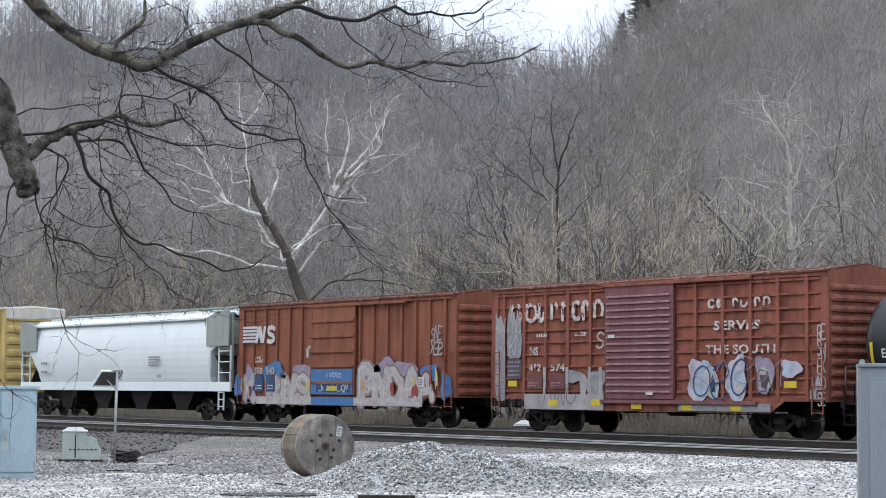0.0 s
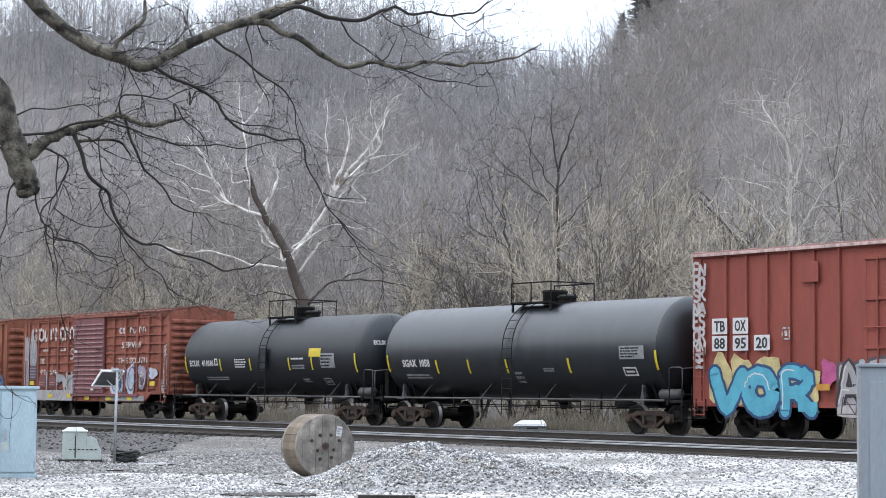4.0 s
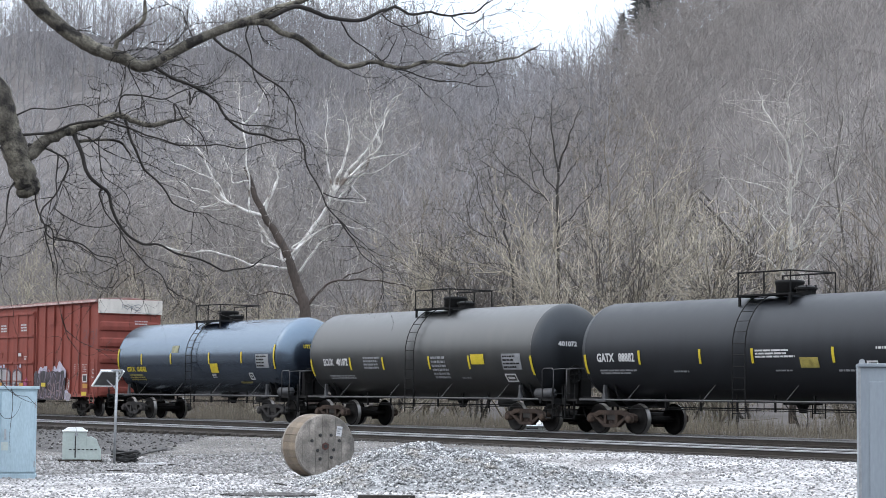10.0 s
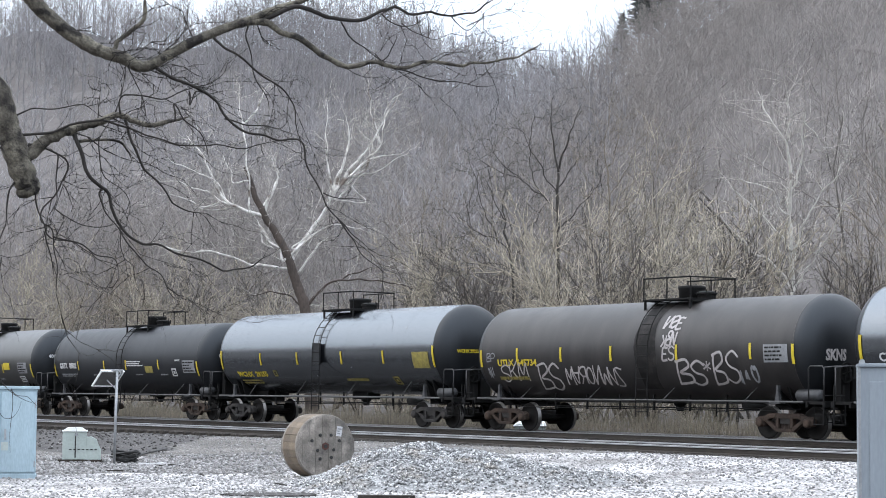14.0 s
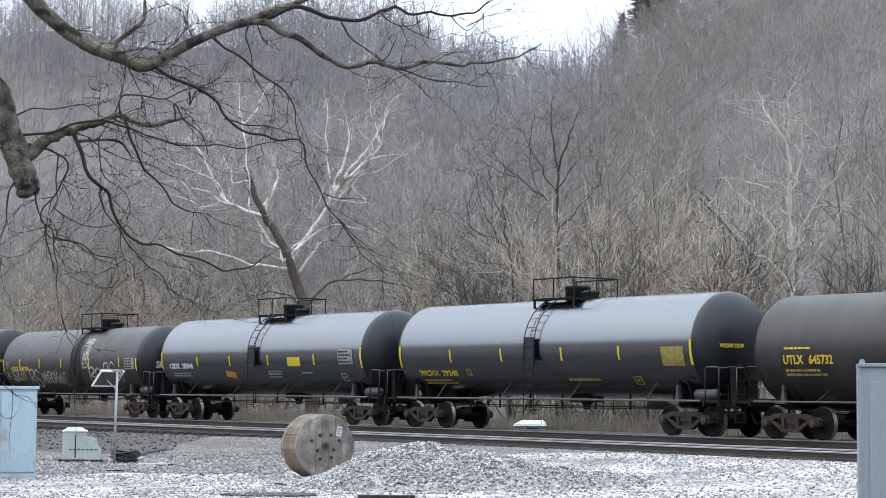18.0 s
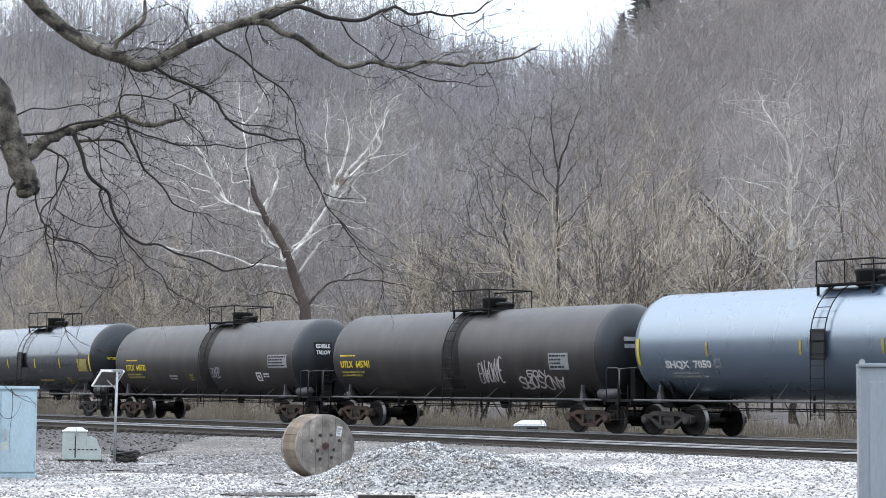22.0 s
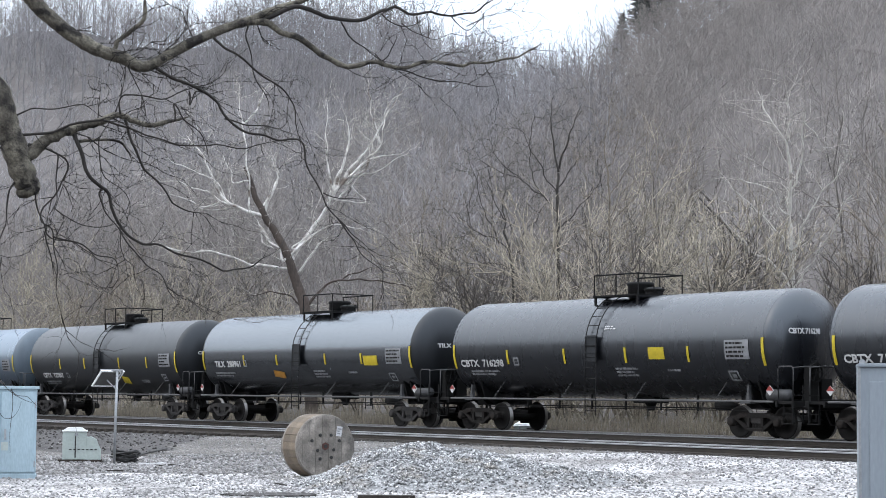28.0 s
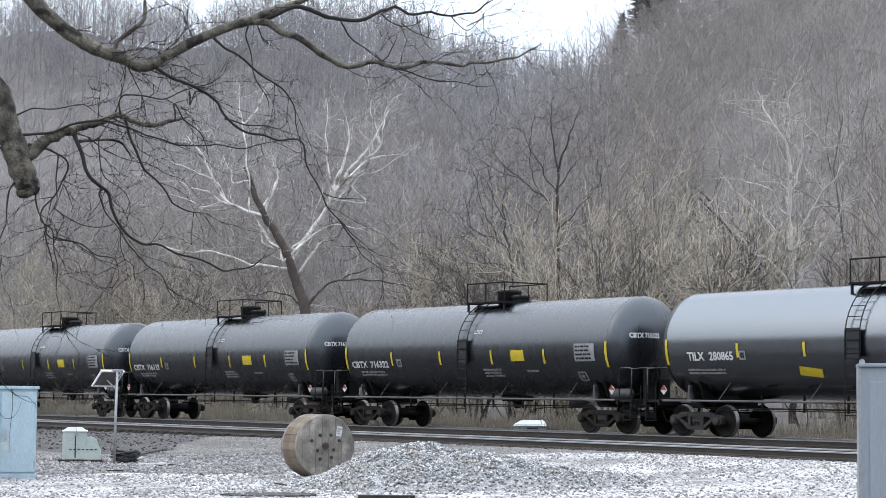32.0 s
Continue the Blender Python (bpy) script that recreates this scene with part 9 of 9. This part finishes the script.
    wood.append(("limb", TW, 0.036, 0.012, [(3.8, 5.67), (4.28, 5.83), (4.53, 5.76), (4.91, 5.76), (5.26, 5.85), (5.41, 5.89), (5.58, 5.84), (5.85, 5.85), (6.06, 5.82), (6.31, 5.91), (6.46, 6.0), (6.58, 6.06)]))
    wood.append(("limb", MB, 0.03, 0.018, [(2.4, 5.34), (2.59, 5.49), (2.7, 5.64), (2.65, 5.88)]))
    wood.append(("broken_limb", MB, 0.19, 0.12, [(-0.15, 6.0), (0.09, 5.52), (0.71, 5.15), (1.11, 4.83), (1.28, 4.46), (1.39, 4.17), (1.5, 3.87), (1.54, 3.75)]))
    wood.append(("limb", MB, 0.075, 0.02, [(1.5, 4.06), (1.65, 4.24), (1.84, 4.34), (2.04, 4.43), (2.27, 4.51), (2.47, 4.57), (2.75, 4.47), (3.21, 4.61)]))
    wood.append(("limb", TW, 0.03, 0.01, [(1.97, 4.39), (2.1, 4.08), (2.28, 3.8), (2.47, 3.49), (2.7, 3.28), (3.0, 3.2), (3.54, 2.99), (3.9, 3.05), (4.09, 3.14)]))
    wood.append(("limb", TW, 0.024, 0.008, [(2.47, 4.56), (2.62, 4.24), (2.79, 3.95), (3.1, 3.62), (3.44, 3.54)]))
    wood.append(("limb", TW, 0.024, 0.008, [(2.83, 5.09), (3.14, 4.94), (3.45, 4.78), (3.75, 4.46), (4.09, 4.37), (4.37, 4.38), (4.46, 4.09), (4.69, 3.66), (4.89, 3.44), (5.16, 3.23)]))
    wood.append(("limb", TW, 0.022, 0.01, [(3.51, 5.39), (3.8, 5.2), (4.11, 4.99), (4.29, 4.75), (4.37, 4.39)]))
    wood.append(("limb", TW, 0.018, 0.007, [(1.55, 4.24), (1.86, 4.11), (1.84, 3.81), (1.66, 3.48), (1.8, 3.33), (1.84, 2.98), (1.9, 2.38)]))
    wood.append(("limb", TW, 0.02, 0.008, [(1.41, 3.82), (1.31, 3.47), (1.29, 3.06)]))
    wood.append(("limb", TW, 0.022, 0.008, [(1.24, 4.45), (1.58, 4.3), (2.09, 4.5), (2.56, 4.42), (3.16, 4.27), (3.7, 4.29), (4.31, 4.39)]))
    wood.append(("limb", TW, 0.013, 0.006, [(1.8, 3.31), (2.12, 3.18), (2.41, 3.07), (2.45, 2.83)]))
    wood.append(("limb", TW, 0.013, 0.006, [(2.55, 3.45), (2.62, 3.19), (2.94, 2.84), (3.19, 2.61)]))
    wood.append(("limb", TW, 0.014, 0.005, [(3.81, 5.56), (3.84, 5.32), (3.92, 5.02), (3.99, 4.85), (4.05, 4.65)]))
    wood.append(("limb", TW, 0.014, 0.005, [(1.62, 3.76), (1.69, 3.47), (1.77, 3.33), (2.0, 3.23), (2.19, 3.15), (2.29, 3.03), (2.63, 3.06)]))
    wood.append(("limb", TW, 0.012, 0.005, [(1.77, 3.33), (1.78, 3.01), (1.84, 2.81)]))
    wood.append(("limb", TW, 0.012, 0.006, [(1.86, 4.18), (1.85, 3.85), (1.79, 3.56), (1.78, 3.33)]))
    wood.append(("limb", MB, 0.02, 0.008, [(1.96, 4.27), (2.18, 4.3), (2.44, 4.29), (2.56, 4.18), (2.61, 4.09)]))
    wood.append(("limb", TW, 0.015, 0.006, [(2.98, 4.71), (3.19, 4.55), (3.33, 4.3), (3.37, 4.13)]))
    wood.append(("limb", TW, 0.014, 0.006, [(2.47, 4.77), (2.81, 4.76), (3.02, 4.82), (3.4, 4.99), (3.57, 5.17)]))
    wood.append(("limb", TW, 0.014, 0.006, [(1.48, 4.57), (1.76, 4.61), (2.05, 4.68), (2.22, 4.56)]))
    wood.append(("limb", TW, 0.014, 0.005, [(2.24, 3.74), (2.45, 3.41), (2.5, 3.16), (2.59, 2.87)]))
    wood.append(("limb", TW, 0.011, 0.005, [(2.27, 4.16), (2.32, 3.95), (2.53, 3.67), (2.54, 3.48)]))
    wood.append(("limb", TW, 0.012, 0.005, [(3.19, 4.76), (3.23, 4.89), (3.4, 4.84), (3.58, 4.93)]))
    wood.append(("limb", TW, 0.013, 0.005, [(3.58, 4.61), (3.84, 4.54), (4.11, 4.5), (4.28, 4.6)]))
    for r0, pts in ((0.013, [(4.76, 5.73), (4.94, 5.54), (5.09, 5.45), (5.25, 5.36), (5.44, 5.27)]), (0.011, [(5.27, 5.36), (5.44, 5.51), (5.48, 5.66)]), (0.011, [(5.46, 5.25), (5.73, 5.21), (5.98, 5.13), (6.31, 5.09), (6.66, 5.13)]),
                    (0.009, [(5.67, 5.74), (5.77, 5.58), (5.91, 5.44)]), (0.01, [(5.85, 5.85), (5.9, 5.9), (5.97, 6.02)]), (0.009, [(6.06, 5.82), (6.07, 5.91), (6.01, 6.03)]), (0.009, [(6.06, 5.82), (6.21, 5.74), (6.36, 5.84), (6.46, 5.94)]),
                    (0.01, [(5.26, 5.85), (5.35, 5.76), (5.49, 5.69), (5.67, 5.74), (5.8, 5.86)]), (0.007, [(6.19, 5.73), (6.35, 5.8), (6.52, 5.88), (6.85, 5.93)]), (0.008, [(5.49, 5.67), (5.67, 5.62), (5.9, 5.6), (6.13, 5.68)]),
                    (0.008, [(1.29, 3.06), (1.2, 2.5), (1.22, 2.0), (1.35, 1.75), (1.53, 1.62), (1.62, 1.58)]), (0.006, [(1.4, 1.72), (1.47, 1.66), (1.57, 1.64), (1.64, 1.57), (1.73, 1.5)]), (0.006, [(1.41, 1.72), (1.42, 1.57), (1.42, 1.32), (1.42, 1.09)]),
                    (0.005, [(1.22, 1.6), (1.31, 1.46), (1.36, 1.42), (1.43, 1.43), (1.49, 1.5), (1.52, 1.59)])):
        wood.append(("limb" if pts[0][0] > 2 else "hanging_twig", TW, r0, r0 * 0.45, pts))
    wood.append(("limb", TW, 0.01, 0.004, [(4.65, 3.83), (4.87, 3.75), (5.1, 3.76)]))
    wood.append(("limb", TW, 0.012, 0.004, [(4.78, 3.57), (4.97, 3.32), (5.19, 3.1), (5.38, 2.93)]))
    wood.append(("limb", TW, 0.01, 0.004, [(1.87, 3.56), (2.12, 3.4), (2.33, 3.38), (2.58, 3.52)]))
    limbed_tree("roadside_tree", "leafless old tree with mossy limbs overhanging the yard", 70.22, 20.0, zg, wood, M["twig"], rng, twigs=3.8, twig_len=0.85, twig_r=0.0062, depth=0.04, gnarl=0.07, snap=0.5)
    x, y = spot(57.52, 92.0)
    wood = []
    wood.append(("trunk", OB, 0.35, 0.11, [(0.16, -0.08), (-0.05, 3.73), (-0.23, 5.21), (-0.63, 6.56), (-1.02, 7.78), (-1.69, 9.12), (-2.32, 9.98), (-2.85, 11.28), (-3.14, 12.23)]))
    wood.append(("limb", WB, 0.135, 0.034, [(-0.97, 7.72), (-0.15, 9.01), (0.68, 10.19), (1.1, 11.07), (1.9, 11.9), (2.79, 12.6), (4.23, 12.9)]))
    wood.append(("limb", WB, 0.1, 0.02, [(1.05, 10.99), (1.79, 12.12), (2.65, 13.15), (3.72, 15.09), (4.53, 16.35)]))
    wood.append(("limb", WB, 0.08, 0.02, [(1.1, 11.07), (1.41, 12.17), (1.75, 13.54), (1.6, 14.64)]))
    wood.append(("limb", WB, 0.115, 0.028, [(-2.18, 9.8), (-3.21, 10.13), (-4.3, 10.77), (-5.14, 12.55), (-6.07, 13.74)]))
    wood.append(("limb", WB, 0.065, 0.021, [(-3.0, 10.06), (-4.08, 10.45), (-5.42, 10.37), (-7.04, 10.95)]))
    wood.append(("limb", WB, 0.08, 0.02, [(-2.4, 10.04), (-1.88, 11.03), (-1.62, 11.85), (-2.12, 12.88)]))
    wood.append(("limb", WB, 0.09, 0.025, [(-0.93, 7.24), (-2.15, 7.44), (-3.23, 7.61), (-4.58, 8.11), (-6.45, 8.14), (-8.01, 8.71)]))
    wood.append(("limb", WB, 0.065, 0.042, [(-1.4, 7.72), (-1.62, 8.26), (-2.28, 9.06), (-2.56, 9.66)]))
    wood.append(("limb", WB, 0.055, 0.016, [(-2.86, 9.84), (-3.32, 14.13), (-3.63, 15.5)]))
    wood.append(("limb", WB, 0.055, 0.016, [(-4.03, 10.41), (-4.82, 11.66), (-5.79, 12.04), (-6.96, 12.6)]))
    wood.append(("limb", WB, 0.055, 0.016, [(-3.66, 11.39), (-3.96, 12.17), (-4.66, 13.13)]))
    wood.append(("limb", WB, 0.055, 0.016, [(-2.49, 10.43), (-2.1, 10.83), (-1.63, 11.81), (-2.04, 12.78)]))
    wood.append(("limb", WB, 0.055, 0.016, [(0.9, 10.87), (0.69, 12.24), (0.69, 14.21), (0.65, 15.58)]))
    wood.append(("limb", WB, 0.055, 0.016, [(1.77, 11.47), (2.54, 12.27), (2.83, 13.06), (2.43, 13.84)]))
    wood.append(("limb", WB, 0.055, 0.016, [(0.81, 10.68), (1.09, 11.46), (1.56, 12.65), (1.84, 13.83)]))
    wood.append(("limb", WB, 0.055, 0.016, [(1.58, 11.27), (2.54, 12.47), (3.31, 13.66), (3.49, 15.04), (4.56, 16.25)]))
    wood.append(("limb", WB, 0.055, 0.016, [(3.31, 13.66), (2.8, 15.23), (2.77, 16.61)]))
    wood.append(("limb", WB, 0.055, 0.016, [(-2.87, 10.0), (-4.03, 10.41), (-5.39, 11.17), (-7.52, 11.52)]))
    wood.append(("limb", WB, 0.055, 0.016, [(-1.49, 8.3), (-2.27, 8.68), (-2.61, 9.65)]))
    wood.append(("limb", WB, 0.055, 0.016, [(1.2, 10.68), (2.16, 11.68), (3.32, 12.28), (4.49, 12.89)]))
    wood.append(("limb", WB, 0.055, 0.016, [(-2.77, 9.94), (-3.64, 10.22), (-4.22, 10.21), (-5.57, 10.19)]))
    wood.append(("limb", WB, 0.055, 0.016, [(2.56, 10.7), (1.39, 10.59), (0.81, 10.48)]))
    wood.append(("limb", WB, 0.055, 0.016, [(-3.32, 14.13), (-2.56, 15.13), (-2.18, 16.12)]))
    wood.append(("limb", WB, 0.055, 0.016, [(-0.91, 8.31), (-0.14, 9.1), (-0.04, 8.32)]))
    wood.append(("limb", WB, 0.055, 0.016, [(-1.28, 7.53), (0.24, 9.1), (1.21, 9.51), (2.96, 9.34)]))
    wood.append(("limb", OB, 0.09, 0.02, [(-0.08, 5.62), (0.43, 6.3), (1.12, 6.75), (2.88, 6.82), (4.78, 6.49), (5.71, 5.96)]))
    wood.append(("limb", OB, 0.06, 0.015, [(-0.23, 5.35), (-0.78, 5.88), (-1.86, 6.2), (-2.93, 6.08)]))
    wood.append(("limb", OB, 0.05, 0.012, [(1.37, 6.75), (2.44, 7.28), (4.07, 7.57)]))
    wood.append(("limb", WB, 0.065, 0.031, [(-0.8, 6.97), (0.27, 8.34), (0.8, 8.89)]))
    limbed_tree("sycamore_tree", "leaning sycamore with white upper limbs behind the train", 57.52, 92.0, ground_z(x, y) - 0.2, wood, M["pale_twig"], rng, twigs=2.6, twig_len=2.0, twig_r=0.017, depth=0.5, gnarl=0.34, snap=1.2)
    x, y = spot(43.25, 76.0)
    wood = []
    wood.append(("trunk", OB, 0.17, 0.12, [(-0.02, 0.0), (0.01, 3.0), (0.0, 5.2)]))
    wood.append(("limb", M["pale_bark"], 0.13, 0.035, [(0.0, 5.1), (-0.01, 6.52), (-0.1, 8.43), (-0.04, 9.54), (-0.12, 10.66), (-0.27, 11.3), (-0.66, 11.95), (-1.05, 12.6), (-1.2, 13.25)]))
    wood.append(("limb", M["pale_bark"], 0.06, 0.025, [(-0.03, 9.22), (0.35, 10.65), (0.44, 11.93), (0.52, 12.49)]))
    wood.append(("limb", M["pale_bark"], 0.05, 0.02, [(-0.14, 10.98), (-0.11, 12.26), (-0.13, 13.87)]))
    wood.append(("limb", M["pale_bark"], 0.07, 0.022, [(-0.01, 7.0), (-0.91, 8.12), (-1.69, 8.92), (-2.63, 9.97)]))
    wood.append(("limb", M["pale_bark"], 0.05, 0.018, [(-0.13, 8.43), (-0.59, 9.07), (-1.37, 9.72), (-2.48, 9.97)]))
    wood.append(("limb", M["pale_bark"], 0.065, 0.022, [(0.01, 5.57), (-0.61, 6.36), (-1.85, 7.33), (-2.8, 8.45)]))
    wood.append(("limb", M["pale_bark"], 0.065, 0.02, [(0.0, 6.6), (0.18, 7.31), (0.57, 8.42), (1.28, 9.37), (1.98, 10.47), (2.22, 11.1)]))
    wood.append(("limb", M["pale_bark"], 0.07, 0.022, [(0.0, 5.3), (0.14, 5.73), (0.64, 6.44), (1.42, 7.62), (1.97, 8.72), (2.36, 9.35)]))
    wood.append(("limb", M["pale_bark"], 0.035, 0.016, [(0.44, 11.93), (1.14, 11.2), (1.75, 10.79)]))
    limbed_tree("sycamore_tree", "slender pale sycamore with upswept white limbs", 43.25, 76.0, ground_z(x, y) - 0.3, wood, M["pale_twig"], rng, twigs=3.2, twig_len=1.9, twig_r=0.015, depth=0.3, gnarl=0.26)


big_trees()


def valley_trees():
    """Leafless trees of the valley floor that stand out singly, each with its own limbs."""
    rng = random.Random(8)
    DL, BR, GR = M["dark_limb"], M["brown_twig"], M["grey_twig"]
    kin = "trees of the valley floor"

    def stand(label, az, r, limbs, trunk_mat, limb_mat, twig_mat, girth, twigs=3.2, twig_len=1.7, twig_r=0.013):
        x, y = spot(az, r)
        rows = []
        for k, pts in enumerate(limbs):
            if k == 0:
                rows.append(("trunk", trunk_mat, girth, girth * 0.6, pts))
            else:
                rows.append(("limb", trunk_mat if k < 3 else limb_mat, girth * (0.55 if k < 3 else 0.36), girth * 0.08, pts))
        limbed_tree("leafless_tree", label, az, r, ground_z(x, y) - 0.2, rows, twig_mat, rng, twigs=twigs, twig_len=twig_len, twig_r=twig_r, depth=0.5, group=kin, gnarl=0.2, snap=0.8)

    stand("dark leafless tree with a forked straight trunk behind the train", 50.18, 84, [
        [(0.03, 0.0), (0.09, 4.95), (0.05, 7.79), (0.03, 9.4), (0.04, 11.01)], [(0.04, 11.01), (-0.2, 12.62), (-0.24, 13.7), (-0.21, 14.69)],
        [(0.05, 11.2), (0.51, 12.62), (0.83, 13.43), (1.13, 14.24)], [(0.04, 9.22), (-0.54, 9.93), (-1.61, 10.65), (-2.87, 11.27), (-3.76, 11.81)],
        [(-0.72, 10.02), (-1.17, 11.36), (-1.09, 13.16), (-1.01, 13.88)], [(-1.61, 10.65), (-2.51, 11.6), (-3.1, 12.6)], [(0.02, 9.93), (-0.73, 11.36), (-1.36, 12.44), (-1.81, 13.34)],
        [(0.04, 10.29), (0.69, 11.37), (1.22, 12.62)], [(0.06, 8.51), (1.05, 9.58), (2.02, 10.83)]], DL, DL, DL, 0.095)
    stand("dark leafless tree with crooked low spreading limbs", 51.62, 82, [
        [(0.04, 0.0), (0.19, 4.85), (0.19, 6.07), (0.07, 7.45), (-0.21, 8.32)], [(0.07, 7.45), (-0.38, 7.97), (-0.99, 9.02), (-1.35, 10.24), (-1.71, 11.46)],
        [(-0.03, 7.98), (-0.21, 9.37), (-0.13, 10.59), (-0.4, 11.99)], [(0.15, 6.93), (0.66, 8.15), (1.09, 8.85), (1.52, 9.38)], [(-0.38, 7.97), (-1.25, 8.32), (-2.12, 9.01), (-2.82, 9.36)],
        [(-0.12, 8.85), (-0.74, 9.89), (-0.92, 11.11)], [(0.15, 6.76), (-0.89, 6.93), (-2.11, 7.27), (-3.16, 8.13)]], DL, DL, DL, 0.075)
    stand("tan-brown leafless tree with drooping lower branches", 48.67, 82, [
        [(0.01, 0.0), (0.11, 4.87), (0.11, 7.3), (0.07, 9.73), (-0.02, 10.95)], [(-0.02, 10.95), (0.41, 12.17), (0.41, 13.22)], [(0.04, 10.6), (-0.19, 12.0), (0.07, 13.57)],
        [(0.07, 9.73), (0.93, 11.12), (1.62, 12.69)], [(0.07, 9.38), (-0.79, 10.43), (-1.49, 11.47)], [(0.11, 8.34), (1.28, 9.9), (2.4, 11.2)], [(0.11, 7.82), (-1.13, 8.51), (-2.35, 9.03), (-3.39, 9.03)],
        [(0.11, 7.3), (1.28, 7.82), (2.65, 8.34)], [(0.11, 6.95), (-1.3, 7.29), (-2.69, 7.81)], [(0.11, 6.0), (-1.2, 6.6), (-2.9, 6.5)], [(0.11, 6.2), (1.3, 6.7), (2.9, 6.6)]], BR, BR, BR, 0.055, 4.6, 1.9)
    stand("brown leafless tree with a slim forked crown", 47.16, 80, [
        [(0.0, 0.0), (-0.02, 4.79), (-0.07, 7.49), (-0.07, 9.68), (-0.18, 10.36)], [(-0.18, 10.36), (0.23, 11.21), (0.74, 11.72)], [(-0.07, 9.85), (-0.35, 10.87), (-0.44, 12.41)],
        [(-0.07, 8.16), (0.82, 9.51), (1.49, 10.36)], [(-0.07, 7.49), (-0.86, 8.16), (-1.53, 9.18)]], GR, BR, BR, 0.04, 3.8)
    # fanned crowns along the valley floor: bearing, distance behind the yard, height, tone, stems
    # crowns paler than trunks, so top light is in the colours
    tones = {"tan": (M["tan_bark"], M["tan_branch"], "tan leafless tree with a fanned crown of fine branches"), "brown": (DL, BR, "brown leafless tree with a bushy fanned crown"),
             "grey": (M["grey_bark"], M["grey_branch"], "grey leafless tree with a tall fine crown"), "dark": (DL, M["dark_branch"], "dark leafless tree with crooked upswept limbs")}
    rows = ((48.2, 54, 11.2, "tan", 3), (49.3, 52, 8.6, "tan", 3), (47.2, 53, 9.0, "tan", 3), (46.3, 56, 9.2, "dark", 3), (45.3, 51, 8.2, "tan", 3), (44.5, 58, 8.6, "dark", 2), (42.3, 60, 9.4, "grey", 2),
            (41.6, 52, 9.4, "brown", 2), (40.6, 54, 11.0, "grey", 2), (50.9, 58, 11.0, "dark", 2), (51.3, 52, 7.4, "dark", 3), (52.3, 54, 8.8, "brown", 2), (53.2, 57, 8.8, "tan", 3), (54.2, 52, 7.6, "tan", 3),
            (54.9, 54, 8.0, "dark", 3), (60.2, 55, 8.4, "dark", 3), (59.3, 62, 8.6, "brown", 2), (61.2, 54, 9.0, "tan", 3), (62.0, 58, 10.6, "grey", 2), (62.9, 54, 10.0, "brown", 3), (63.8, 58, 11.4, "grey", 2),
            (64.6, 53, 10.4, "tan", 3), (65.6, 57, 12.4, "brown", 2), (66.5, 54, 12.0, "grey", 2), (46.8, 66, 13.0, "grey", 2), (45.6, 68, 13.4, "grey", 1), (44.4, 67, 14.0, "brown", 1), (41.8, 66, 15.0, "grey", 2), (48.9, 66, 12.6, "grey", 2),
            (50.4, 68, 13.0, "grey", 1), (52.0, 70, 13.0, "grey", 2), (53.6, 68, 12.6, "brown", 2), (55.8, 70, 13.0, "grey", 2), (58.4, 70, 13.0, "grey", 2), (61.4, 70, 14.0, "grey", 2), (47.8, 50, 5.8, "tan", 4), (50.2, 50, 5.4, "tan", 4),
            (46.0, 49.5, 5.4, "tan", 4), (42.9, 50, 4.6, "brown", 4), (52.6, 50, 6.4, "dark", 4), (58.8, 51, 6.0, "tan", 4), (56.0, 50, 5.8, "brown", 4), (49.7, 51, 7.0, "dark", 3), (47.5, 50.5, 7.4, "dark", 2), (45.0, 50, 6.0, "dark", 3), (41.0, 50, 6.0, "dark", 3), (61.9, 51, 7.6, "tan", 3), (64.2, 51, 8.4, "brown", 3), (65.8, 50, 8.0, "tan", 3))
    for az, back, h, tone, stems in rows:
        x, y = spot(az, back / math.cos(math.radians(az)))
        bark, branch, lab = tones[tone]
        tree = thing("leafless_tree", lab, "tree", kin, at=pose(x, y, ground_z(x, y) - 0.2, 0, 0, rng.uniform(0, 360)))
        limbs, twg = [], []
        for k in range(stems):
            a = rng.random() * math.tau + k * math.tau / stems
            lean = 0.1 if stems == 1 else rng.uniform(0.18, 0.5)
            ramify(rng, Vector((0.12 * math.cos(a), 0.12 * math.sin(a), 0)), Vector((math.cos(a) * lean, math.sin(a) * lean, 1)).normalized(), h * rng.uniform(0.75, 0.95), 0.0135 * h / stems ** 0.4, 3, limbs, twg, up=0.09, wob=0.19, kids=(0, 4, 5, 9), spread=0.8, thin=0.0135 if back < 60 else 0.0105)
        stout = max(0.3 * max(q[2] for q in limbs), 0.015)
        thick = [q for q in limbs if q[2] > stout]
        fine = [q for q in limbs if q[2] <= stout]
        v, f = prisms(*[[q[k] for q in thick] for k in range(4)])
        part("trunk", raw_mesh("trunk", v, f, bark), None, tree)
        pv, pf, sv, sf = arrays(fine, twg)
        part("crown", raw_mesh("crown", np.concatenate([pv, sv]), np.concatenate([pf, sf + len(pv)]), branch), None, tree)["kind"] = "stuff"


valley_trees()


# ---- ties under the rails ----
def ties():
    for tr, x0, x1 in ((near_track, -95.0, -20.0), (far_track, -110.0, -28.0)):
        me = mesh_of("tie", box((-0.115, -1.3, -0.34), (0.115, 1.3, -0.172), 0.012), M["tie"])
        x = x0
        k = 0
        while x < x1:
            part("tie", me, None, tr, at=pose(x, 0.05 * math.sin(k * 2.3), 0.0, 0, 0, 1.2 * math.sin(k * 1.7)))
            x += 0.53
            k += 1


ties()


motions()
